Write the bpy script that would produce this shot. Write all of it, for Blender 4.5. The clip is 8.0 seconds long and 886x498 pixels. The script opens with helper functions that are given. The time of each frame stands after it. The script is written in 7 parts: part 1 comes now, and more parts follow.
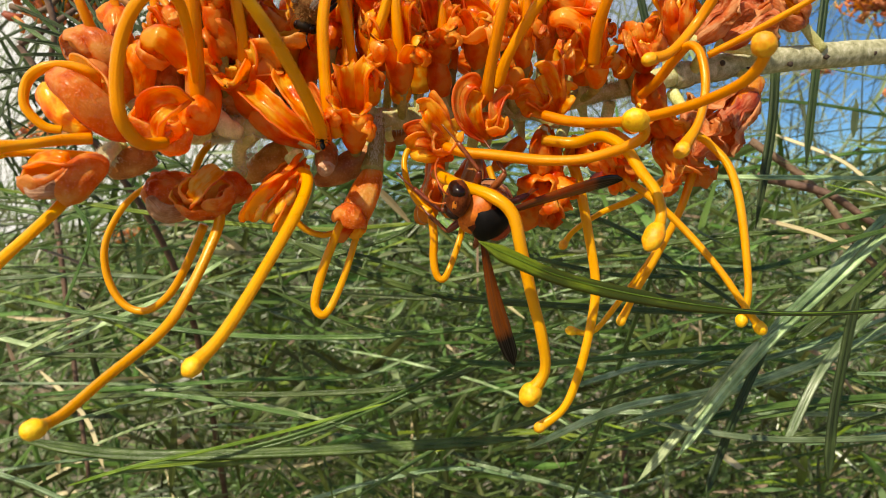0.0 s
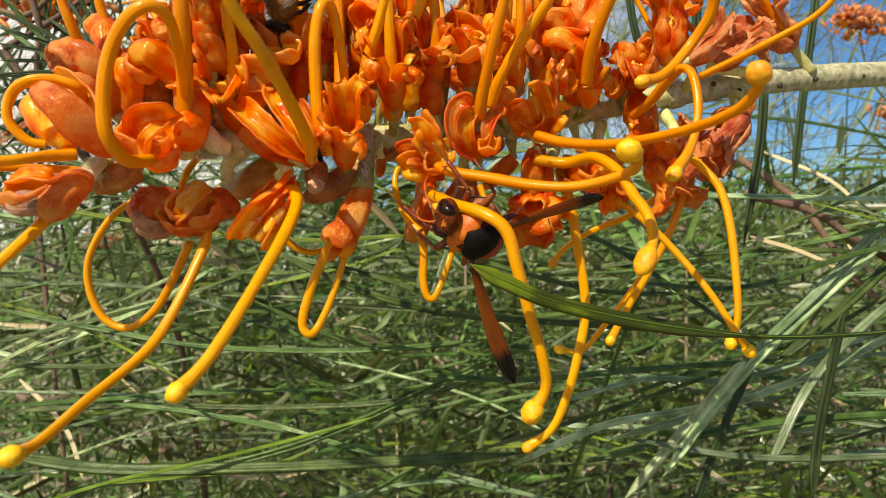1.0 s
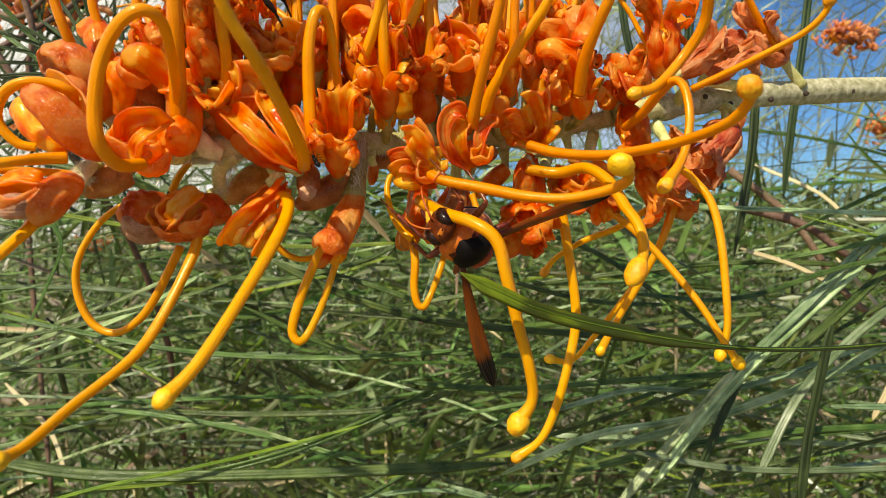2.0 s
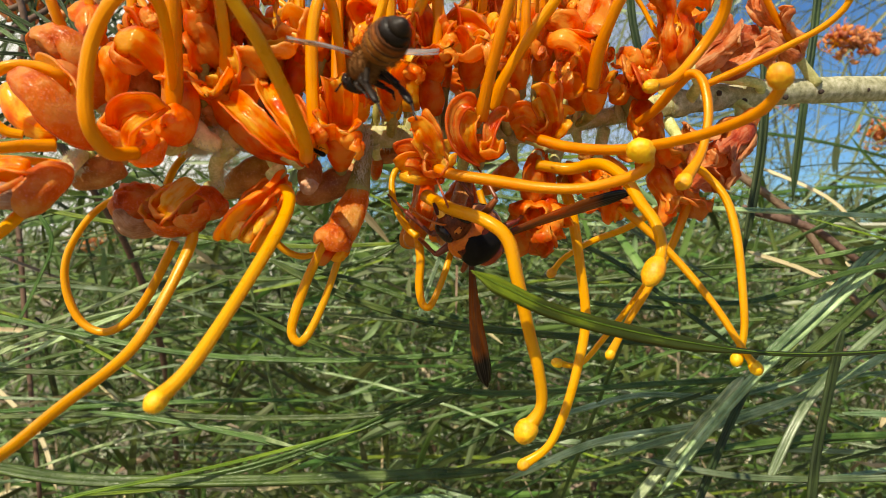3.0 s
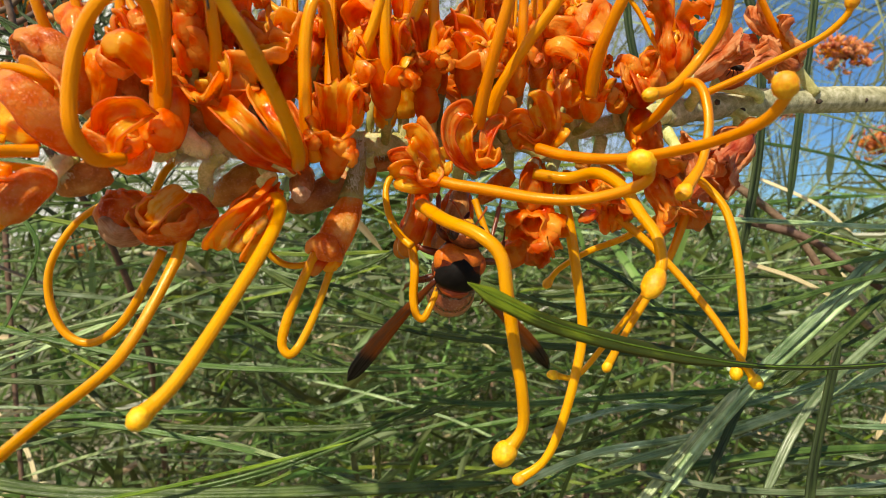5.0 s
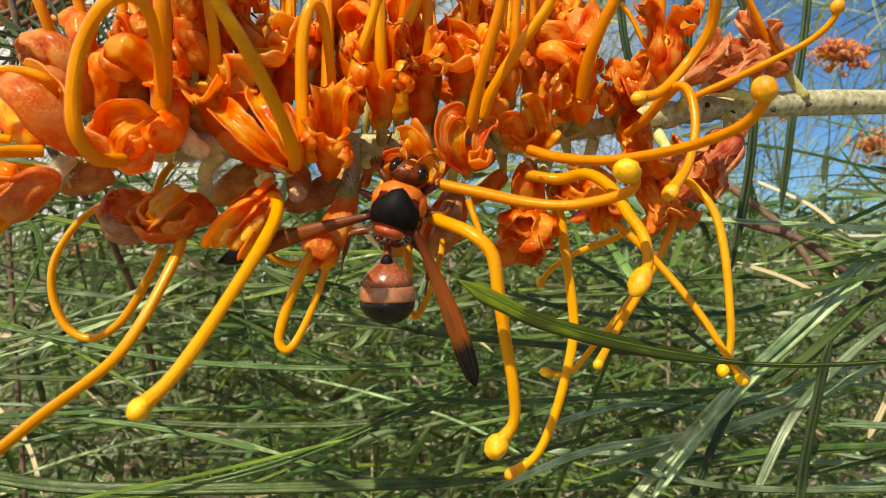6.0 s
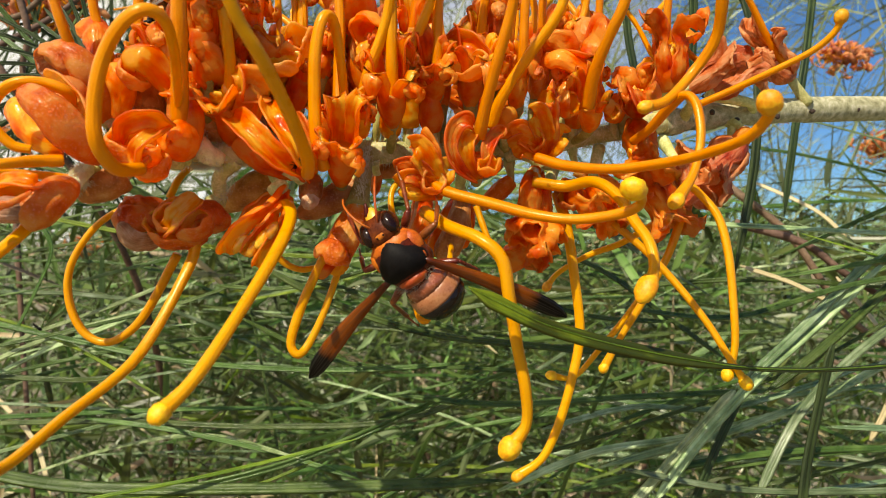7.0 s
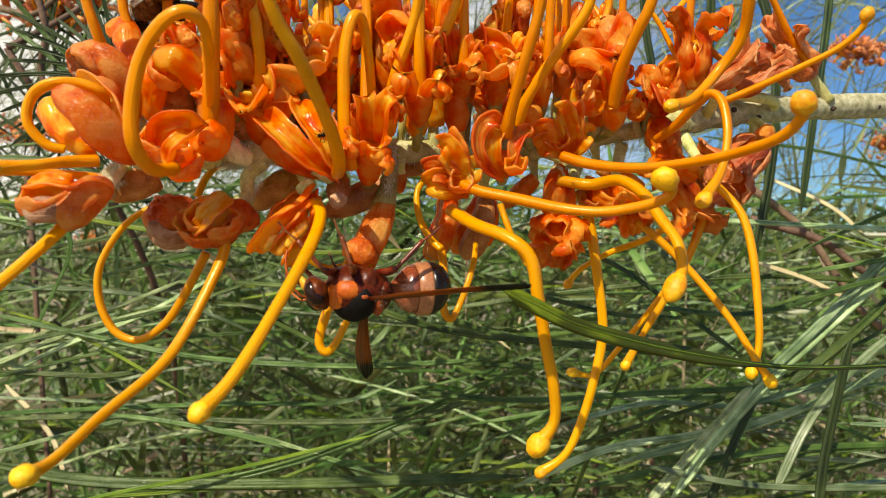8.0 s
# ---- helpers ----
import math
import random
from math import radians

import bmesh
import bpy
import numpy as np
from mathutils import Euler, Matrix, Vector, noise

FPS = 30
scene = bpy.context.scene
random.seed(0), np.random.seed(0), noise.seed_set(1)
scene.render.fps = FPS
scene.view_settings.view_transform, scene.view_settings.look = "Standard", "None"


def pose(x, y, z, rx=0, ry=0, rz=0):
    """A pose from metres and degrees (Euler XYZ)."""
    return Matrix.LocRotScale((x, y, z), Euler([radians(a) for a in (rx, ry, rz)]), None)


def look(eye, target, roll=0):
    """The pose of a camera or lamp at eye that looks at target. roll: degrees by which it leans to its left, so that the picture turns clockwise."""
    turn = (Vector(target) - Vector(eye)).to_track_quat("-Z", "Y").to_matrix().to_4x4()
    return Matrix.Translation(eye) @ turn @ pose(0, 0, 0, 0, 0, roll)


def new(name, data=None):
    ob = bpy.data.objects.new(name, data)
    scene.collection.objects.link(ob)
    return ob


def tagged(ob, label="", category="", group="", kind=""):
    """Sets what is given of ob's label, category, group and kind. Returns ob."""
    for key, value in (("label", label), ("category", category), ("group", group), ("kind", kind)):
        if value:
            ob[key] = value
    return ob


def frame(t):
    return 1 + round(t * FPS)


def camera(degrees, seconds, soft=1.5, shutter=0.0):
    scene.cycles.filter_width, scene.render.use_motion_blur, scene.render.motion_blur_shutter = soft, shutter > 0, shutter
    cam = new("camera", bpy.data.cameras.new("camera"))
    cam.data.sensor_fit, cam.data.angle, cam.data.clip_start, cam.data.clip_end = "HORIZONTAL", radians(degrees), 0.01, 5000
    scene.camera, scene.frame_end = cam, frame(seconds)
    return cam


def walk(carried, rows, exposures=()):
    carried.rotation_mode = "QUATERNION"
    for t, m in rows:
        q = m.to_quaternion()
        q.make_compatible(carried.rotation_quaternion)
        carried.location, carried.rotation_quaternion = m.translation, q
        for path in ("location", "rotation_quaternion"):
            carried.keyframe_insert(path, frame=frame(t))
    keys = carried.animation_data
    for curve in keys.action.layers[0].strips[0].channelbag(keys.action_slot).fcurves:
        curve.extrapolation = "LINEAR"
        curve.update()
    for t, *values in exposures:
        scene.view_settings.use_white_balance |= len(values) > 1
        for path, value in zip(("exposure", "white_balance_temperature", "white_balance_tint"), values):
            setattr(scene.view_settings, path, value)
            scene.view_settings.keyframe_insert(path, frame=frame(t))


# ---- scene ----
cam = camera(66.1, 8.0, soft=0.6, shutter=0.3)
cam.data.dof.use_dof, cam.data.dof.focus_distance, cam.data.dof.aperture_fstop = True, 0.11, 48.0
PATH = [
    (0.0, 0.00257, -0.00341, 1.39760, 88.033, 2.546, 2.620),
    (0.5, 0.00205, -0.00318, 1.39986, 88.217, 2.202, 2.012),
    (1.0, 0.00201, -0.00241, 1.39968, 88.450, 1.772, 1.482),
    (1.5, 0.00239, -0.00294, 1.40012, 88.796, 1.368, 1.120),
    (3.0, 0.00030, 0.00187, 1.39882, 89.431, 0.582, 0.381),
    (3.5, -0.00045, 0.00389, 1.39940, 89.591, 0.558, 0.140),
    (4.0, 0.00044, 0.00380, 1.39743, 89.851, 0.334, 0.014),
    (4.5, -0.00050, 0.00487, 1.39938, 89.942, 0.371, -0.256),
    (6.0, 0.00104, 0.00165, 1.39897, 90.074, 0.120, -0.158),
    (6.5, 0.00067, 0.00194, 1.40092, 89.993, 0.091, -0.069),
    (7.0, 0.00000, 0.00000, 1.40000, 90.000, -0.000, -0.000),
    (7.5, -0.00128, 0.00054, 1.40190, 89.658, -0.006, 0.104),
    (8.0, -0.00321, -0.00053, 1.40058, 89.529, -0.002, 0.353),
]
walk(cam, [(t, pose(x, y, z, rx, ry, rz)) for t, x, y, z, rx, ry, rz in PATH], [(0.0, 0.32, 7550, 8), (8.0, 0.32, 7550, 8)])

# ---- daylight: high sun from above and a little behind the viewer, blue sky with thin cloud ----
SUN = Vector((-0.30, -0.62, 0.74)).normalized()
world = bpy.data.worlds.new("sky")
scene.world = world
world.use_nodes = True
wn, wl = world.node_tree.nodes, world.node_tree.links
sky = wn.new("ShaderNodeTexSky")
sky.sky_type, sky.sun_disc = "NISHITA", False
sky.air_density, sky.dust_density, sky.ozone_density = 1.0, 0.0, 4.0
sky.sun_elevation, sky.sun_rotation = math.asin(SUN.z), math.atan2(SUN.x, SUN.y)
wco, wno, wra, wmi = wn.new("ShaderNodeTexCoord"), wn.new("ShaderNodeTexNoise"), wn.new("ShaderNodeValToRGB"), wn.new("ShaderNodeMixRGB")
wno.inputs["Scale"].default_value, wno.inputs["Detail"].default_value = 2.3, 6.0
wma = wn.new("ShaderNodeMapping")
wma.inputs["Location"].default_value = (0.75, 0.0, 0.35)
wl.new(wco.outputs["Generated"], wma.inputs["Vector"])
wl.new(wma.outputs["Vector"], wno.inputs["Vector"])
wsp, wad = wn.new("ShaderNodeSeparateXYZ"), wn.new("ShaderNodeMath")
wad.operation = "MULTIPLY_ADD"
wad.inputs[1].default_value = -0.45
wl.new(wco.outputs["Generated"], wsp.inputs[0])
wl.new(wsp.outputs["X"], wad.inputs[0])
wl.new(wno.outputs["Fac"], wad.inputs[2])
wl.new(wad.outputs[0], wra.inputs["Fac"])
wra.color_ramp.elements[0].position, wra.color_ramp.elements[1].position = 0.42, 0.66
wl.new(wra.outputs["Color"], wmi.inputs["Fac"])
wti = wn.new("ShaderNodeMixRGB")
wti.blend_type = "MULTIPLY"
wti.inputs["Fac"].default_value, wti.inputs["Color2"].default_value = 1.0, (0.45, 0.76, 1.12, 1)
wl.new(sky.outputs["Color"], wti.inputs["Color1"])
wl.new(wti.outputs["Color"], wmi.inputs["Color1"])
wmi.inputs["Color2"].default_value = (9.5, 9.6, 9.8, 1)
wl.new(wmi.outputs["Color"], wn["Background"].inputs["Color"])
wn["Background"].inputs["Strength"].default_value = 0.082
sun = new("sun", bpy.data.lights.new("sun", "SUN"))
sun.data.energy, sun.data.angle, sun.data.color = 4.2, radians(0.55), (1.0, 0.95, 0.86)
sun.matrix_world = look((0, 0, 4), Vector((0, 0, 4)) - SUN)


# ---- materials ----
def nodes(name):
    m = bpy.data.materials.new(name)
    m.use_nodes = True
    n, l = m.node_tree.nodes, m.node_tree.links
    return m, n, l, n["Principled BSDF"]


def ramp(n, l, source, stops):
    r = n.new("ShaderNodeValToRGB")
    e = r.color_ramp.elements
    while len(e) < len(stops):
        e.new(0.5)
    for k, (p, c) in zip(e, stops):
        k.position, k.color = p, (*c, 1)
    l.new(source, r.inputs["Fac"])
    return r.outputs["Color"]


def surface(name, dark, mid, light, scale, rough=0.45, bump=0.3, fine=6.0, stretch=(1, 1, 1), vary=0.12, scatter=0.0, radius=(1.0, 0.35, 0.1), metal=0.0, coat=0.0, island=False, through_light=0.0, spec=0.5):
    """A mottled surface: three tones by a coarse noise, value and hue varied piece by piece, and fine relief. scale: marks to the metre."""
    m, n, l, b = nodes(name)
    co, mp = n.new("ShaderNodeTexCoord"), n.new("ShaderNodeMapping")
    mp.inputs["Scale"].default_value = stretch
    l.new(co.outputs["Object"], mp.inputs["Vector"])
    big, small = n.new("ShaderNodeTexNoise"), n.new("ShaderNodeTexNoise")
    for t, s, d in ((big, scale, 4.0), (small, scale * fine, 3.0)):
        t.inputs["Scale"].default_value, t.inputs["Detail"].default_value = s, d
        l.new(mp.outputs["Vector"], t.inputs["Vector"])
    mixed = n.new("ShaderNodeMath")
    mixed.operation = "MULTIPLY_ADD"
    mixed.inputs[1].default_value = 0.35
    l.new(small.outputs["Fac"], mixed.inputs[0])
    half = n.new("ShaderNodeMath")
    half.operation = "MULTIPLY"
    half.inputs[1].default_value = 0.65
    l.new(big.outputs["Fac"], half.inputs[0])
    l.new(half.outputs[0], mixed.inputs[2])
    colour = ramp(n, l, mixed.outputs[0], ((0.33, dark), (0.5, mid), (0.67, light)))
    hs = n.new("ShaderNodeHueSaturation")
    if island:
        rnd = n.new("ShaderNodeNewGeometry").outputs["Random Per Island"]
    else:
        rnd = n.new("ShaderNodeObjectInfo").outputs["Random"]
    for key, mid_v, amount in (("Value", 1.0, vary * 2), ("Hue", 0.5, vary * 0.12)):
        k = n.new("ShaderNodeMapRange")
        k.inputs["To Min"].default_value, k.inputs["To Max"].default_value = mid_v - amount, mid_v + amount
        l.new(rnd, k.inputs["Value"])
        l.new(k.outputs[0], hs.inputs[key])
    l.new(colour, hs.inputs["Color"])
    l.new(hs.outputs["Color"], b.inputs["Base Color"])
    rr = n.new("ShaderNodeMapRange")
    rr.inputs["To Min"].default_value, rr.inputs["To Max"].default_value = max(0.05, rough - 0.12), min(1.0, rough + 0.14)
    l.new(small.outputs["Fac"], rr.inputs["Value"])
    l.new(rr.outputs[0], b.inputs["Roughness"])
    b.inputs["Metallic"].default_value, b.inputs["Coat Weight"].default_value = metal, coat
    b.inputs["Specular IOR Level"].default_value = spec
    if scatter:
        b.inputs["Subsurface Weight"].default_value = scatter
        b.inputs["Subsurface Radius"].default_value, b.inputs["Subsurface Scale"].default_value = radius, 0.0012
    bp = n.new("ShaderNodeBump")
    bp.inputs["Strength"].default_value, bp.inputs["Distance"].default_value = bump, 0.12 / scale
    l.new(mixed.outputs[0], bp.inputs["Height"])
    l.new(bp.outputs["Normal"], b.inputs["Normal"])
    if through_light:
        tr, mx = n.new("ShaderNodeBsdfTranslucent"), n.new("ShaderNodeMixShader")
        l.new(hs.outputs["Color"], tr.inputs["Color"])
        mx.inputs["Fac"].default_value = through_light
        l.new(b.outputs[0], mx.inputs[1])
        l.new(tr.outputs[0], mx.inputs[2])
        l.new(mx.outputs[0], n["Material Output"].inputs["Surface"])
    return m


def along_uv(name, stops, edge, streaks, rough, coat=0.0, let=0.0, bump=0.4, vary=0.1, mottle=300, grade=0.0, tint=(1.0, 0.74, 0.38), sheen=0.0, lines=0.45, down=0.0, glow=None):
    """Petals and styles: streaked lengthwise by the skin's own coordinates, paler towards the margins, graded from foot to tip."""
    m, n, l, b = nodes(name)
    co, mp = n.new("ShaderNodeTexCoord"), n.new("ShaderNodeMapping")
    mp.inputs["Scale"].default_value = (1.6, streaks, 1.0)
    l.new(co.outputs["UV"], mp.inputs["Vector"])
    streak, spot = n.new("ShaderNodeTexNoise"), n.new("ShaderNodeTexNoise")
    streak.noise_dimensions = "4D"
    rnd = n.new("ShaderNodeObjectInfo").outputs["Random"]
    seed = n.new("ShaderNodeMath")
    seed.operation = "MULTIPLY"
    seed.inputs[1].default_value = 57.0
    l.new(rnd, seed.inputs[0])
    l.new(seed.outputs[0], streak.inputs["W"])
    streak.inputs["Scale"].default_value, streak.inputs["Detail"].default_value = 2.0, 4.0
    l.new(mp.outputs["Vector"], streak.inputs["Vector"])
    spot.inputs["Scale"].default_value, spot.inputs["Detail"].default_value = mottle, 5.0
    l.new(co.outputs["Object"], spot.inputs["Vector"])
    sp = n.new("ShaderNodeSeparateXYZ")
    l.new(co.outputs["UV"], sp.inputs[0])
    mix, lift = n.new("ShaderNodeMath"), n.new("ShaderNodeMath")
    mix.operation = lift.operation = "MULTIPLY_ADD"
    mix.inputs[1].default_value = lines
    half = n.new("ShaderNodeMath")
    half.operation = "MULTIPLY"
    half.inputs[1].default_value = 1.0 - lines
    l.new(spot.outputs["Fac"], half.inputs[0])
    l.new(streak.outputs["Fac"], mix.inputs[0])
    l.new(half.outputs[0], mix.inputs[2])
    lift.inputs[1].default_value = grade
    l.new(sp.outputs["X"], lift.inputs[0])
    l.new(mix.outputs[0], lift.inputs[2])
    colour = ramp(n, l, lift.outputs[0], stops)
    side = n.new("ShaderNodeMath")
    side.operation = "PINGPONG"
    side.inputs[1].default_value = 0.5
    l.new(sp.outputs["Y"], side.inputs[0])
    fade = ramp(n, l, side.outputs[0], ((0.0, (0.7, 0.7, 0.7)), (0.03, (0.35, 0.35, 0.35)), (0.1, (0, 0, 0))))
    pale = n.new("ShaderNodeMixRGB")
    pale.inputs["Color2"].default_value = (*(edge or (0, 0, 0)), 1)
    if edge:
        l.new(fade, pale.inputs["Fac"])
    else:
        pale.inputs["Fac"].default_value = 0.0
    if down:
        # pale specks of a fine down
        speck, cut, dust = n.new("ShaderNodeTexNoise"), n.new("ShaderNodeMapRange"), n.new("ShaderNodeMixRGB")
        speck.inputs["Scale"].default_value, speck.inputs["Detail"].default_value = 3000, 2.0
        l.new(co.outputs["Object"], speck.inputs["Vector"])
        cut.inputs["From Min"].default_value, cut.inputs["From Max"].default_value, cut.inputs["To Max"].default_value = 0.54, 0.72, down
        l.new(speck.outputs["Fac"], cut.inputs["Value"])
        l.new(cut.outputs[0], dust.inputs["Fac"])
        l.new(colour, dust.inputs["Color1"])
        dust.inputs["Color2"].default_value = (0.95, 0.62, 0.36, 1)
        colour = dust.outputs[0]
    l.new(colour, pale.inputs["Color1"])
    hs = n.new("ShaderNodeHueSaturation")
    for key, middle, amount in (("Value", 1.0, vary), ("Hue", 0.5, vary * 0.07)):
        k = n.new("ShaderNodeMapRange")
        k.inputs["To Min"].default_value, k.inputs["To Max"].default_value = middle - amount, middle + amount
        l.new(rnd, k.inputs["Value"])
        l.new(k.outputs[0], hs.inputs[key])
    l.new(pale.outputs[0], hs.inputs["Color"])
    l.new(hs.outputs["Color"], b.inputs["Base Color"])
    rr = n.new("ShaderNodeMapRange")
    rr.inputs["To Min"].default_value, rr.inputs["To Max"].default_value = max(0.08, rough - 0.12), rough + 0.18
    l.new(spot.outputs["Fac"], rr.inputs["Value"])
    l.new(rr.outputs[0], b.inputs["Roughness"])
    b.inputs["Coat Weight"].default_value, b.inputs["Coat Roughness"].default_value = coat, 0.2
    bp = n.new("ShaderNodeBump")
    bp.inputs["Strength"].default_value, bp.inputs["Distance"].default_value = bump, 0.0009
    grain = n.new("ShaderNodeTexNoise")
    grain.inputs["Scale"].default_value, grain.inputs["Detail"].default_value = 3200, 2.0
    l.new(co.outputs["Object"], grain.inputs["Vector"])
    rough_up = n.new("ShaderNodeMath")
    rough_up.operation = "MULTIPLY_ADD"
    rough_up.inputs[1].default_value = 0.26
    crease, fold = n.new("ShaderNodeTexNoise"), n.new("ShaderNodeMapping")
    crease.noise_dimensions = "4D"
    fold.inputs["Scale"].default_value = (2.5, streaks * 2.0, 1.0)
    crease.inputs["Scale"].default_value, crease.inputs["Detail"].default_value, crease.inputs["Distortion"].default_value = 1.0, 2.0, 0.8
    l.new(co.outputs["UV"], fold.inputs["Vector"])
    l.new(fold.outputs["Vector"], crease.inputs["Vector"])
    l.new(seed.outputs[0], crease.inputs["W"])
    l.new(grain.outputs["Fac"], rough_up.inputs[0])
    l.new(crease.outputs["Fac"], rough_up.inputs[2])
    l.new(rough_up.outputs[0], bp.inputs["Height"])
    l.new(bp.outputs["Normal"], b.inputs["Normal"])
    b.inputs["Specular Tint"].default_value = (*tint, 1)
    b.inputs["Coat Tint"].default_value = (1.0, 0.92, 0.8, 1)
    b.inputs["Sheen Weight"].default_value, b.inputs["Sheen Roughness"].default_value = sheen, 0.4
    b.inputs["Sheen Tint"].default_value = (1.0, 0.75, 0.6, 1)
    if let:
        tr, mx = n.new("ShaderNodeBsdfTranslucent"), n.new("ShaderNodeMixShader")
        l.new(hs.outputs["Color"], tr.inputs["Color"])
        if glow:
            # light that comes through the thin skin is yellower than what it throws back
            warm = n.new("ShaderNodeMixRGB")
            warm.inputs["Fac"].default_value, warm.inputs["Color2"].default_value = 0.6, (*glow, 1)
            l.new(hs.outputs["Color"], warm.inputs["Color1"])
            l.new(warm.outputs[0], tr.inputs["Color"])
        mx.inputs["Fac"].default_value = let
        l.new(b.outputs[0], mx.inputs[1])
        l.new(tr.outputs[0], mx.inputs[2])
        l.new(mx.outputs[0], n["Material Output"].inputs["Surface"])
    return m


def membrane(name, root, middle, tip, clear):
    """A veined wing skin, coloured along its length, that lets part of the light through."""
    m, n, l, b = nodes(name)
    co, sp = n.new("ShaderNodeTexCoord"), n.new("ShaderNodeSeparateXYZ")
    l.new(co.outputs["UV"], sp.inputs[0])
    no = n.new("ShaderNodeTexNoise")
    mp = n.new("ShaderNodeMapping")
    mp.inputs["Scale"].default_value = (0.4, 2.8, 1.0)
    l.new(co.outputs["UV"], mp.inputs["Vector"])
    l.new(mp.outputs["Vector"], no.inputs["Vector"])
    no.inputs["Scale"].default_value, no.inputs["Detail"].default_value = 3.0, 3.0
    ad = n.new("ShaderNodeMath")
    ad.operation = "MULTIPLY_ADD"
    ad.inputs[1].default_value = 0.16
    l.new(no.outputs["Fac"], ad.inputs[0])
    l.new(sp.outputs["X"], ad.inputs[2])
    col = ramp(n, l, ad.outputs[0], ((0.1, root), (0.45, middle), (0.78, middle), (0.86, tip), (1.0, tip)))
    vein = ramp(n, l, no.outputs["Fac"], ((0.44, (0.10, 0.08, 0.07)), (0.53, (1, 1, 1))))
    mu = n.new("ShaderNodeMixRGB")
    mu.blend_type = "MULTIPLY"
    mu.inputs["Fac"].default_value = 0.85
    l.new(col, mu.inputs["Color1"])
    l.new(vein, mu.inputs["Color2"])
    l.new(mu.outputs[0], b.inputs["Base Color"])
    b.inputs["Roughness"].default_value = 0.3
    tp, mx = n.new("ShaderNodeBsdfTransparent"), n.new("ShaderNodeMixShader")
    l.new(col, tp.inputs["Color"])
    see = n.new("ShaderNodeMath")
    see.operation = "MULTIPLY"
    see.inputs[1].default_value = clear
    l.new(vein, see.inputs[0])
    l.new(see.outputs[0], mx.inputs["Fac"])
    l.new(b.outputs[0], mx.inputs[1])
    l.new(tp.outputs[0], mx.inputs[2])
    l.new(mx.outputs[0], n["Material Output"].inputs["Surface"])
    return m


STYLE = along_uv("style_orange", ((0.3, (0.74, 0.185, 0.003)), (0.5, (0.82, 0.260, 0.004)), (0.8, (0.86, 0.34, 0.007)), (1.1, (0.88, 0.41, 0.010))), None, 3.0, 0.30, 0.2, 0.22, 0.28, 0.09, 400, 0.35, glow=(0.95, 0.42, 0.01))
STYLE_YELLOW = along_uv("style_yellow", ((0.3, (0.80, 0.29, 0.004)), (0.5, (0.86, 0.37, 0.006)), (0.8, (0.88, 0.43, 0.010)), (1.1, (0.89, 0.48, 0.014))), None, 3.0, 0.28, 0.25, 0.22, 0.28, 0.06, 400, 0.3, glow=(0.95, 0.50, 0.015))
KNOB = surface("stigma_yellow", (0.80, 0.30, 0.003), (0.86, 0.41, 0.006), (0.90, 0.53, 0.014), 700, 0.5, 0.9, 4, vary=0.09, scatter=0.1)
PETAL_IN = along_uv("petal_inside", ((0.40, (0.80, 0.074, 0.002)), (0.46, (0.93, 0.168, 0.003)), (0.53, (0.97, 0.336, 0.006)), (0.60, (0.99, 0.650, 0.050))), (0.96, 0.34, 0.05), 3.0, 0.12, 0.5, 0.58, 0.38, 0.12, 330, 0.10, (1.0, 0.55, 0.2), lines=0.36, glow=(1.0, 0.44, 0.010))
PETAL_OUT = along_uv("petal_outside", ((0.40, (0.56, 0.040, 0.003)), (0.46, (0.84, 0.110, 0.004)), (0.53, (0.93, 0.218, 0.008)), (0.61, (0.95, 0.470, 0.060))), (0.92, 0.30, 0.07), 3.0, 0.17, 0.35, 0.56, 0.45, 0.18, 330, 0.10, (1.0, 0.55, 0.25), 0.0, 0.36, 0.09, glow=(1.0, 0.34, 0.008))
PETAL_DULL = along_uv("petal_fading", ((0.40, (0.42, 0.058, 0.007)), (0.46, (0.67, 0.132, 0.013)), (0.53, (0.81, 0.230, 0.026)), (0.61, (0.88, 0.448, 0.100))), (0.86, 0.36, 0.12), 3.0, 0.28, 0.14, 0.52, 0.6, 0.18, 330, 0.08, (1.0, 0.6, 0.35), 0.0, 0.36, 0.42, glow=(1.0, 0.36, 0.015))
BUD = along_uv("bud_brown", ((0.34, (0.38, 0.115, 0.026)), (0.46, (0.58, 0.215, 0.050)), (0.57, (0.70, 0.32, 0.085)), (0.68, (0.82, 0.50, 0.20))), None, 3.5, 0.38, 0.08, 0.35, 0.6, 0.16, 450, 0.0, (1.0, 0.85, 0.7), 0.05, 0.3, 0.25)
PETAL_FADED = along_uv("petal_withered", ((0.40, (0.40, 0.055, 0.014)), (0.46, (0.58, 0.115, 0.030)), (0.53, (0.70, 0.190, 0.055)), (0.61, (0.82, 0.40, 0.18))), (0.84, 0.42, 0.20), 4.0, 0.42, 0.05, 0.42, 0.6, 0.16, 330, 0.05, (1.0, 0.7, 0.5), 0.0, 0.45, 0.3, glow=(1.0, 0.38, 0.03))
PETAL_YOLK = along_uv("petal_throat", ((0.40, (0.88, 0.174, 0.002)), (0.47, (0.95, 0.336, 0.005)), (0.54, (0.98, 0.515, 0.016)), (0.62, (0.99, 0.806, 0.160))), (0.97, 0.46, 0.10), 3.0, 0.12, 0.5, 0.54, 0.38, 0.09, 330, 0.12, (1.0, 0.6, 0.25), lines=0.36, glow=(1.0, 0.52, 0.015))
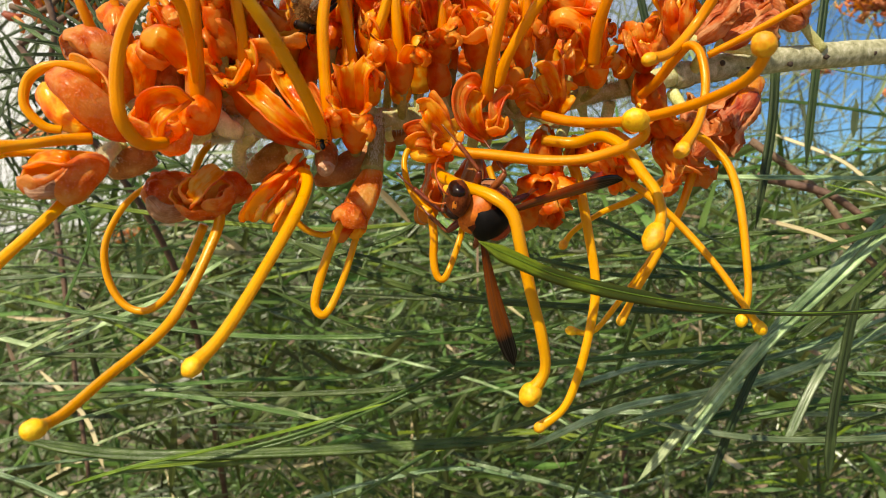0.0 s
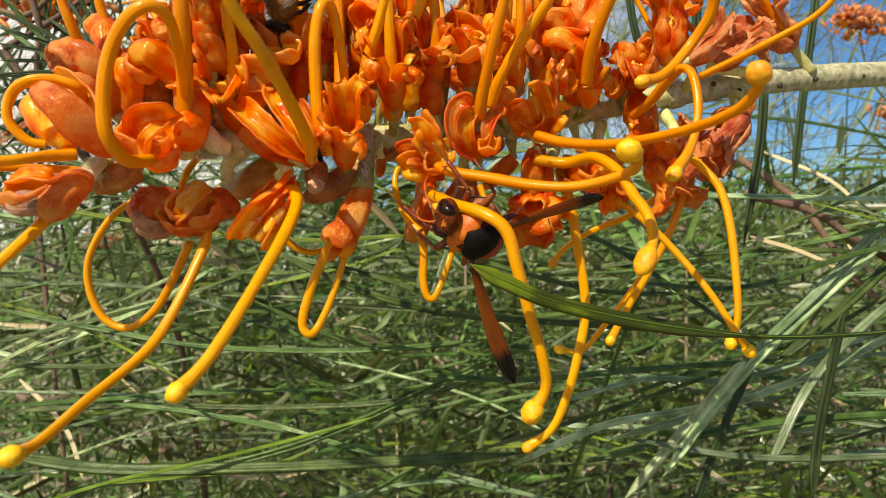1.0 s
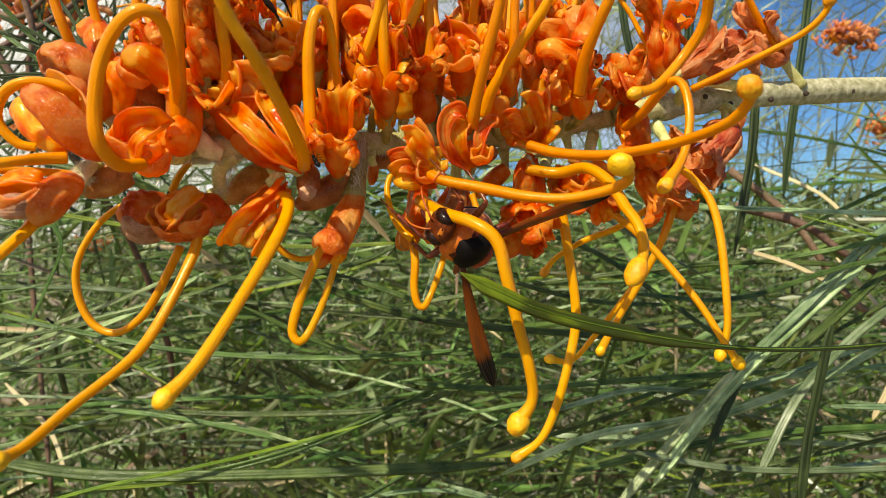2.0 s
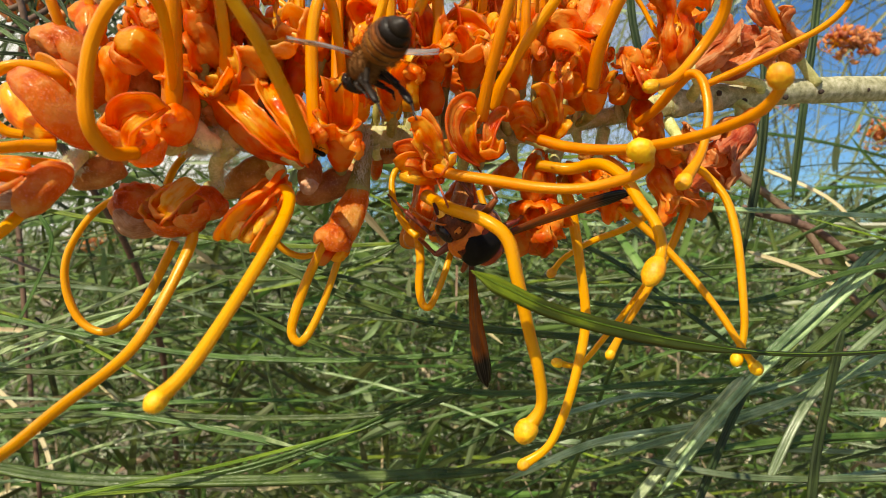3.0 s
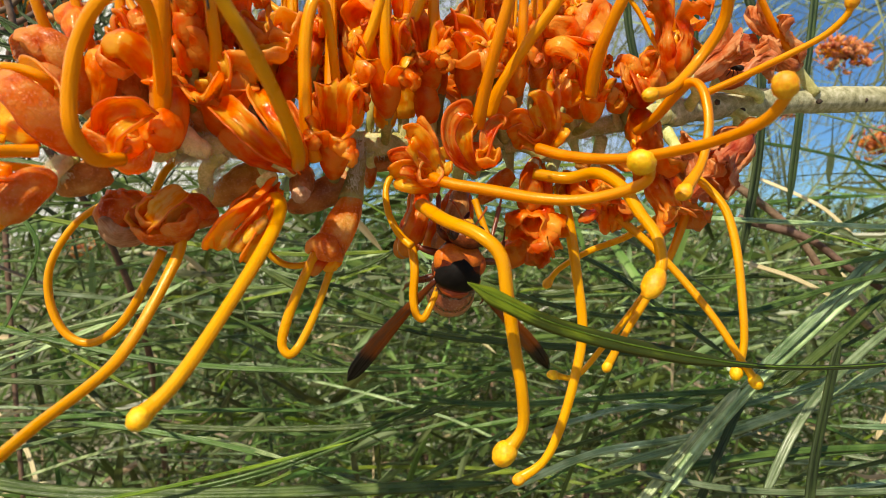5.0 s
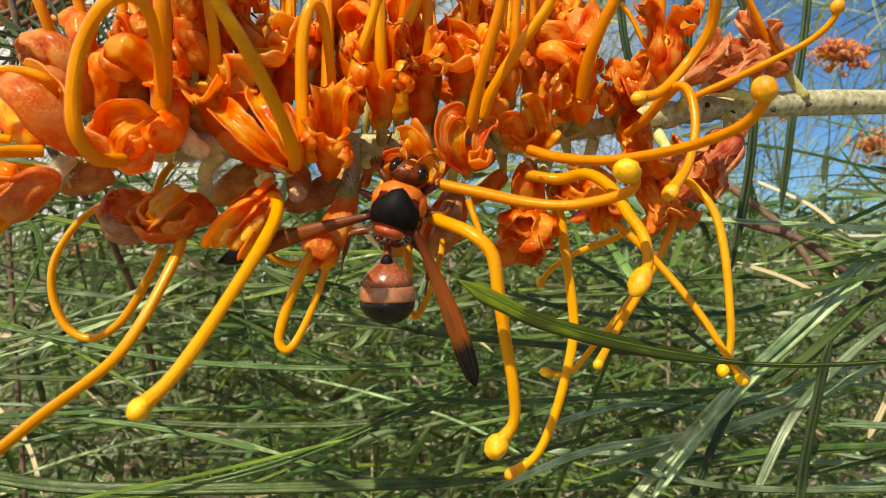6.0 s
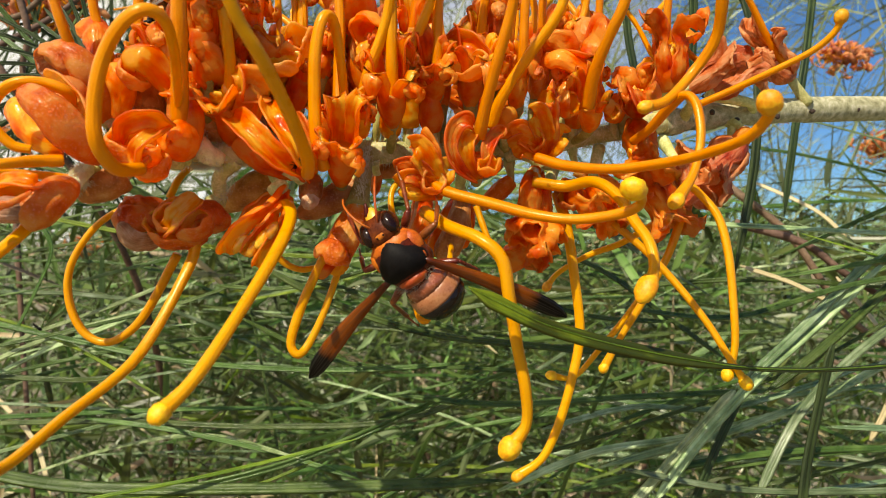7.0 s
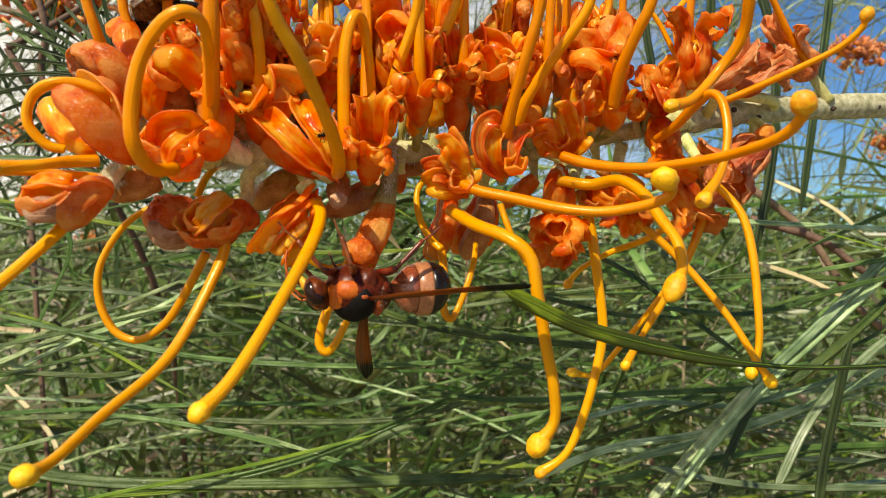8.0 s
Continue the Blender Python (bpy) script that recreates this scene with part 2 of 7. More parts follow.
PALE_INSIDE = along_uv("petal_downy", ((0.36, (0.50, 0.20, 0.09)), (0.47, (0.66, 0.34, 0.18)), (0.58, (0.78, 0.52, 0.34)), (0.69, (0.88, 0.72, 0.56))), None, 14.0, 0.5, 0.0, 0.3, 0.9, 0.1, 900, 0.0, (1.0, 0.9, 0.8), 0.15)
ANTHER = surface("anther_gold", (0.90, 0.24, 0.006), (0.95, 0.40, 0.014), (0.98, 0.60, 0.09), 900, 0.22, 0.4, 3, vary=0.1, coat=0.5, through_light=0.2)
WOOL = surface("stem_felt", (0.36, 0.36, 0.10), (0.55, 0.54, 0.20), (0.80, 0.77, 0.44), 420, 0.8, 0.7, 7, vary=0.10)
FELT = surface("node_felt", (0.58, 0.58, 0.28), (0.76, 0.75, 0.44), (0.90, 0.89, 0.66), 900, 0.9, 1.0, 6, vary=0.06)
BARK_PALE = surface("stem_bark", (0.20, 0.19, 0.09), (0.42, 0.40, 0.23), (0.66, 0.62, 0.44), 800, 0.85, 1.0, 6)
STALK = surface("stalk_green", (0.20, 0.17, 0.035), (0.34, 0.29, 0.07), (0.50, 0.44, 0.15), 500, 0.6, 0.4, 6, vary=0.12, through_light=0.15)
HAIR = surface("pale_hair", (0.62, 0.60, 0.42), (0.72, 0.70, 0.52), (0.82, 0.80, 0.64), 300, 0.5, 0.1)
PIT = surface("stem_scar", (0.02, 0.015, 0.01), (0.05, 0.03, 0.02), (0.09, 0.06, 0.04), 900, 0.8, 0.6)
LEAF = along_uv("leaf_dark", ((0.34, (0.032, 0.066, 0.013)), (0.47, (0.063, 0.118, 0.024)), (0.58, (0.110, 0.183, 0.041)), (0.69, (0.210, 0.295, 0.098))), (0.147, 0.218, 0.053), 4.0, 0.26, 0.0, 0.22, 0.6, 0.28, 150, 0.0, (0.95, 1.0, 0.9))
# darker copy of LEAF: shade on upright leaves and needles put into the colour
LEAF_SHADED = along_uv("leaf_shaded", ((0.34, (0.012, 0.026, 0.006)), (0.47, (0.024, 0.046, 0.010)), (0.58, (0.042, 0.074, 0.016)), (0.69, (0.090, 0.135, 0.034))), (0.06, 0.09, 0.020), 4.0, 0.55, 0.0, 0.12, 0.5, 0.15, 150, 0.0, (0.95, 1.0, 0.9))
LEAF_LIME = along_uv("leaf_lime", ((0.34, (0.076, 0.140, 0.012)), (0.47, (0.142, 0.227, 0.016)), (0.58, (0.228, 0.324, 0.023)), (0.69, (0.342, 0.454, 0.052))), (0.266, 0.367, 0.039), 4.0, 0.36, 0.0, 0.25, 0.6, 0.18, 150, 0.0, (0.95, 1.0, 0.9))
# next two: leaf colour paled, sky sheen and sun glints painted into it
LEAF_SHEEN = along_uv("leaf_sheen", ((0.37, (0.125, 0.189, 0.073)), (0.47, (0.237, 0.332, 0.138)), (0.56, (0.404, 0.519, 0.251)), (0.67, (0.667, 0.797, 0.476))), (0.473, 0.590, 0.301), 4.0, 0.24, 0.0, 0.15, 0.6, 0.2, 150, 0.0, (1.0, 1.0, 0.97))
LEAF_GLINT = along_uv("leaf_glint", ((0.34, (0.085, 0.147, 0.056)), (0.47, (0.156, 0.247, 0.114)), (0.58, (0.273, 0.381, 0.211)), (0.69, (0.494, 0.628, 0.456))), (0.312, 0.419, 0.229), 4.0, 0.2, 0.35, 0.18, 0.8, 0.28, 150, 0.0, (1.0, 1.0, 1.0))
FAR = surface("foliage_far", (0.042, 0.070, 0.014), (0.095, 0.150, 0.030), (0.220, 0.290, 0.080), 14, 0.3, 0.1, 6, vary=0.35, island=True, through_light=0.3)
# lightened copy of FAR; in pale_foliage the lighter tone stands for sunlight
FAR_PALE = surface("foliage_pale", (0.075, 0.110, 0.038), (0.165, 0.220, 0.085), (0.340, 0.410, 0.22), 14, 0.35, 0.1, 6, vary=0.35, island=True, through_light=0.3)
STRAW = surface("foliage_dry", (0.26, 0.19, 0.10), (0.42, 0.32, 0.19), (0.58, 0.48, 0.33), 20, 0.5, 0.1, 6, vary=0.25, island=True, through_light=0.1)
TWIG = surface("twig_brown", (0.07, 0.04, 0.025), (0.14, 0.08, 0.05), (0.24, 0.15, 0.10), 200, 0.75, 0.7)
EARTH = surface("earth", (0.10, 0.08, 0.055), (0.17, 0.14, 0.09), (0.25, 0.21, 0.15), 3, 0.9, 0.8, 9)
AIRY = surface("foliage_airy", (0.12, 0.15, 0.06), (0.20, 0.24, 0.11), (0.32, 0.34, 0.18), 14, 0.4, 0.1, 6, vary=0.3, island=True, through_light=0.25)
FAR_BLOOM = surface("bloom_far", (0.66, 0.17, 0.05), (0.80, 0.28, 0.10), (0.88, 0.46, 0.22), 60, 0.5, 0.3, 5, vary=0.2, island=True, through_light=0.3)


# ---- building helpers: millimetres from a point at eye height, x across, y away, z up ----
EYE_HEIGHT = 1.4
MM = 0.001
origin_of = {}


def place(p):
    """A point in millimetres, as a place in the world."""
    return Vector((p[0] * MM, p[1] * MM, EYE_HEIGHT + p[2] * MM))


def thing(name, base, label, category, group="", kind=""):
    ob = new(name)
    ob.location = place(base)
    ob.empty_display_size = 0.004
    origin_of[ob.name] = Vector(base)
    return tagged(ob, label, category, group, kind)


def finish(bm, name, materials, smooth=True):
    me = bpy.data.meshes.new(name)
    bmesh.ops.recalc_face_normals(bm, faces=bm.faces)
    bm.to_mesh(me)
    bm.free()
    for m in materials if isinstance(materials, (list, tuple)) else (materials,):
        me.materials.append(m)
    me.polygons.foreach_set("use_smooth", [smooth] * len(me.polygons))
    return me


def part(name, bm, material, parent, label="", base=None):
    """Links bm, built in millimetres, as one mesh under parent, with its own origin at base."""
    home = origin_of[parent.name]
    base = Vector(base) if base is not None else home.copy()
    bmesh.ops.translate(bm, verts=bm.verts, vec=-base)
    bmesh.ops.scale(bm, verts=bm.verts, vec=(MM, MM, MM))
    ob = new(name, finish(bm, name, material))
    ob.parent = parent
    ob.location = (base - home) * MM
    origin_of[ob.name] = base
    return tagged(ob, label)


def spline(points, count):
    """Evenly many points on a smooth curve through the given ones."""
    p = [Vector(q) for q in points]
    p = [p[0] * 2 - p[1]] + p + [p[-1] * 2 - p[-2]]
    spans, out = len(p) - 3, []
    for i in range(count):
        s = i / (count - 1) * spans
        k = min(int(s), spans - 1)
        u = s - k
        a, b, c, d = p[k:k + 4]
        out.append(0.5 * ((2 * b) + (c - a) * u + (2 * a - 5 * b + 4 * c - d) * u * u + (3 * b - a - 3 * c + d) * u ** 3))
    return out


def frames_along(line, face=None):
    """A side and an up vector at each point of a line, turning as little as they can, or with up towards face."""
    out, side = [], None
    for i, p in enumerate(line):
        way = (line[min(i + 1, len(line) - 1)] - line[max(i - 1, 0)]).normalized()
        if side is None:
            side = way.cross(Vector((0, 0, 1)) if abs(way.z) < 0.9 else Vector((0, 1, 0)))
        if face is not None:
            side = way.cross(face)
        side = (side - way * side.dot(way)).normalized()
        out.append((way, side, side.cross(way)))
    return out


def sweep(line, profile, bm=None, cap=True, face=None):
    """A closed skin along a line: profile(u) gives the outline in (side, up) millimetres."""
    bm = bm or bmesh.new()
    uv = bm.loops.layers.uv.verify()
    rings, count, tell = [], len(line), {}
    for i, (p, (way, side, up)) in enumerate(zip(line, frames_along(line, face))):
        rings.append([bm.verts.new(p + side * a + up * b) for a, b in profile(i / (count - 1))])
        tell.update({v: (i / (count - 1), k / len(rings[-1])) for k, v in enumerate(rings[-1])})
    faces = []
    for r, s in zip(rings, rings[1:]):
        for k in range(len(r)):
            faces.append(bm.faces.new((r[k], r[(k + 1) % len(r)], s[(k + 1) % len(r)], s[k])))
    if cap:
        faces += [bm.faces.new(rings[0]), bm.faces.new(rings[-1])]
    for f in faces:
        for loop in f.loops:
            loop[uv].uv = tell[loop.vert]
    return bm


def circle(r, n=9, flat=1.0):
    return [(r * math.cos(k * math.tau / n), r * flat * math.sin(k * math.tau / n)) for k in range(n)]


def tube(points, radius, count=24, n=9, bm=None, flat=1.0):
    """radius: one number, or a function of the way along, 0 to 1."""
    get = radius if callable(radius) else (lambda u: radius)
    return sweep(spline(points, count), lambda u: circle(get(u), n, flat), bm)


def lathe(stations, n=14, bm=None, squash=1.0):
    """A round body along y: stations of (y, radius, lift)."""
    bm = bm or bmesh.new()
    rings = []
    for y, r, lift in stations:
        rings.append([bm.verts.new((r * math.cos(k * math.tau / n), y, lift + r * squash * math.sin(k * math.tau / n))) for k in range(n)])
    for r, s in zip(rings, rings[1:]):
        for k in range(n):
            bm.faces.new((r[k], r[(k + 1) % n], s[(k + 1) % n], s[k]))
    bm.faces.new(rings[0])
    bm.faces.new(rings[-1])
    return bm


def pebble(centre, radii, turn=None, wobble=0.0, bm=None, level=2, seed=0):
    bm = bm or bmesh.new()
    made = bmesh.ops.create_icosphere(bm, subdivisions=level, radius=1.0)["verts"]
    for v in made:
        k = 1 + wobble * noise.noise(v.co * 2.2 + Vector((seed * 3.7, 0, 0)))
        c = Vector((v.co.x * radii[0], v.co.y * radii[1], v.co.z * radii[2])) * k
        v.co = (turn @ c if turn else c) + Vector(centre)
    return bm


def axes(way):
    """Two directions square to a way."""
    way = way.normalized()
    e = way.cross(Vector((0, 1, 0)) if abs(way.y) < 0.8 else Vector((1, 0, 0))).normalized()
    return e, way.cross(e)


# ---- the flower head: a felted stem with florets all round it ----
head = thing("flower_head", (92.4, 142.0, 29.0), "orange flower head with curled petals and long yellow styles", "flower")
STEM = [(-62.5, 104.0, 17.8), (-48.0, 99.0, 14.7), (-35.4, 94.0, 13.2), (-31.5, 94.0, 13.0), (-23.1, 98.0, 14.1), (-8.2, 105.0, 14.9), (10.9, 113.0, 16.8), (27.3, 119.0, 19.9), (43.2, 125.0, 23.8), (60.0, 130.0, 26.2), (92.4, 142.0, 29.3), (148.2, 160.0, 32.5)]
stem = part("stem", tube(STEM, lambda u: 1.25 + 0.75 * u + 0.25 * math.sin(u * 47), 90, 14), [WOOL], head, "pale grey-green felted flower stem")
branch = part("bare_stem", tube([(39.7, 124.0, 22.8), (48.9, 126.5, 24.6), (60.0, 130.0, 26.2), (92.4, 142.0, 29.3), (148.2, 160.0, 32.5)], lambda u: 2.25 + 0.35 * u + 0.25 * math.sin(u * 31) * (1 - u) + 0.22 * noise.noise(Vector((u * 40, 0, 0))), 70, 18), BARK_PALE, head, "knotty grey stem with dark leaf scars")
for p in ((71.3, 131.0, 26.6), (83.1, 136.0, 27.9), (54.3, 125.5, 23.9), (63.3, 128.5, 25.1), (48.8, 123.0, 24.8)):
    v = Vector(p)
    part("leaf_scar", pebble(v + Vector((0, 0.4, 0)), (0.55, 0.4, 0.5), None, 0.4, seed=v.x), PIT, branch)
bm = bmesh.new()
for k in range(26):
    v = spline(STEM, 200)[70 + k * 5] + Vector((random.uniform(-1, 1), -1.2, random.uniform(-1.3, 1.3)))
    pebble(v, (random.uniform(0.5, 1.1), 0.6, random.uniform(0.4, 0.8)), None, 0.5, bm, 1, k)
part("stem_knobs", bm, WOOL, head)


def petal(at, way, e1, e2, size, angle, curl, width, ruffle, seed, short=1.0, twist=0.0, bow=0.0):
    """One petal with two skins, its outside in slot 0 and its inside in slot 1: a strap that leaves the tube and ends in a rolled, hollow spoon."""
    rows, cols = 26, 11
    keys = ((0, 58 + bow), (0.14, 30 + bow), (0.32, -4), (0.46, -16), (0.55, 8), (0.66, 8 + (curl - 8) * 0.38), (0.82, 8 + (curl - 8) * 0.72), (1, curl))
    r, a, line = 0.07 * size, 0.0, []
    step = 1.45 * size * short / (rows - 1)
    for i in range(rows):
        u = i / (rows - 1)
        for (u0, p0), (u1, p1) in zip(keys, keys[1:]):
            if u0 <= u <= u1:
                phi = radians(p0 + (p1 - p0) * (u - u0) / (u1 - u0))
        line.append((u, r, a, phi))
        tight = 1.0 if u < 0.55 else 0.8
        r, a = r + tight * step * math.sin(phi), a + tight * step * math.cos(phi)
    grid = []
    wide = Vector((math.cos(angle), math.sin(angle)))
    for u, r, a, phi in line:
        tip = 1.0 if u < 0.82 else math.sqrt(max(0.04, 1 - ((u - 0.82) / 0.185) ** 2))
        half = size * width * (0.09 + 0.15 * math.sin(math.pi * min(1, u * 1.9)) ** 0.8 if u < 0.5 else 0.12 + 0.13 * math.sin(math.pi * min(1.0, (u - 0.44) * 1.5))) * tip
        hollow = 0.75 if u < 0.5 else 0.55 + 0.5 * (u - 0.5)
        row = []
        for j in range(cols):
            v = 2 * j / (cols - 1) - 1
            q = Vector((u * 3.1 + seed * 5.3, v * 1.3, seed * 2.9))
            wave = ruffle * size * u * (noise.noise(q * 1.6) * 0.12 + noise.noise(q * 4.1) * 0.075 + noise.noise(q * 8.3) * 0.02 + 0.014 * math.sin(v * 10 + seed * 7 + u * 3))
            off = -hollow * v * v * half + wave + v * half * math.sin(twist * u)
            rr, aa = r + math.cos(phi) * off, a - math.sin(phi) * off
            w = v * half * math.cos(twist * u) + wave * 0.5
            out = wide * rr + Vector((-wide.y, wide.x)) * w
            row.append(Vector(at) + way * aa + e1 * out.x + e2 * out.y)
        grid.append(row)
    bm = bmesh.new()
    uv = bm.loops.layers.uv.new("along")
    tell, skins = {}, []
    for side in (0, 1):
        skin = []
        for i in range(rows):
            ring = []
            for j in range(cols):
                du = grid[min(i + 1, rows - 1)][j] - grid[max(i - 1, 0)][j]
                dv = grid[i][min(j + 1, cols - 1)] - grid[i][max(j - 1, 0)]
                nrm = du.cross(dv)
                nrm = nrm.normalized() if nrm.length > 1e-9 else Vector((0, 0, 1))
                edge = 0.45 if j in (0, cols - 1) or i == rows - 1 else 1.0
                q = bm.verts.new(grid[i][j] + nrm * (0.22 * edge if side else -0.22 * edge))
                tell[q] = (i / (rows - 1), j / (cols - 1))
                ring.append(q)
            skin.append(ring)
        skins.append(skin)
    for side, skin in enumerate(skins):
        for i in range(rows - 1):
            for j in range(cols - 1):
                f = bm.faces.new((skin[i][j], skin[i][j + 1], skin[i + 1][j + 1], skin[i + 1][j]))
                f.material_index = 0 if side else 1
    rim = [(i, 0) for i in range(rows)] + [(rows - 1, j) for j in range(1, cols)] + [(i, cols - 1) for i in range(rows - 2, -1, -1)] + [(0, j) for j in range(cols - 2, 0, -1)]
    for (i, j), (k, m) in zip(rim, rim[1:] + rim[:1]):
        bm.faces.new((skins[0][i][j], skins[0][k][m], skins[1][k][m], skins[1][i][j]))
    for f in bm.faces:
        for loop in f.loops:
            loop[uv].uv = tell[loop.vert]
    return bm


def leafy(grid, closed, thick=0.2):
    """Two skins and a rim round a grid of points: outside in slot 0, inside (towards the grid's normal) in slot 1."""
    rows, cols = len(grid), len(grid[0])
    for row in grid:
        for q in row:
            q += noise.noise_vector(q * 0.5) * 0.26 + noise.noise_vector(q * 1.1) * 0.07
    bm = bmesh.new()
    uv = bm.loops.layers.uv.new("along")
    tell, skins = {}, []
    for side in (1, -1):
        skin = []
        for i in range(rows):
            ring = []
            for j in range(cols):
                du = grid[min(i + 1, rows - 1)][j] - grid[max(i - 1, 0)][j]
                dv = grid[i][(j + 1) % cols if closed else min(j + 1, cols - 1)] - grid[i][(j - 1) % cols if closed else max(j - 1, 0)]
                nrm = du.cross(dv)
                nrm = nrm.normalized() if nrm.length > 1e-9 else Vector((0, 0, 1))
                edge = 0.4 if i == rows - 1 or (not closed and j in (0, cols - 1)) else 1.0
                q = bm.verts.new(grid[i][j] + nrm * side * thick * edge)
                tell[q] = (i / (rows - 1), 0.2 + 0.6 * abs(2 * j / cols - 1) if closed else j / (cols - 1))
                ring.append(q)
            skin.append(ring)
        skins.append(skin)
    for s, skin in enumerate(skins):
        for i in range(rows - 1):
            for j in range(cols if closed else cols - 1):
                k = (j + 1) % cols
                f = bm.faces.new((skin[i][j], skin[i][k], skin[i + 1][k], skin[i + 1][j]))
                f.material_index = 1 - s
    if closed:
        for i in (0, rows - 1):
            for j in range(cols):
                k = (j + 1) % cols
                bm.faces.new((skins[0][i][j], skins[0][i][k], skins[1][i][k], skins[1][i][j]))
    else:
        rim = [(i, 0) for i in range(rows)] + [(rows - 1, j) for j in range(1, cols)] + [(i, cols - 1) for i in range(rows - 2, -1, -1)] + [(0, j) for j in range(cols - 2, 0, -1)]
        for (i, j), (k, m) in zip(rim, rim[1:] + rim[:1]):
            bm.faces.new((skins[0][i][j], skins[0][k][m], skins[1][k][m], skins[1][i][j]))
    for f in bm.faces:
        for loop in f.loops:
            loop[uv].uv = tell[loop.vert]
    return bm


def bowl(centre, radii, opening, extent, seed, ruffle=0.2, ridges=0, roll=0.0):
    """A hollow, cup-shaped petal that opens along a way, with an uneven lip and, if asked, parallel ridges."""
    way = Vector(opening).normalized()
    e1, e2 = axes(way)
    e1, e2 = e1 * math.cos(roll) + e2 * math.sin(roll), e2 * math.cos(roll) - e1 * math.sin(roll)
    rows, cols = 18, 32
    grid = []
    for i in range(rows):
        ring = []
        for j in range(cols):
            p = j / cols * math.tau
            d = Vector((math.cos(p), math.sin(p), seed * 3.3))
            u = i / (rows - 1)
            t = radians(4 + (extent - 4) * u * (1 + ruffle * 1.1 * noise.noise(d * 1.4)))
            s = Vector((math.sin(t) * math.cos(p), math.sin(t) * math.sin(p), -math.cos(t)))
            k = 1 + ruffle * (0.45 * noise.noise(s * 1.7 + d * 0.5) + 0.22 * noise.noise(s * 4.0 + Vector((seed, 0, 0)))) + ruffle * 0.25 * u * u * math.sin(p * 5 + seed)
            if ridges:
                k += 0.11 * math.sin(s.x * ridges + seed + 1.2 * s.y * s.y) * (0.4 + 0.6 * u)
            ring.append(Vector(centre) + e1 * (s.x * radii[0] * k) + e2 * (s.y * radii[1] * k) + way * (s.z * radii[2] * k))
        grid.append(ring)
    return leafy(grid, True)


def scoop(points, width, hollow, face, seed, ruffle=0.3, blunt=0.85, fold=0.0):
    """A long petal along a line, hollow towards face, with rolled and uneven margins."""
    rows, cols = 28, 13
    line = spline(points, rows)
    grid = []
    for i, (p, (way, side, up)) in enumerate(zip(line, frames_along(line, Vector(face)))):
        u = i / (rows - 1)
        half = width / 2 * (0.42 + 0.58 * math.sin(math.pi * min(0.5, u * 0.85 + 0.05))) * (math.sqrt(max(0.03, 1 - ((u - blunt) / (1.02 - blunt)) ** 2)) if u > blunt else 1)
        row = []
        for j in range(cols):
            v = 2 * j / (cols - 1) - 1
            q = Vector((u * 3.0 + seed * 4.1, v * 1.2, seed))
            wave = ruffle * half * (0.5 * noise.noise(q * 1.3) + 0.3 * noise.noise(q * 3.4) * abs(v) + 0.08 * math.sin(v * 9 + seed))
            bend = hollow * v * v * half + fold * half * max(0.0, abs(v) - 0.7) * -2
            row.append(p + side * (v * half * (1 - 0.18 * abs(hollow) * v * v)) + up * (bend + wave))
        grid.append(row[::-1])
    return leafy(grid, False)


def pouch(points, radius, seed, count=26, lobes=4):
    """A swollen flower tube grown from four petals: a seam between each two, dents and fine lengthwise folds."""
    line = spline(points, count)

    def outline(u):
        r = radius(u)
        ring = []
        for k in range(24):
            a = k / 24 * math.tau
            q = Vector((math.cos(a), math.sin(a), u * 2.2 + seed * 3.1))
            ring.append((r * (1 + 0.07 * abs(math.sin(a * lobes / 2 + seed)) + 0.16 * noise.noise(q * 1.3) + 0.05 * noise.noise(Vector((q.x * 5, q.y * 5, u * 1.5 + seed)))) * math.cos(a),
                         0.9 * r * (1 + 0.07 * abs(math.sin(a * lobes / 2 + seed)) + 0.16 * noise.noise(q * 1.3) + 0.05 * noise.noise(Vector((q.x * 5, q.y * 5, u * 1.5 + seed)))) * math.sin(a)))
        return ring

    return sweep(line, outline)


def petal_on(owner, bm, tone):
    return part("petal", bm, list(TONES[tone]), owner)


def style(owner, points, r=0.82, knob=1.35, material=None, flat=1.0):
    """A long style, slightly uneven, that swells into a knobbed stigma at its end."""
    material = material or STYLE
    count = 14 + 8 * len(points)
    seed = points[0][0] + points[0][2] * 1.7

    reach = min(0.6, 3.6 / len(points) / 3.0)

    def girth(u):
        body = r * 0.93 * (1.14 - 0.34 * u) * (1 + 0.10 * noise.noise(Vector((u * 5, seed, 0))))
        if not knob:
            return body
        return body + (knob * 0.80 - r * 0.74) * max(0.0, (u - 1 + reach) / reach) ** 1.9

    ob = part("style", tube(points, girth, count, 11, None, 0.86), material, owner)
    if knob:
        line = spline(points, count)
        end, way = line[-1], (line[-1] - line[-3]).normalized()
        turn = way.to_track_quat("Z", "Y").to_matrix()
        bm = pebble(end - way * knob * 0.12, (knob * 0.93, knob * 0.80, knob * flat * 1.0), turn, 0.09, level=3, seed=seed)
        pebble(end + way * knob * 0.42, (knob * 0.62, knob * 0.55, knob * 0.45), turn, 0.12, bm, 3, seed + 3)
        part("stigma", bm, KNOB, ob, "bright yellow rounded stigma knob")
    return ob


TONES = {"faded": (PETAL_FADED, PETAL_FADED), "bright": (PETAL_OUT, PETAL_IN), "dull": (PETAL_DULL, PETAL_OUT), "brown": (BUD, PETAL_DULL), "red": (PETAL_OUT, PETAL_OUT), "dull_bright": (PETAL_DULL, PETAL_IN), "downy": (PETAL_DULL, PALE_INSIDE), "bud": (BUD, BUD), "throat": (PETAL_DULL, PETAL_YOLK)}


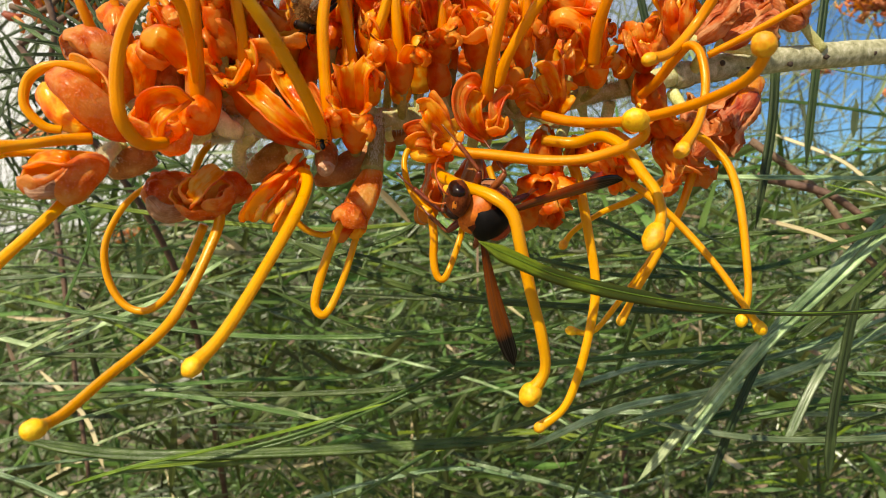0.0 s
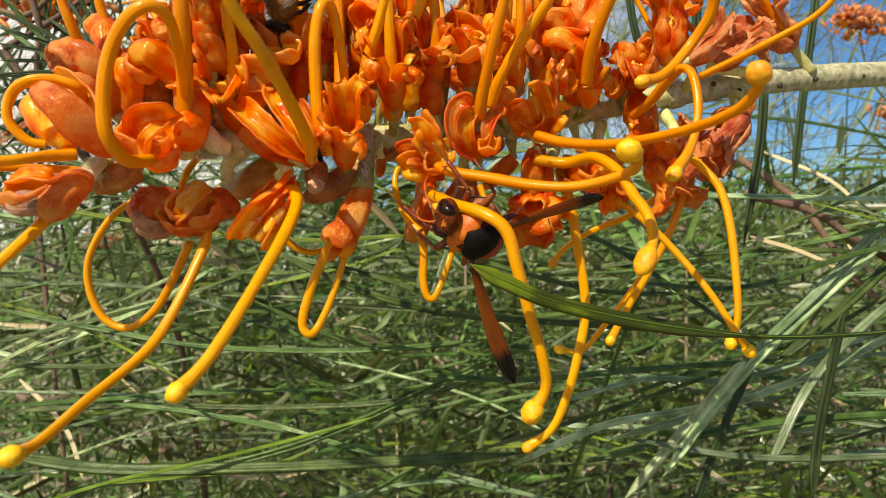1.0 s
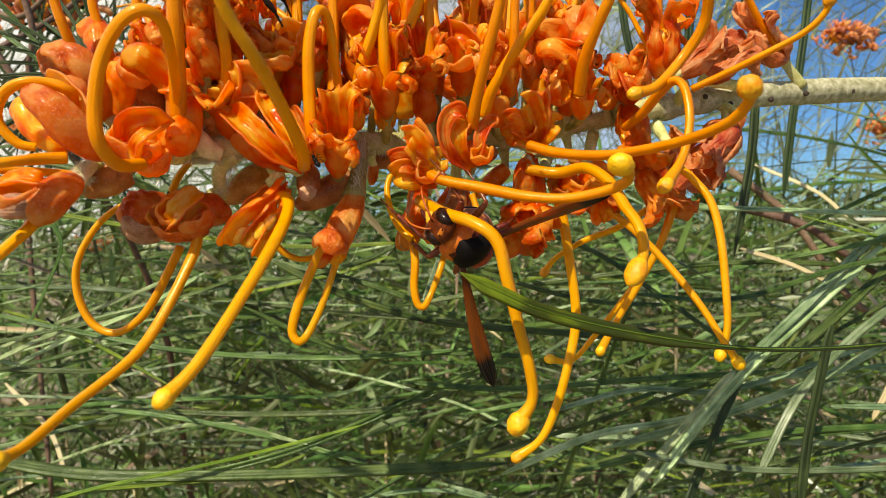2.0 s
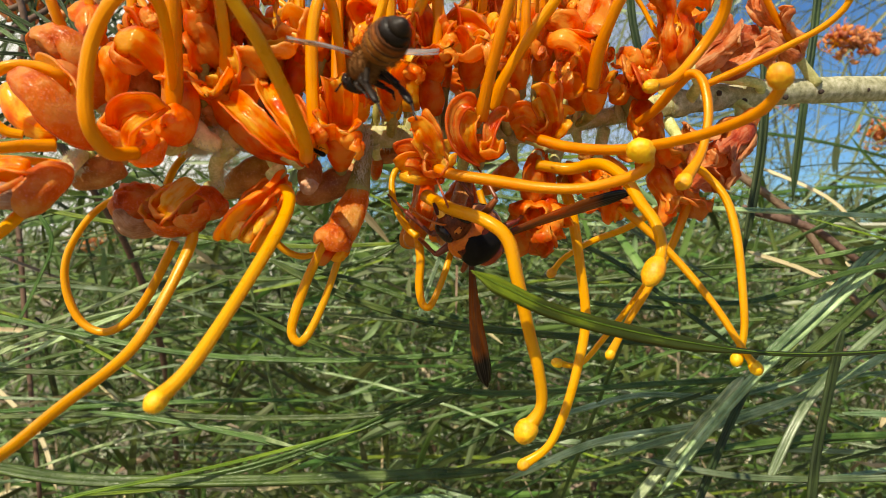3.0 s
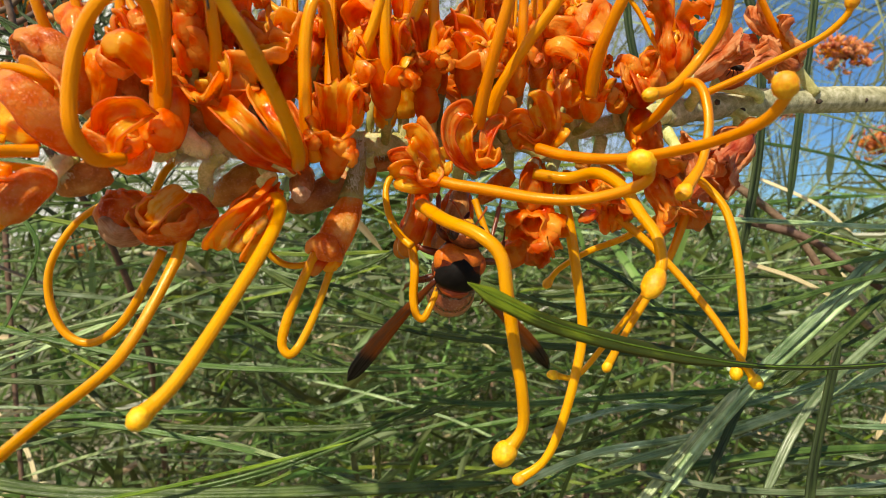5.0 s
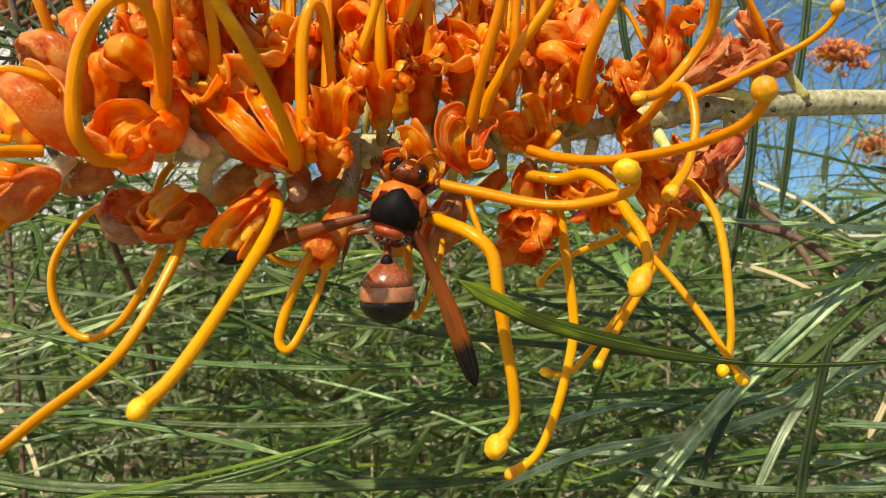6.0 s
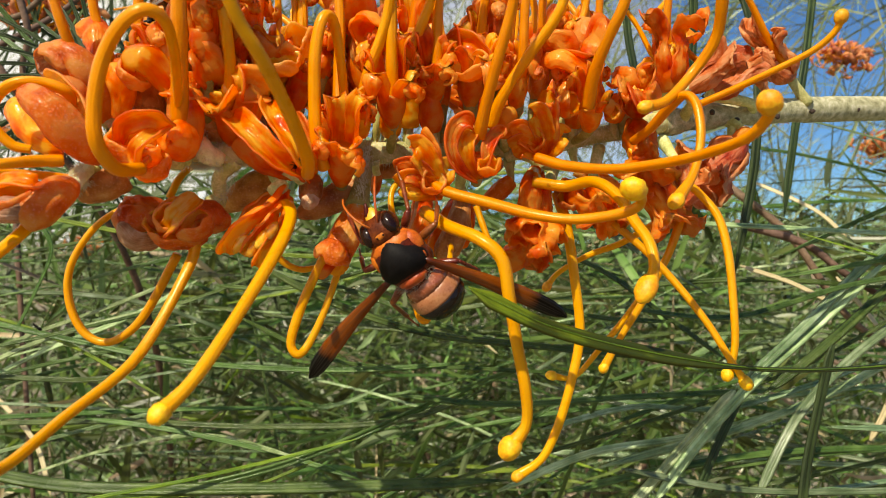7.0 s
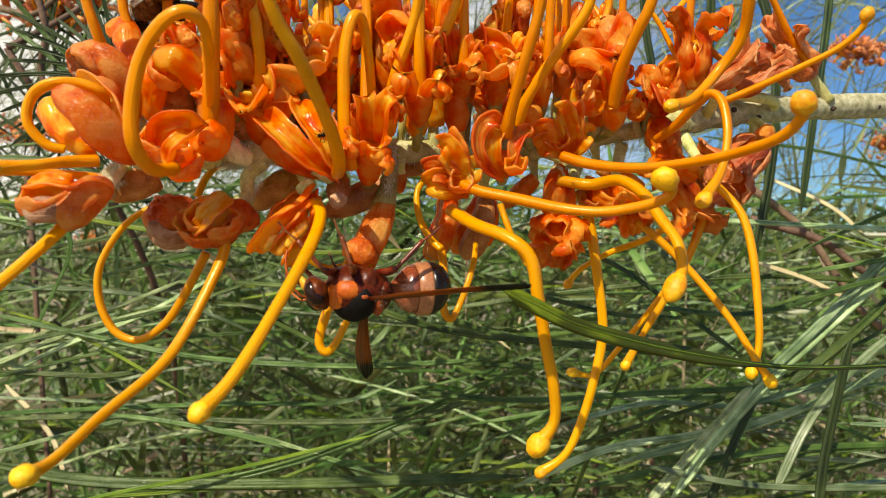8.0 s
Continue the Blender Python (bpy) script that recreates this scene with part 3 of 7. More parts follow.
def floret(root, base, tip, seed, turn=0.0, curl=200, tone="bright", petals=4, ruffle=1.0, width=0.85, stalk=0.92):
    """A floret on its stalk: the stalk's mesh carries the petals, and the styles that are added to it."""
    root, base, tip = Vector(root), Vector(base), Vector(tip)
    way = (tip - base).normalized()
    size = (tip - base).length
    e1, e2 = axes(way)
    rng = random.Random(seed)
    bend = (base - root).length
    mid = (root + base) / 2 + way * bend * 0.16 + (e1 * rng.uniform(-1, 1) + e2 * rng.uniform(-1, 1)) * bend * 0.16
    ob = part("floret", tube([root, mid, base, base + way * size * 0.16], lambda u: stalk * (1.25 - 0.9 * u if u < 0.3 else 0.98 if u < 0.6 else 0.98 + 1.3 * (u - 0.6)) * (1 + 0.1 * noise.noise(Vector((u * 6, seed, 0)))), 20, 10), WOOL, head, "orange floret with rolled-back petals on a felted stalk" if tone != "brown" else "brownish unopened floret on a felted stalk", base)
    gaps = rng.choice(((0, 78, 150, 235), (0, 62, 168, 262), (0, 95, 180, 250)))
    rolls = [1.15, 0.55, 0.95, 0.25]
    rng.shuffle(rolls)
    for k in range(petals):
        bm = petal(base, way, e1, e2, size, radians(turn + gaps[k] + rng.uniform(-12, 12)), curl * rolls[k] + rng.uniform(-25, 25), width * 1.15 * rng.uniform(0.85, 1.2), ruffle, seed + k * 0.37, rng.uniform(0.8, 1.12), rng.uniform(-0.7, 0.7), rng.uniform(-16, 14))
        part("petal", bm, list(TONES[tone]), ob)
    if petals and tone != "brown":
        swell = rng.uniform(0.9, 1.15)
        part("perianth_tube", tube([base - way * size * 0.04, base + way * size * 0.16, base + way * size * 0.34, base + way * size * 0.5], lambda u: size * 0.205 * swell * (0.36 + 0.64 * math.sin(math.pi * min(1.0, 0.1 + 0.78 * u))) * (1 + 0.06 * noise.noise(Vector((u * 5, seed, 2)))), 16, 14), TONES[tone][0], ob)
    if not petals:
        return ob
    bm = bmesh.new()
    for k in range(3):
        c = base + way * size * rng.uniform(0.42, 0.66) + (e1 * rng.uniform(-1, 1) + e2 * rng.uniform(-1, 1)) * size * 0.10
        pebble(c, (size * 0.13, size * 0.095, size * 0.17), way.to_track_quat("Z", "Y").to_matrix(), 0.6, bm, 3, seed + k)
    part("anther", bm, ANTHER if tone in ("bright", "red") else TONES[tone][0], ob)
    return ob


def blossom(root, base, mouth, girth, seed, lean=(0, -1, 0), tone="bright", roll=1.0, stalk=0.7, spread=1.0, petals=4):
    """A floret seen from its side: a thickening green stalk, a swollen pouch and petals that roll back from its mouth."""
    root, base, mouth, front = Vector(root), Vector(base), Vector(mouth), Vector(lean).normalized()
    way = (mouth - base).normalized()
    size = (mouth - base).length
    front = (front - way * front.dot(way)).normalized()
    side = way.cross(front)
    rng = random.Random(seed)
    ob = part("floret", tube([root, root.lerp(base, 0.5) + front * 0.4, base, base + way * size * 0.25], lambda u: stalk * (0.85 + 0.75 * u * u) * (1 + 0.08 * noise.noise(Vector((u * 6, seed, 0)))), 18, 10), STALK, head, "orange floret with rolled-back petals on a green stalk", base)
    part("perianth_tube", pouch([base - way * 0.1, base + way * size * 0.3 + front * girth * 0.15, base + way * size * 0.65 + front * girth * 0.18, mouth + front * girth * 0.1], lambda u: girth * (0.20 + 0.48 * math.sin(math.pi * min(1.0, 0.01 + 0.64 * u))), seed, 20), TONES[tone][0], ob, "swollen orange base of the floret")
    for k in range(petals):
        a = math.tau * (k + 0.5) / 4 + rng.uniform(-0.3, 0.3)
        out = (front * math.cos(a) + side * math.sin(a)).normalized()
        tall = girth * (1.5 + 1.0 * (0.5 - 0.5 * math.cos(a))) * rng.uniform(0.8, 1.25)
        curl = roll * rng.uniform(0.75, 1.3)
        foot = mouth - way * girth * 0.55 + out * girth * 0.62
        line = [foot, foot + way * tall * 0.55 + out * girth * 0.20 * spread, foot + way * tall + out * girth * 0.50 * spread, foot + way * tall * (1.05 - 0.18 * curl) + out * girth * (0.80 + 0.25 * curl) * spread, foot + way * tall * (0.95 - 0.5 * curl) + out * girth * (0.78 + 0.3 * curl) * spread]
        part("petal", scoop(line, girth * rng.uniform(1.0, 1.35), rng.uniform(0.45, 0.8), -out + way * 0.25, seed + k * 1.7, 0.34, 0.8), list(TONES[tone]), ob)
        tip = line[3].lerp(line[4], 0.5)
        part("petal_limb", bowl(tip - way * girth * 0.10, (girth * 0.52, girth * 0.34, girth * 0.42), -out * 0.5 + way * rng.uniform(-0.4, 0.7) + front * 0.55, rng.uniform(84, 108), seed + k * 2.3, 0.55, 0, rng.uniform(0, 3)), list(TONES["throat" if rng.random() < 0.45 else tone]), ob, "glossy spoon-shaped petal end")
    return ob


def bud(root, base, tip, radius, material=None, bend=0.5, seed=0):
    """A closed bud: a swollen, slightly bent sack with a blunt end."""
    root, base, tip = Vector(root), Vector(base), Vector(tip)
    way = (tip - base).normalized()
    e1, e2 = axes(way)
    ob = part("floret", tube([root, (root + base) / 2 + e2 * 0.4, base], lambda u: 1.15 - 0.55 * math.sin(u * 1.9), 12, 9), WOOL, head, "closed brownish flower bud on a felted stalk", base)
    line = [base, base + (tip - base) * 0.35 + e2 * bend, base + (tip - base) * 0.7 + e2 * bend * 0.8, tip]
    part("bud", tube(line, lambda u: radius * (0.35 + 0.65 * math.sin(math.pi * min(1, 0.12 + u * 0.88)) ** 0.6) * (1 - 0.25 * u) * (1 + 0.08 * noise.noise(Vector((u * 6, seed, 0)))), 22, 14), material or BUD, ob)
    return ob


# lower front florets
f = floret((-29.1, 95.0, 12.3), (-32.2, 98.0, 7.2), (-35.6, 92.0, 1.8), 1.1, 40, 95, "dull", 0, 0.7, 1.25, 1.0)
petal_on(f, bowl((-35.9, 92.0, 3.4), (4.0, 3.5, 3.3), (0.25, -0.80, 0.55), 104, 1.3, 0.22, 0, 0.4), "throat")
petal_on(f, bowl((-34.1, 90.5, 4.3), (1.9, 1.8, 2.4), (0.5, -0.7, 0.5), 95, 2.7, 0.45, 0, 0.2), "throat")
petal_on(f, bowl((-32.1, 93.0, 4.4), (2.0, 3.0, 2.8), (-0.75, 0.5, 0.35), 120, 3.9, 0.2), "dull")
petal_on(f, bowl((-41.7, 94.0, 4.1), (3.2, 3.0, 2.9), (0.25, 0.6, -0.7), 112, 4.4, 0.5), "dull")
petal_on(f, scoop([(-37.6, 91.0, 1.7), (-34.9, 88.0, 3.6), (-33.4, 88.0, 5.3), (-32.3, 90.0, 6.6)], 3.2, 0.5, (0.1, -0.9, 0.3), 5.8, 0.3, 0.85), "throat")
petal_on(f, bowl((-32.5, 89.0, 3.2), (2.3, 1.7, 2.4), (-0.35, -0.75, 0.5), 106, 6.6, 0.3), "throat")
petal_on(f, bowl((-36.4, 90.0, 4.0), (1.9, 1.5, 2.2), (0.4, -0.8, 0.3), 106, 6.9, 0.3), "throat")
petal_on(f, scoop([(-38.5, 93.0, 1.2), (-40.2, 91.5, 0.7), (-42.0, 91.0, 1.2), (-43.7, 91.5, 3.1)], 3.4, -0.35, (-0.2, -0.9, -0.35), 5.2, 0.25), "downy")
style(f, [(-34.3, 91.0, 3.1), (-33.5, 92.0, 0.1), (-34.8, 90.0, -4.8), (-37.0, 86.0, -11.3), (-38.7, 82.0, -14.9), (-41.4, 74.0, -18.5), (-41.8, 66.0, -20.6), (-42.4, 62.0, -21.0)], 0.85, 1.35, STYLE_YELLOW)
style(f, [(-37.4, 96.0, -0.7), (-42.0, 97.0, -8.6), (-45.0, 97.0, -12.0), (-48.2, 97.0, -13.3), (-51.4, 97.0, -11.6), (-53.3, 97.0, -7.2), (-53.0, 97.0, -2.3), (-50.3, 98.0, 2.9), (-46.7, 99.0, 5.7), (-43.0, 97.0, 5.1)], 0.72, 0, STYLE_YELLOW)
f = floret((-22.9, 97.0, 13.4), (-22.4, 94.0, 9.0), (-25.1, 88.0, 0.8), 2.3, 10, 120, "bright", 0, 1.0, 0.8)
petal_on(f, scoop([(-21.9, 93.0, 8.4), (-23.5, 90.0, 5.9), (-25.9, 88.0, 3.7), (-27.9, 88.0, 1.2), (-28.6, 89.0, -0.5)], 3.0, 0.75, (0.3, -0.55, -0.75), 1.4, 0.25), "bright")
petal_on(f, scoop([(-21.6, 94.0, 8.0), (-22.7, 90.0, 4.7), (-24.5, 89.0, 1.9), (-26.5, 89.0, -0.5)], 2.7, 0.7, (0.35, -0.5, -0.75), 2.6, 0.25), "bright")
petal_on(f, scoop([(-21.1, 93.0, 7.4), (-21.6, 90.0, 3.4), (-23.0, 89.0, 0.7), (-25.1, 90.0, -2.2)], 2.6, 0.8, (0.35, -0.6, -0.65), 3.3, 0.3), "bright")
petal_on(f, scoop([(-22.8, 96.0, 8.7), (-25.4, 97.0, 7.3), (-27.7, 97.0, 5.6), (-29.4, 96.0, 2.5)], 3.2, 0.6, (0.2, -0.4, -0.9), 4.8, 0.25), "red")
for k, p in enumerate(((-26.2, 88.0, 0.7), (-24.7, 88.5, 0.1), (-23.4, 88.0, 1.2), (-22.2, 88.0, 2.3))):
    part("anther", pebble(p, (0.75, 0.6, 1.5), Matrix.Rotation(0.6, 3, "Y"), 0.3, level=2, seed=k), ANTHER, f)
style(f, [(-24.0, 92.0, 4.3), (-21.1, 91.0, 6.0), (-19.7, 88.0, 4.1), (-20.1, 83.0, 0.1), (-22.7, 75.0, -7.4), (-25.1, 69.0, -13.0), (-27.6, 66.0, -16.1)], 0.86, 1.25, STYLE_YELLOW)
f = floret((-12.1, 101.0, 13.9), (-12.7, 98.0, 5.8), (-15.7, 95.0, -2.7), 3.7, 70, 110, "dull", 0, 0.6, 0.75, 0.95)
part("perianth_tube", pouch([(-12.0, 100.0, 8.5), (-12.2, 98.0, 5.9), (-13.2, 96.0, 2.9), (-14.4, 94.5, 0.1), (-15.1, 94.0, -1.3)], lambda u: 1.0 + 1.15 * math.sin(min(1.0, u * 1.25) * 1.75) + 0.12 * noise.noise(Vector((u * 7, 3, 0))), 2.7, 26), PETAL_DULL, f, "long brownish orange flower tube")
part("pedicel", tube([(-11.3, 101.0, 14.4), (-11.4, 100.0, 11.8), (-11.9, 98.8, 8.6), (-12.3, 97.6, 6.0)], lambda u: 0.85 + 0.95 * u ** 1.6 + 0.06 * noise.noise(Vector((u * 9, 1, 0))), 20, 14), STALK, f, "pale green downy flower stalk")
petal_on(f, bowl((-15.1, 93.0, -0.8), (2.2, 1.9, 2.0), (-0.45, 0.1, -0.85), 118, 33.1, 0.22), "dull")
petal_on(f, scoop([(-14.4, 97.0, 1.3), (-15.5, 96.0, -0.7), (-16.7, 95.0, -2.3), (-17.7, 95.0, -3.7)], 2.6, -0.5, (-0.3, -0.9, 0.0), 32.5, 0.3), "dull")
petal_on(f, scoop([(-13.8, 97.0, 0.1), (-14.0, 96.0, -1.7), (-14.7, 96.0, -2.9), (-15.3, 97.0, -3.9)], 2.4, -0.6, (0.3, -0.9, -0.1), 34.5, 0.3), "bright")
style(f, [(-15.7, 95.0, 0.9), (-16.9, 95.0, -1.7), (-19.2, 95.0, -6.6), (-20.8, 95.0, -11.0), (-21.2, 95.0, -13.5), (-20.2, 95.0, -14.7), (-19.0, 96.0, -13.5), (-17.2, 97.0, -9.6), (-15.6, 98.0, -4.8), (-14.8, 98.0, -2.2), (-14.8, 97.0, -0.3)], 0.68, 0, STYLE_YELLOW)
f = floret((-1.2, 107.0, 14.7), (-1.9, 105.0, 8.4), (-5.4, 102.0, -0.6), 4.4, 20, 110, "dull", 0, 0.8, 0.8)
out = Vector((-0.8, 0.9, 0))
for k in range(3):
    petal_on(f, scoop([Vector((-2.5, 104.0, 8.7)) + out * k, Vector((-2.7, 101.0, 4.7)) + out * k, Vector((-3.9, 101.0, 0.9)) + out * k, Vector((-5.1, 103.0, -1.8)) + out * k], 3.4, -0.6, (0.15 - 0.3 * k, -0.95, 0.1), 25.5 + k, 0.2), ("dull", "bud", "dull")[k])
style(f, [(-4.0, 99.0, -0.3), (-5.7, 100.0, 1.3), (-7.3, 101.0, 4.3), (-7.8, 102.0, 7.7), (-7.0, 103.0, 9.9), (-5.4, 104.0, 10.9)], 0.6, 0, STYLE_YELLOW)
style(f, [(-4.1, 102.0, -0.3), (-3.7, 101.0, -3.7), (-3.9, 101.0, -7.5), (-3.5, 101.0, -10.0), (-2.5, 101.0, -10.6), (-1.4, 102.0, -8.8), (0.1, 103.0, -5.0), (1.0, 105.0, -1.7), (1.4, 108.0, 1.4)], 0.6, 0, STYLE_YELLOW)
f = floret((4.2, 109.0, 14.6), (3.3, 112.0, 8.9), (1.5, 111.0, 1.0), 4.9, 60, 140, "dull", 0, 0.6, 0.7)
petal_on(f, scoop([(3.5, 111.0, 9.3), (2.8, 107.0, 5.0), (1.4, 107.0, 1.0), (-0.5, 109.0, -1.9)], 4.6, -0.55, (0.15, -0.95, 0.1), 28.5, 0.2), "bud")
petal_on(f, scoop([(3.2, 112.0, 9.2), (1.0, 109.0, 5.5), (-0.8, 109.0, 1.9), (-1.7, 110.0, -1.3)], 4.0, -0.5, (-0.2, -0.95, 0.1), 29.5, 0.2), "dull")
petal_on(f, scoop([(3.9, 113.0, 9.5), (4.2, 111.0, 5.6), (3.5, 111.0, 1.9), (2.0, 112.0, 0.1)], 3.4, -0.5, (0.4, -0.9, 0.1), 30.5, 0.2), "dull")
loose_style = style(f, [(-2.6, 98.0, 5.4), (0.5, 93.0, 3.2), (4.9, 89.0, 1.2), (7.6, 88.0, -1.5), (8.5, 88.0, -6.5), (9.6, 88.5, -13.1), (10.6, 89.0, -18.4), (10.8, 90.0, -23.2), (8.5, 90.0, -26.5)], 1.08, 1.85, STYLE_YELLOW)
f = floret((15.6, 113.0, 14.6), (14.4, 108.0, 12.2), (13.4, 105.0, 4.9), 5.5, 30, 40, "dull", 0, 0.9, 0.8)
petal_on(f, scoop([(14.9, 108.0, 13.1), (14.0, 105.0, 10.1), (13.8, 105.0, 7.1), (14.2, 106.0, 4.9)], 4.4, -0.8, (0.1, -0.97, 0.1), 35.5, 0.12, 0.95), "red")
petal_on(f, scoop([(15.6, 110.0, 13.3), (16.2, 107.0, 9.9), (16.7, 107.0, 6.7), (16.5, 108.0, 4.8)], 3.0, -0.7, (0.5, -0.85, 0.1), 36.5, 0.15, 0.95), "red")
style(f, [(13.8, 105.0, 10.4), (18.6, 104.0, 9.6), (22.3, 101.0, 10.0), (24.8, 97.0, 7.7), (26.1, 93.0, 3.9), (27.3, 90.0, 0.8), (27.3, 88.0, -2.6), (25.9, 87.0, -5.2)], 0.98, 1.6, STYLE_YELLOW, 1.4)
f = floret((19.0, 114.0, 14.8), (16.2, 110.0, 6.5), (14.4, 108.0, -0.8), 6.2, 75, 150, "red", 4, 1.6, 0.9)
petal_on(f, bowl((13.5, 106.0, 2.2), (3.6, 2.6, 2.6), (-0.4, -0.5, -0.75), 110, 37.2, 0.6, 9), "red")
petal_on(f, bowl((17.2, 107.0, 1.9), (2.4, 2.6, 2.4), (0.5, -0.5, -0.5), 115, 38.2, 0.5, 0), "red")
style(f, [(18.8, 113.0, 9.5), (20.5, 113.0, 3.8), (21.8, 113.0, -4.6), (22.7, 113.0, -14.0), (21.0, 112.0, -22.2), (18.7, 112.0, -29.7), (16.2, 112.0, -34.5), (12.2, 112.0, -37.4)], 0.88, 1.2, STYLE_YELLOW)
f = floret((34.0, 122.0, 18.8), (35.8, 118.0, 11.8), (39.6, 116.0, 3.0), 6.9, 15, 130, "dull", 4, 1.2, 0.8)
style(f, [(40.9, 117.0, 5.0), (38.5, 117.0, -1.4), (34.7, 117.5, -8.7), (30.9, 118.0, -15.1), (27.8, 118.0, -20.7)], 0.72, 1.05, STYLE_YELLOW)
style(f, [(37.8, 121.0, 4.6), (32.5, 124.0, 1.1), (26.8, 126.0, -1.2), (21.7, 127.0, -4.3), (19.3, 127.0, -7.1)], 0.72, 1.1, STYLE_YELLOW)
style(f, [(37.1, 122.0, -6.5), (33.5, 124.0, -12.2), (28.6, 125.0, -18.6), (24.0, 125.0, -23.5), (19.8, 125.0, -23.2)], 0.7, 1.15, STYLE_YELLOW)
f = floret((39.7, 124.0, 20.2), (40.9, 120.0, 15.5), (43.8, 117.0, 8.8), 7.4, 50, 150, "faded", 4, 1.4, 0.8)
style(f, [(40.1, 112.0, 10.8), (41.6, 110.0, 8.8), (43.7, 108.0, 5.0), (44.5, 106.0, -1.2), (44.5, 104.0, -10.3), (44.3, 103.5, -15.4), (43.2, 103.5, -19.2)], 0.78, 1.15, STYLE_YELLOW)
f = floret((27.3, 119.0, 17.7), (25.2, 114.0, 11.4), (26.6, 110.0, 5.1), 7.9, 20, 140, "red", 4, 1.7, 0.9)
petal_on(f, bowl((23.4, 110.0, 8.3), (3.4, 2.2, 2.6), (0.3, -0.6, 0.7), 115, 39.2, 0.5, 8), "red")
petal_on(f, bowl((20.4, 111.0, 8.8), (2.4, 2.0, 2.4), (-0.3, -0.7, 0.4), 115, 40.2, 0.5), "dull")
style(f, [(28.0, 112.0, 4.3), (32.5, 110.0, -0.1), (36.8, 108.0, -5.3), (40.6, 105.0, -11.2), (43.6, 103.0, -16.9), (45.7, 102.5, -20.3)], 0.75, 1.25, STYLE_YELLOW)
style(f, [(5.4, 110.0, 6.9), (6.4, 109.0, 3.7), (7.7, 108.0, 0.5), (9.5, 108.0, -2.6)], 0.55, 0.7, STYLE_YELLOW)

style(f, [(-40.6, 101.0, 7.6), (-39.4, 102.0, 10.7), (-37.5, 103.0, 12.7), (-34.9, 104.0, 13.4), (-30.6, 104.0, 13.2), (-26.4, 104.0, 12.0)], 0.6, 0, STYLE_YELLOW)
style(f, [(-24.9, 98.0, 0.2), (-22.9, 99.0, -2.1), (-20.5, 99.0, -3.0), (-18.2, 100.0, -2.6)], 0.62, 0, STYLE_YELLOW)

# upper front florets with styles that rise out of them
f = floret((-42.7, 88.0, 10.4), (-43.0, 86.0, 11.5), (-43.1, 82.0, 12.7), 10.2, 0, 70, "dull", 0, 0.6, 1.1, 0.7)
part("perianth_tube", pouch([(-42.2, 84.0, 11.2), (-42.6, 81.0, 12.3), (-43.7, 79.0, 14.0), (-45.2, 78.0, 15.9), (-47.8, 79.0, 17.6), (-49.3, 80.0, 18.5)], lambda u: 0.75 + 1.6 * math.sin(math.pi * min(1.0, 0.06 + 0.92 * u ** 0.8)) * (1 - 0.9 * max(0.0, u - 0.86) / 0.14 * 0.8), 5.4, 34), PETAL_DULL, f, "long downy orange flower pouch with a blunt end")
petal_on(f, scoop([(-42.9, 85.0, 11.9), (-43.2, 84.0, 15.1), (-44.5, 84.0, 17.8), (-47.0, 85.0, 20.0), (-49.9, 86.0, 20.8)], 4.4, 0.7, (-0.5, -0.8, -0.1), 14.1, 0.2, 0.85), "throat")
petal_on(f, bowl((-48.0, 86.0, 18.5), (3.4, 3.2, 3.0), (-0.55, -0.6, 0.5), 115, 15.7, 0.2), "throat")
petal_on(f, bowl((-46.4, 87.0, 17.0), (1.9, 2.2, 2.2), (0.3, 0.8, 0.3), 120, 16.7, 0.2), "brown")
petal_on(f, scoop([(-47.0, 84.0, 12.5), (-49.8, 84.0, 13.3), (-52.6, 85.0, 15.0), (-54.5, 86.0, 17.6), (-54.8, 87.0, 19.6)], 4.2, -0.5, (-0.1, -0.9, -0.2), 17.3, 0.2, 0.8), "dull_bright")
style(f, [(-43.6, 78.0, 10.1), (-45.7, 76.0, 9.8), (-47.5, 73.0, 9.1), (-50.8, 70.0, 8.4)], 0.85, 1.3)
style(f, [(-45.9, 84.0, 17.5), (-45.2, 82.0, 18.8), (-47.3, 81.0, 19.7), (-50.1, 80.0, 19.5), (-52.4, 80.0, 18.0), (-53.0, 80.0, 15.0), (-51.4, 81.0, 12.5), (-49.6, 82.0, 12.0)], 0.75, 0)
f = floret((-44.8, 88.0, 10.3), (-46.7, 86.0, 8.1), (-50.8, 78.0, 3.6), 10.9, 60, 40, "dull", 0, 0.5, 1.0, 1.0)
part("perianth_tube", pouch([(-45.5, 83.0, 7.9), (-45.4, 81.0, 6.9), (-45.9, 79.0, 5.6), (-47.0, 78.0, 4.1), (-47.9, 78.0, 3.4)], lambda u: 0.8 + 1.5 * math.sin(math.pi * min(1.0, 0.08 + 0.74 * u)), 8.1, 26), PETAL_DULL, f, "swollen brownish orange flower pouch")
petal_on(f, bowl((-49.7, 78.0, 6.0), (3.0, 2.8, 2.6), (-0.1, -0.62, 0.78), 112, 18.8, 0.22), "throat")
petal_on(f, scoop([(-45.9, 80.0, 6.8), (-46.9, 78.0, 7.2), (-49.1, 78.0, 7.7), (-52.4, 79.0, 7.3)], 3.0, 0.5, (0.0, -0.6, 0.8), 19.4, 0.22, 0.85), "dull_bright")
petal_on(f, scoop([(-45.1, 79.0, 4.5), (-46.3, 77.0, 4.4), (-48.2, 76.0, 4.6), (-51.0, 76.0, 4.6)], 3.2, -0.6, (0.05, -0.9, 0.2), 20.4, 0.25, 0.85), "downy")
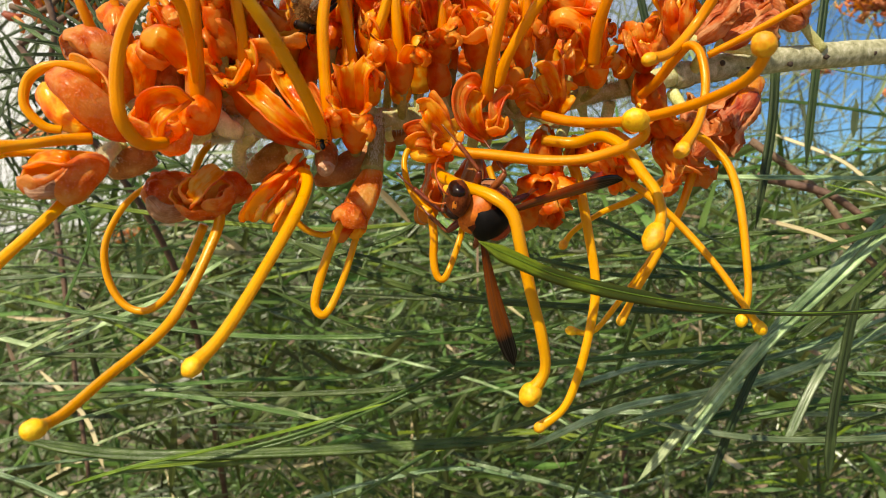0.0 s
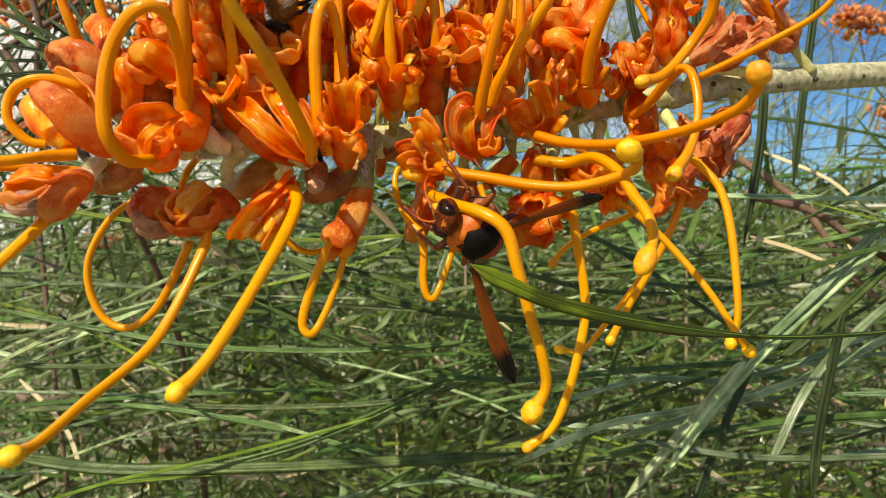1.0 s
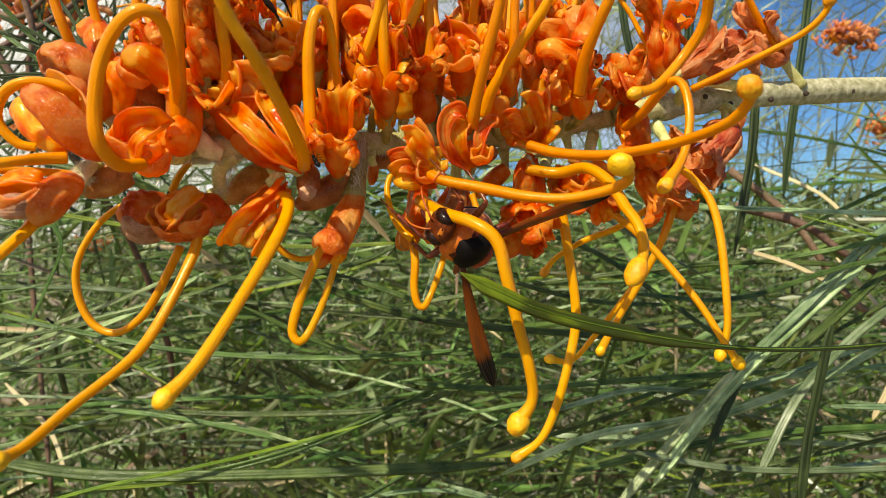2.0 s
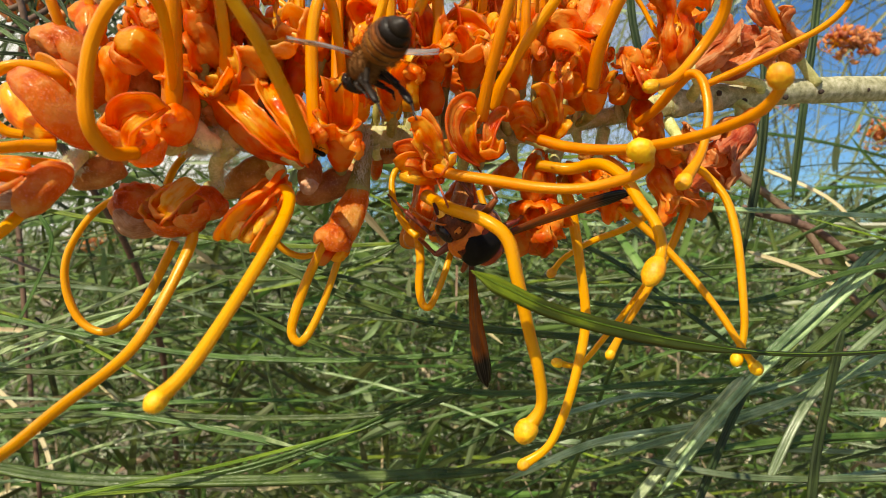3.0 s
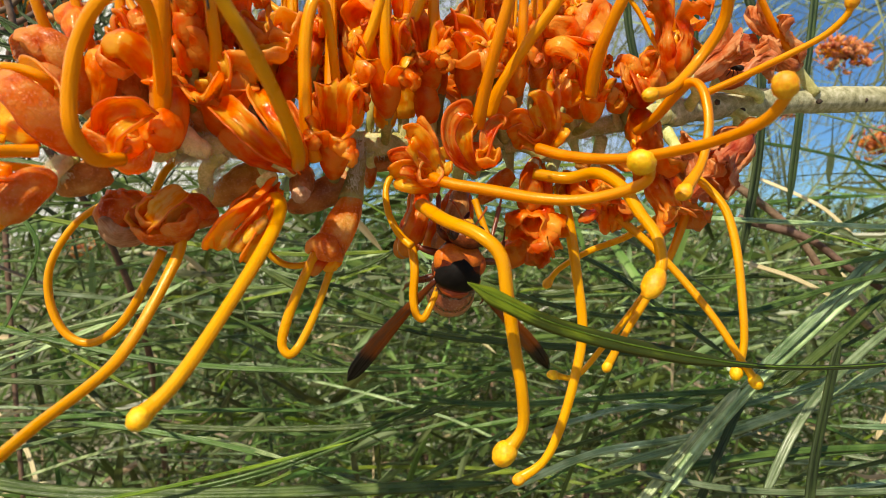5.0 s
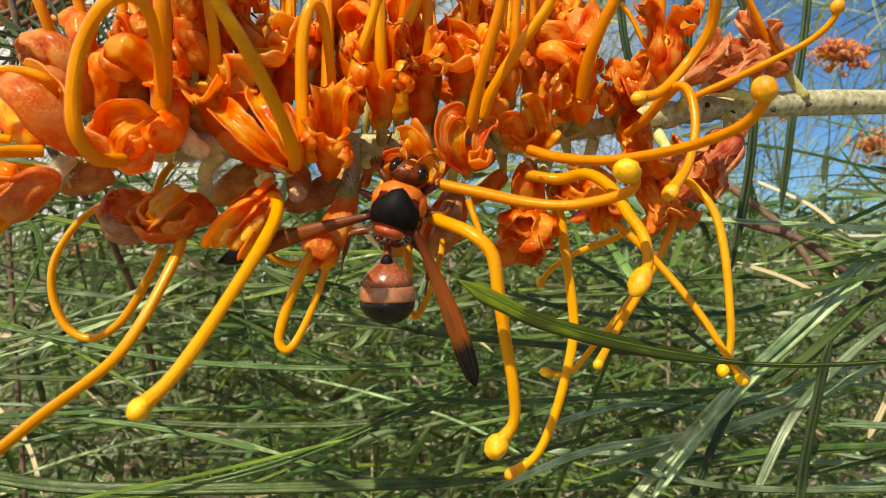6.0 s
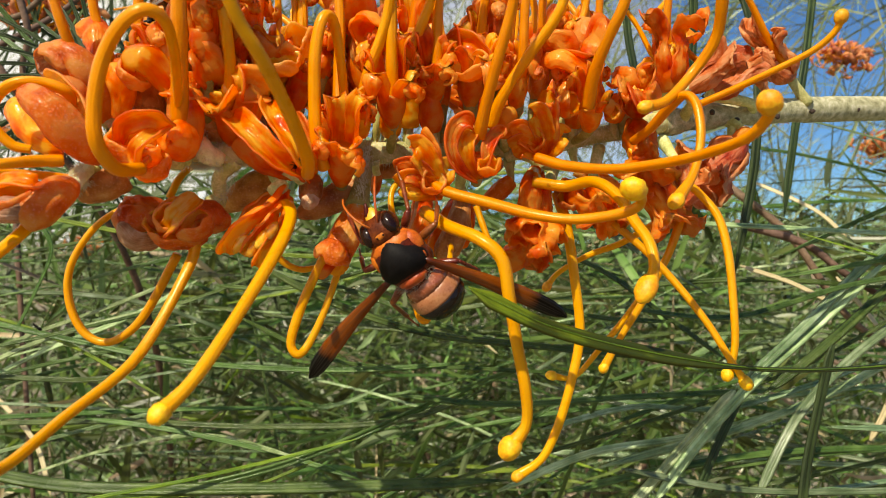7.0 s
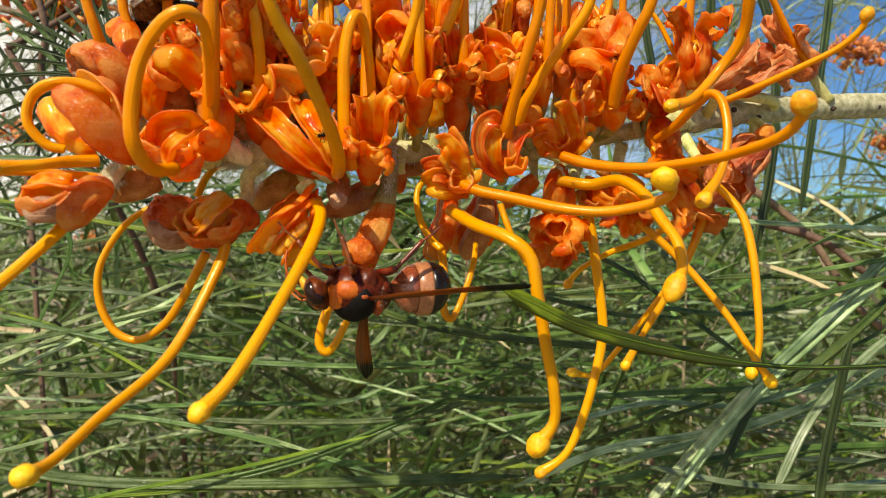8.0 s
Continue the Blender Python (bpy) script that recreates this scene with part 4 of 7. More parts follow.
part("felted_node", tube([(-45.1, 87.0, 10.2), (-45.0, 84.0, 8.6), (-45.2, 82.5, 7.3), (-45.5, 82.0, 6.5)], lambda u: 0.7 + 0.55 * u, 14, 12), FELT, f, "white woolly swelling on the stalk")
part("felted_node", tube([(-33.1, 91.0, 15.3), (-32.6, 91.5, 14.1), (-32.0, 92.0, 12.9), (-30.4, 93.5, 12.2)], lambda u: 0.7 + 0.75 * math.sin(u * 2.6), 16, 12), FELT, f, "white woolly swelling on the stem")
style(f, [(-48.1, 80.0, 3.4), (-48.8, 78.0, 1.4), (-50.0, 75.0, -1.2), (-52.5, 70.0, -5.8)], 0.85, 1.3, STYLE_YELLOW)
style(f, [(-47.0, 86.0, 8.8), (-49.8, 84.0, 9.1), (-52.7, 81.0, 9.1), (-55.9, 78.0, 9.1)], 0.7, 1.2)
f = floret((-34.3, 91.0, 12.2), (-35.0, 90.0, 11.3), (-36.8, 83.0, 13.5), 11.6, 25, 95, "bright", 0, 0.8, 0.95)
petal_on(f, bowl((-38.2, 85.0, 13.3), (3.5, 3.0, 3.0), (0.35, -0.62, 0.68), 112, 6.1, 0.2, 0, 0.5), "dull_bright")
petal_on(f, scoop([(-39.4, 83.0, 13.2), (-38.0, 81.0, 14.7), (-35.8, 80.0, 15.5), (-33.9, 81.0, 15.7), (-33.2, 83.0, 15.1)], 2.8, 0.7, (0.1, -0.75, -0.6), 9.1, 0.2, 0.85), "bright")
petal_on(f, bowl((-33.3, 86.0, 13.6), (2.4, 2.2, 2.6), (0.0, 0.9, 0.2), 128, 8.8, 0.12), "red")
petal_on(f, scoop([(-33.3, 83.0, 14.9), (-34.2, 81.0, 13.5), (-35.6, 80.0, 12.1), (-36.3, 81.0, 10.8), (-35.7, 82.0, 10.1)], 2.3, 0.7, (-0.3, -0.85, 0.3), 9.7, 0.25, 0.85), "bright")
petal_on(f, bowl((-36.0, 84.0, 10.4), (2.2, 1.9, 2.0), (-0.2, -0.55, 0.75), 105, 7.4, 0.25), "dull_bright")
petal_on(f, bowl((-35.8, 86.0, 13.8), (1.7, 1.7, 1.9), (-0.2, -0.8, 0.5), 100, 7.9, 0.25), "throat")
style(f, [(-35.5, 80.0, 9.4), (-36.5, 76.0, 9.0), (-37.1, 73.0, 11.3), (-36.9, 72.0, 15.0), (-35.6, 71.0, 19.5), (-33.2, 70.0, 23.0), (-30.7, 70.0, 24.6), (-29.4, 72.0, 24.1), (-30.0, 76.0, 21.8), (-32.0, 82.0, 19.8), (-33.4, 86.0, 17.2)], 0.86, 0)
f = floret((-33.1, 92.0, 12.7), (-34.3, 91.0, 13.1), (-34.2, 90.0, 15.0), 12.1, 10, 90, "dull", 0, 0.6, 0.9)
part("perianth_tube", pouch([(-34.3, 91.0, 12.8), (-33.2, 88.0, 15.0), (-33.1, 87.0, 17.8), (-33.3, 86.0, 20.1)], lambda u: 0.8 + 1.3 * math.sin(math.pi * min(1.0, 0.1 + 0.75 * u)), 10.8, 22), PETAL_OUT, f, "smooth orange flower tube")
petal_on(f, scoop([(-33.8, 90.0, 16.9), (-34.5, 88.0, 20.2), (-36.0, 86.0, 23.1), (-37.8, 85.0, 24.6), (-40.1, 86.0, 24.6), (-41.8, 88.0, 23.3)], 4.4, -0.6, (0.05, -0.9, 0.35), 58.1, 0.16, 0.85), "dull_bright")
petal_on(f, scoop([(-34.3, 91.0, 18.2), (-34.8, 90.0, 22.5), (-36.1, 90.0, 26.1), (-38.8, 91.0, 28.2), (-40.9, 92.0, 28.2)], 4.0, 0.6, (-0.35, -0.85, -0.2), 58.7, 0.2, 0.85), "throat")
petal_on(f, bowl((-39.7, 88.0, 22.9), (2.2, 2.0, 2.3), (0.6, -0.6, 0.5), 112, 59.3, 0.2), "throat")
style(f, [(-33.3, 86.0, 16.1), (-32.5, 84.0, 21.7), (-31.8, 82.0, 26.6), (-31.3, 80.0, 33.3), (-30.5, 76.0, 41.7)], 1.1, 1.4)
f = floret((-34.6, 94.0, 13.3), (-44.2, 92.0, 15.3), (-43.5, 90.0, 17.6), 12.8, 45, 150, "dull", 0, 0.6, 0.9, 0.8)
petal_on(f, scoop([(-43.2, 90.0, 17.1), (-41.8, 88.0, 19.4), (-41.6, 87.0, 21.9), (-42.9, 88.0, 24.0)], 3.8, -0.7, (0.2, -0.95, 0.1), 56.3, 0.15, 0.8), "dull")
petal_on(f, bowl((-40.3, 93.0, 20.1), (2.6, 2.2, 1.8), (0.1, 0.85, 0.4), 125, 57.3, 0.15), "brown")
f = floret((-42.3, 92.0, 11.5), (-46.3, 92.0, 18.0), (-46.7, 91.0, 21.2), 13.5, 15, 160, "dull", 0, 0.7, 0.9)
part("perianth_tube", pouch([(-46.0, 92.0, 17.3), (-45.7, 90.0, 20.2), (-46.3, 88.0, 23.1), (-48.6, 88.0, 24.9), (-50.9, 89.0, 25.5)], lambda u: 0.8 + 1.45 * math.sin(math.pi * min(1.0, 0.06 + 0.78 * u)), 13.5, 26), PETAL_DULL, f, "downy orange flower pouch")
petal_on(f, bowl((-50.0, 88.0, 23.6), (3.0, 2.6, 2.6), (-0.5, -0.6, -0.55), 112, 60.1, 0.24), "downy")
petal_on(f, scoop([(-45.9, 90.0, 24.7), (-46.2, 91.0, 28.0), (-47.6, 92.0, 30.2), (-50.1, 93.0, 30.8)], 4.2, -0.5, (0.2, -0.9, 0.2), 60.8, 0.2, 0.8), "dull")
style(f, [(-45.5, 90.0, 21.7), (-47.4, 88.0, 24.9), (-48.2, 86.0, 28.6), (-48.8, 85.0, 32.5), (-47.9, 82.0, 40.9)], 0.85, 1.4)
style(f, [(-45.2, 94.0, 24.3), (-47.2, 93.0, 30.9), (-47.6, 92.0, 35.2), (-47.4, 90.0, 44.1)], 0.7, 1.3)
f = floret((-30.3, 95.0, 13.6), (-30.8, 96.0, 18.8), (-29.1, 88.0, 21.3), 14.2, 30, 150, "bright", 4, 0.9, 0.9)
style(f, [(-28.3, 90.0, 19.1), (-27.5, 88.0, 23.4), (-27.5, 86.0, 28.6), (-27.9, 85.0, 32.5), (-27.5, 82.0, 42.3)], 0.82, 1.3)
f = floret((-31.9, 100.0, 14.9), (-32.3, 100.0, 24.2), (-33.6, 99.0, 33.4), 14.6, 60, 170, "dull", 4, 0.6, 0.95)
style(f, [(-28.5, 100.0, 23.3), (-27.6, 100.0, 31.6), (-27.6, 99.0, 38.7), (-27.7, 97.0, 51.6)], 0.75, 1.3)
f = floret((-22.3, 98.0, 13.7), (-19.8, 93.0, 10.0), (-26.9, 89.0, 16.9), 15.3, 80, 30, "bright", 0, 0.5, 1.0)
petal_on(f, scoop([(-19.0, 91.0, 9.6), (-20.5, 87.0, 10.8), (-23.0, 86.0, 13.1), (-25.6, 87.0, 15.6), (-27.6, 88.5, 17.1)], 3.9, 0.8, (0.2, -0.85, 0.3), 10.4, 0.22, 0.8), "bright")
petal_on(f, scoop([(-19.8, 93.0, 10.0), (-23.4, 92.0, 11.1), (-26.0, 91.0, 12.9), (-27.9, 91.0, 14.4)], 3.4, -0.5, (0.0, -0.9, -0.3), 11.4, 0.25, 0.8), "red")
style(f, [(-17.5, 88.0, 9.6), (-16.3, 82.0, 10.6), (-16.2, 74.0, 13.6), (-17.5, 67.0, 18.1), (-19.1, 64.0, 21.3), (-20.0, 62.0, 24.2), (-20.6, 60.0, 27.9)], 0.8, 1.2, STYLE_YELLOW)
f = floret((-21.5, 98.0, 13.9), (-19.6, 95.0, 9.7), (-22.2, 91.0, 19.3), 15.9, 30, 30, "bright", 0, 0.5, 0.9)
petal_on(f, scoop([(-18.2, 92.0, 9.8), (-18.6, 88.0, 12.1), (-20.4, 88.0, 15.0), (-22.3, 89.0, 17.4), (-23.4, 91.0, 19.3)], 4.0, 0.85, (0.45, -0.85, 0.15), 12.2, 0.22, 0.8), "bright")
petal_on(f, scoop([(-18.2, 93.0, 9.7), (-17.6, 93.0, 12.4), (-19.0, 94.0, 15.7), (-20.8, 95.0, 18.6)], 3.4, 0.6, (-0.3, -0.8, 0.2), 13.2, 0.3, 0.8), "red")
f = blossom((-15.4, 101.0, 13.9), (-14.6, 98.0, 9.2), (-13.7, 92.0, 13.7), 2.9, 16.4, (0, -0.9, -0.3), "bright", 1.0, 0.7, 0.75)
style(f, [(-16.0, 92.0, 10.8), (-16.7, 90.0, 13.9), (-16.8, 89.0, 19.3), (-16.5, 88.0, 25.6), (-15.5, 88.0, 29.9), (-14.5, 90.0, 30.1), (-13.8, 92.0, 25.3), (-13.6, 95.0, 19.0), (-13.2, 97.0, 16.2)], 0.85, 0)
style(f, [(-14.7, 95.0, 16.6), (-14.7, 96.0, 24.8), (-14.5, 96.0, 31.9), (-15.0, 96.0, 38.3), (-15.7, 95.0, 50.5)], 0.8, 1.3)
f = floret((-24.0, 102.0, 15.2), (-24.5, 101.0, 23.1), (-24.4, 100.0, 32.4), 17.1, 20, 215, "bright", 4, 0.6, 0.7)
for x in (478, 506, 524):
    style(f, [(-24.5, 102.0, 29.7), (x * 0.079 - 62.0, 101.0, 32.0), (x * 0.079 - 62.4, 100.0, 44.0)], 0.55, 1.0)
petal_on(f, bowl((-24.6, 94.7, 28.9), (1.7, 2.7, 3.0), (0.35, -0.75, 0.55), 112, 50.3, 0.3, 0, 1.57), "throat")
petal_on(f, bowl((-20.6, 95.2, 28.9), (1.8, 2.8, 3.0), (-0.3, -0.75, 0.55), 112, 51.3, 0.3, 0, 1.57), "throat")
petal_on(f, bowl((-22.3, 93.6, 26.0), (2.6, 1.6, 2.2), (0.0, -0.6, 0.8), 100, 52.1, 0.3), "throat")
petal_on(f, bowl((-10.5, 97.7, 31.0), (3.0, 2.6, 2.6), (-0.35, -0.75, -0.5), 105, 53.7, 0.22), "red")
part("anther", pebble((-11.3, 96.7, 28.3), (1.0, 0.8, 1.3), Matrix.Rotation(0.5, 3, "Y"), 0.25, level=3), ANTHER, f)
f = floret((-30.0, 96.5, 15.0), (-28.9, 95.0, 14.9), (-29.2, 92.0, 18.0), 17.4, 20, 200, "bright", 0, 0.6, 0.7, 0.8)
part("perianth_tube", pouch([(-28.7, 95.0, 14.4), (-28.6, 93.0, 16.1), (-28.9, 92.0, 17.8), (-29.3, 92.0, 19.2)], lambda u: 0.9 + 1.1 * math.sin(math.pi * min(1.0, 0.1 + 0.7 * u)), 16.2, 16), PETAL_OUT, f, "smooth orange flower tube")
petal_on(f, bowl((-30.5, 91.0, 20.6), (3.0, 2.7, 3.0), (0.38, -0.80, 0.42), 112, 54.9, 0.2), "throat")
petal_on(f, bowl((-26.9, 91.0, 20.6), (2.4, 2.5, 2.9), (-0.5, -0.75, 0.35), 112, 55.4, 0.2), "bright")
petal_on(f, scoop([(-26.6, 90.0, 19.1), (-25.9, 88.0, 20.9), (-26.3, 88.0, 22.6), (-27.6, 90.0, 24.1)], 1.9, 0.6, (-0.4, -0.85, 0.2), 62.1, 0.2), "bright")
petal_on(f, scoop([(-28.0, 94.0, 14.9), (-25.4, 91.0, 17.1), (-24.6, 90.0, 19.9), (-25.4, 90.0, 22.5), (-27.2, 92.0, 24.2)], 2.4, -0.6, (0.5, -0.8, 0.1), 62.9, 0.2), "red")
part("anther", pebble((-28.2, 89.0, 20.9), (0.8, 0.7, 1.0), None, 0.3, level=3), ANTHER, f)
petal_on(f, bowl((-33.0, 96.0, 28.1), (4.0, 3.6, 3.4), (-0.1, 0.75, 0.55), 120, 63.3, 0.16), "dull")
petal_on(f, bowl((-31.5, 93.0, 26.5), (2.4, 2.0, 2.2), (-0.2, -0.85, -0.2), 105, 63.9, 0.2), "throat")
petal_on(f, bowl((-31.7, 94.0, 16.8), (2.4, 2.2, 2.0), (0.1, 0.85, 0.4), 122, 64.3, 0.16), "brown")
f = blossom((-8.1, 104.0, 14.8), (-7.3, 99.0, 17.7), (-7.3, 95.0, 22.0), 2.75, 17.7, (0, -0.95, -0.2), "bright", 0.8, 0.75, 0.9)
style(f, [(-7.0, 95.0, 20.6), (-7.0, 93.0, 25.5), (-7.0, 92.0, 30.6), (-6.8, 91.0, 37.1), (-6.9, 88.0, 48.3)], 0.85, 1.3)
style(f, [(-11.4, 95.0, 19.8), (-10.2, 93.0, 24.0), (-8.2, 92.0, 29.1), (-7.1, 91.0, 33.3), (-5.7, 88.0, 43.2)], 0.85, 1.3)
f = blossom((-1.3, 108.0, 15.5), (-1.4, 103.0, 22.1), (-1.3, 99.0, 25.6), 2.5, 18.4, (0.1, -0.95, -0.2), "red", 0.7, 0.95, 0.8)
style(f, [(-1.0, 99.0, 24.7), (-0.8, 98.0, 30.2), (-0.8, 97.0, 35.5), (-0.6, 94.0, 50.0)], 0.82, 1.3)
style(f, [(-6.4, 98.0, 23.7), (-5.0, 97.0, 27.5), (-2.9, 96.0, 31.9), (-1.5, 95.0, 35.6), (1.2, 92.0, 47.4)], 0.8, 1.3)
f = floret((-7.5, 108.0, 16.0), (-10.9, 106.0, 23.0), (-12.5, 105.0, 34.5), 18.9, 5, 190, "red", 4, 0.7, 0.9)
style(f, [(-11.8, 106.0, 29.1), (-13.6, 108.0, 35.9), (-14.5, 108.0, 42.2), (-15.6, 108.0, 55.7)], 0.75, 1.3)
f = blossom((4.2, 110.0, 16.1), (4.1, 104.0, 21.7), (4.4, 101.0, 26.2), 2.8, 19.6, (-0.2, -0.95, 0.1), "bright", 1.3, 0.8, 1.1)
petal_on(f, scoop([(6.3, 102.0, 23.8), (6.5, 100.0, 26.6), (5.0, 99.0, 29.2), (2.6, 100.0, 30.6), (1.5, 102.0, 29.7)], 3.6, 0.7, (-0.4, -0.85, -0.2), 65.1, 0.25), "bright")
petal_on(f, bowl((4.1, 98.0, 26.5), (2.6, 1.8, 2.2), (-0.3, -0.75, 0.5), 108, 65.9, 0.25), "throat")
f = blossom((4.7, 110.0, 15.4), (4.9, 101.0, 10.0), (4.7, 98.0, 13.7), 2.0, 20.3, (0, -0.95, 0.1), "bright", 1.0, 0.7, 0.8, 0)
petal_on(f, scoop([(4.6, 99.0, 10.1), (2.2, 96.0, 11.2), (0.8, 95.0, 14.0), (1.3, 95.0, 16.6), (3.0, 95.0, 17.9), (4.1, 96.0, 17.4)], 2.6, 0.6, (0.5, -0.85, 0.2), 66.1, 0.3, 0.85), "red")
petal_on(f, scoop([(5.1, 99.0, 10.3), (3.7, 97.0, 12.2), (3.3, 96.0, 14.8), (4.3, 97.0, 16.8)], 2.6, 0.6, (-0.2, -0.95, 0.1), 66.7, 0.3, 0.85), "bright")
petal_on(f, scoop([(5.9, 98.0, 10.5), (6.3, 97.0, 13.0), (6.9, 97.0, 15.2), (8.1, 98.0, 16.7), (8.7, 97.0, 15.9)], 2.2, 0.6, (-0.3, -0.9, 0.1), 67.3, 0.3, 0.85), "red")
petal_on(f, bowl((6.5, 96.0, 11.9), (1.6, 1.3, 1.8), (-0.1, -0.75, 0.6), 105, 67.9, 0.3), "bright")
style(f, [(5.2, 97.0, 15.8), (5.7, 95.0, 19.0), (7.3, 92.0, 25.3), (9.0, 90.0, 31.4), (9.8, 88.0, 36.6), (10.3, 85.0, 45.2)], 0.88, 1.35)
style(f, [(6.9, 99.0, 17.7), (8.5, 97.0, 21.8), (11.9, 95.0, 26.9), (15.5, 93.0, 31.7), (16.9, 92.0, 36.0), (18.4, 90.0, 44.9)], 0.88, 1.35)
f = floret((-1.2, 107.0, 13.9), (-1.4, 102.0, 9.0), (-3.5, 95.0, 12.1), 21.1, 15, 170, "bright", 0, 1.9, 0.95)
for k, (tip, high) in enumerate((((-6.2, 95.0, 8.9), 0.7), ((-6.3, 94.0, 10.7), 0.9), ((-4.0, 93.0, 13.8), 1.1), ((-3.4, 94.0, 15.4), 0.8), ((0.0, 96.0, 11.2), 0.6))):
    foot, tip = Vector((-0.6, 97.0, 8.3)), Vector(tip)
    petal_on(f, scoop([foot, foot.lerp(tip, 0.35) + Vector((0, -1.6, high)), foot.lerp(tip, 0.75) + Vector((0, -1.4, high)), tip], 3.9, 0.4, (0.25 - 0.06 * k, -0.85, -0.25), 21.3 + k * 1.3, 0.6, 0.8), ("bright", "red", "bright", "red", "bright")[k])
petal_on(f, bowl((-1.4, 94.0, 9.3), (1.7, 1.6, 1.7), (0.3, -0.85, 0.3), 108, 22.9, 0.25), "throat")
petal_on(f, scoop([(-0.3, 98.0, 7.4), (-2.5, 95.0, 7.3), (-4.6, 94.0, 7.4), (-6.3, 95.0, 8.1)], 1.8, -0.6, (0.0, -0.9, -0.3), 24.4, 0.3), "bright")
swaying_style = style(f, [(-1.5, 96.0, 9.2), (1.2, 94.0, 7.7), (5.8, 92.0, 6.3), (11.5, 89.0, 4.5), (16.3, 87.0, 3.7), (20.5, 85.0, 4.0), (23.3, 83.0, 4.8), (23.9, 82.0, 5.9), (22.3, 80.0, 7.0)], 0.9, 1.75)
f = floret((10.8, 112.0, 15.4), (16.5, 110.0, 13.8), (15.5, 107.0, 15.9), 21.8, 40, 170, "bright", 0, 1.9, 0.95)
for k, (tip, high) in enumerate((((10.5, 104.0, 15.3), 0.6), ((10.5, 103.0, 17.4), 0.9), ((13.7, 102.0, 20.2), 1.1), ((15.4, 103.0, 21.8), 0.6), ((18.1, 105.0, 17.5), 0.6))):
    foot, tip = Vector((16.0, 106.0, 14.2)), Vector(tip)
    petal_on(f, scoop([foot, foot.lerp(tip, 0.35) + Vector((0, -1.8, high)), foot.lerp(tip, 0.75) + Vector((0, -1.6, high)), tip], 3.9, 0.4, (0.25 - 0.1 * k, -0.85, -0.2), 41.3 + k * 1.3, 0.6, 0.8), ("bright", "red", "bright", "red", "bright")[k])
petal_on(f, bowl((13.8, 103.0, 16.8), (2.0, 1.4, 2.2), (-0.2, -0.85, 0.3), 105, 42.9, 0.3), "bright")
style(f, [(13.8, 100.0, 13.4), (17.4, 97.0, 11.9), (22.6, 92.0, 10.8), (27.1, 87.0, 10.8), (30.7, 81.0, 11.2), (33.4, 75.0, 12.2), (34.4, 72.0, 14.0), (34.1, 71.0, 15.4)], 0.84, 1.45)
f = blossom((8.9, 112.0, 16.1), (11.5, 107.0, 21.8), (11.0, 104.0, 26.4), 2.4, 22.5, (0, -0.95, -0.1), "bright", 1.0, 0.85, 0.8)
style(f, [(9.8, 106.0, 28.2), (10.5, 105.0, 34.9), (10.9, 104.0, 40.7), (11.1, 102.0, 54.3)], 0.8, 1.3)
style(f, [(11.7, 104.0, 24.3), (12.0, 102.0, 29.7), (12.2, 101.0, 36.1), (13.2, 99.0, 49.4)], 0.8, 1.3)
f = blossom((21.9, 117.0, 18.4), (23.2, 109.0, 18.9), (22.7, 105.0, 21.9), 2.5, 23.2, (0, -0.95, 0.2), "bright", 1.2, 0.8, 0.8, 3)
petal_on(f, scoop([(24.9, 107.0, 21.4), (23.7, 105.0, 25.4), (20.9, 104.0, 28.4), (17.6, 104.0, 29.8), (15.7, 106.0, 29.6)], 3.8, -0.55, (0.1, -0.9, 0.35), 68.1, 0.2, 0.85), "red")
petal_on(f, bowl((19.1, 103.0, 21.8), (1.8, 1.6, 2.5), (0.6, -0.75, 0.1), 112, 68.7, 0.25), "bright")
petal_on(f, bowl((23.0, 110.0, 33.7), (3.4, 3.0, 3.2), (0.1, 0.75, 0.5), 120, 69.3, 0.18), "dull")
petal_on(f, bowl((4.8, 108.0, 33.6), (3.2, 2.8, 3.0), (-0.1, 0.75, 0.5), 120, 69.9, 0.18), "dull")
petal_on(f, bowl((-10.9, 103.0, 30.2), (3.4, 3.0, 3.2), (-0.1, 0.75, 0.5), 120, 70.3, 0.18), "dull")
style(f, [(21.7, 102.0, 21.2), (22.0, 99.0, 25.6), (23.4, 96.0, 30.0), (24.9, 94.0, 33.6), (26.4, 92.0, 39.8), (28.1, 90.0, 47.9)], 0.92, 1.35)
f = floret((20.0, 117.0, 18.1), (22.9, 112.0, 23.3), (20.4, 109.0, 34.0), 23.9, 10, 160, "red", 4, 0.9, 0.95)
style(f, [(20.1, 112.0, 32.6), (23.3, 112.0, 39.1), (23.6, 111.0, 46.2), (23.8, 110.0, 58.5)], 0.7, 1.3)
style(f, [(25.2, 114.0, 31.3), (26.1, 114.0, 38.9), (26.1, 113.0, 47.0), (26.1, 112.0, 59.6)], 0.7, 1.3)
f = floret((15.8, 115.0, 17.1), (16.5, 113.0, 27.3), (15.4, 112.0, 36.3), 24.1, 70, 180, "bright", 4, 0.9, 0.9)
style(f, [(16.0, 113.0, 32.0), (15.4, 113.0, 38.5), (14.0, 112.0, 45.6), (12.4, 110.0, 58.5)], 0.7, 1.3)
f = floret((31.7, 121.0, 20.4), (32.3, 114.0, 22.3), (31.0, 108.0, 27.4), 24.6, 30, 170, "red", 4, 1.9, 0.95)
style(f, [(30.7, 110.0, 17.4), (32.2, 106.0, 18.7), (33.9, 102.0, 21.2), (35.2, 99.0, 22.4), (36.1, 97.0, 20.6), (36.0, 95.0, 15.8), (34.3, 93.0, 10.5), (31.1, 91.0, 6.3)], 0.82, 1.3)
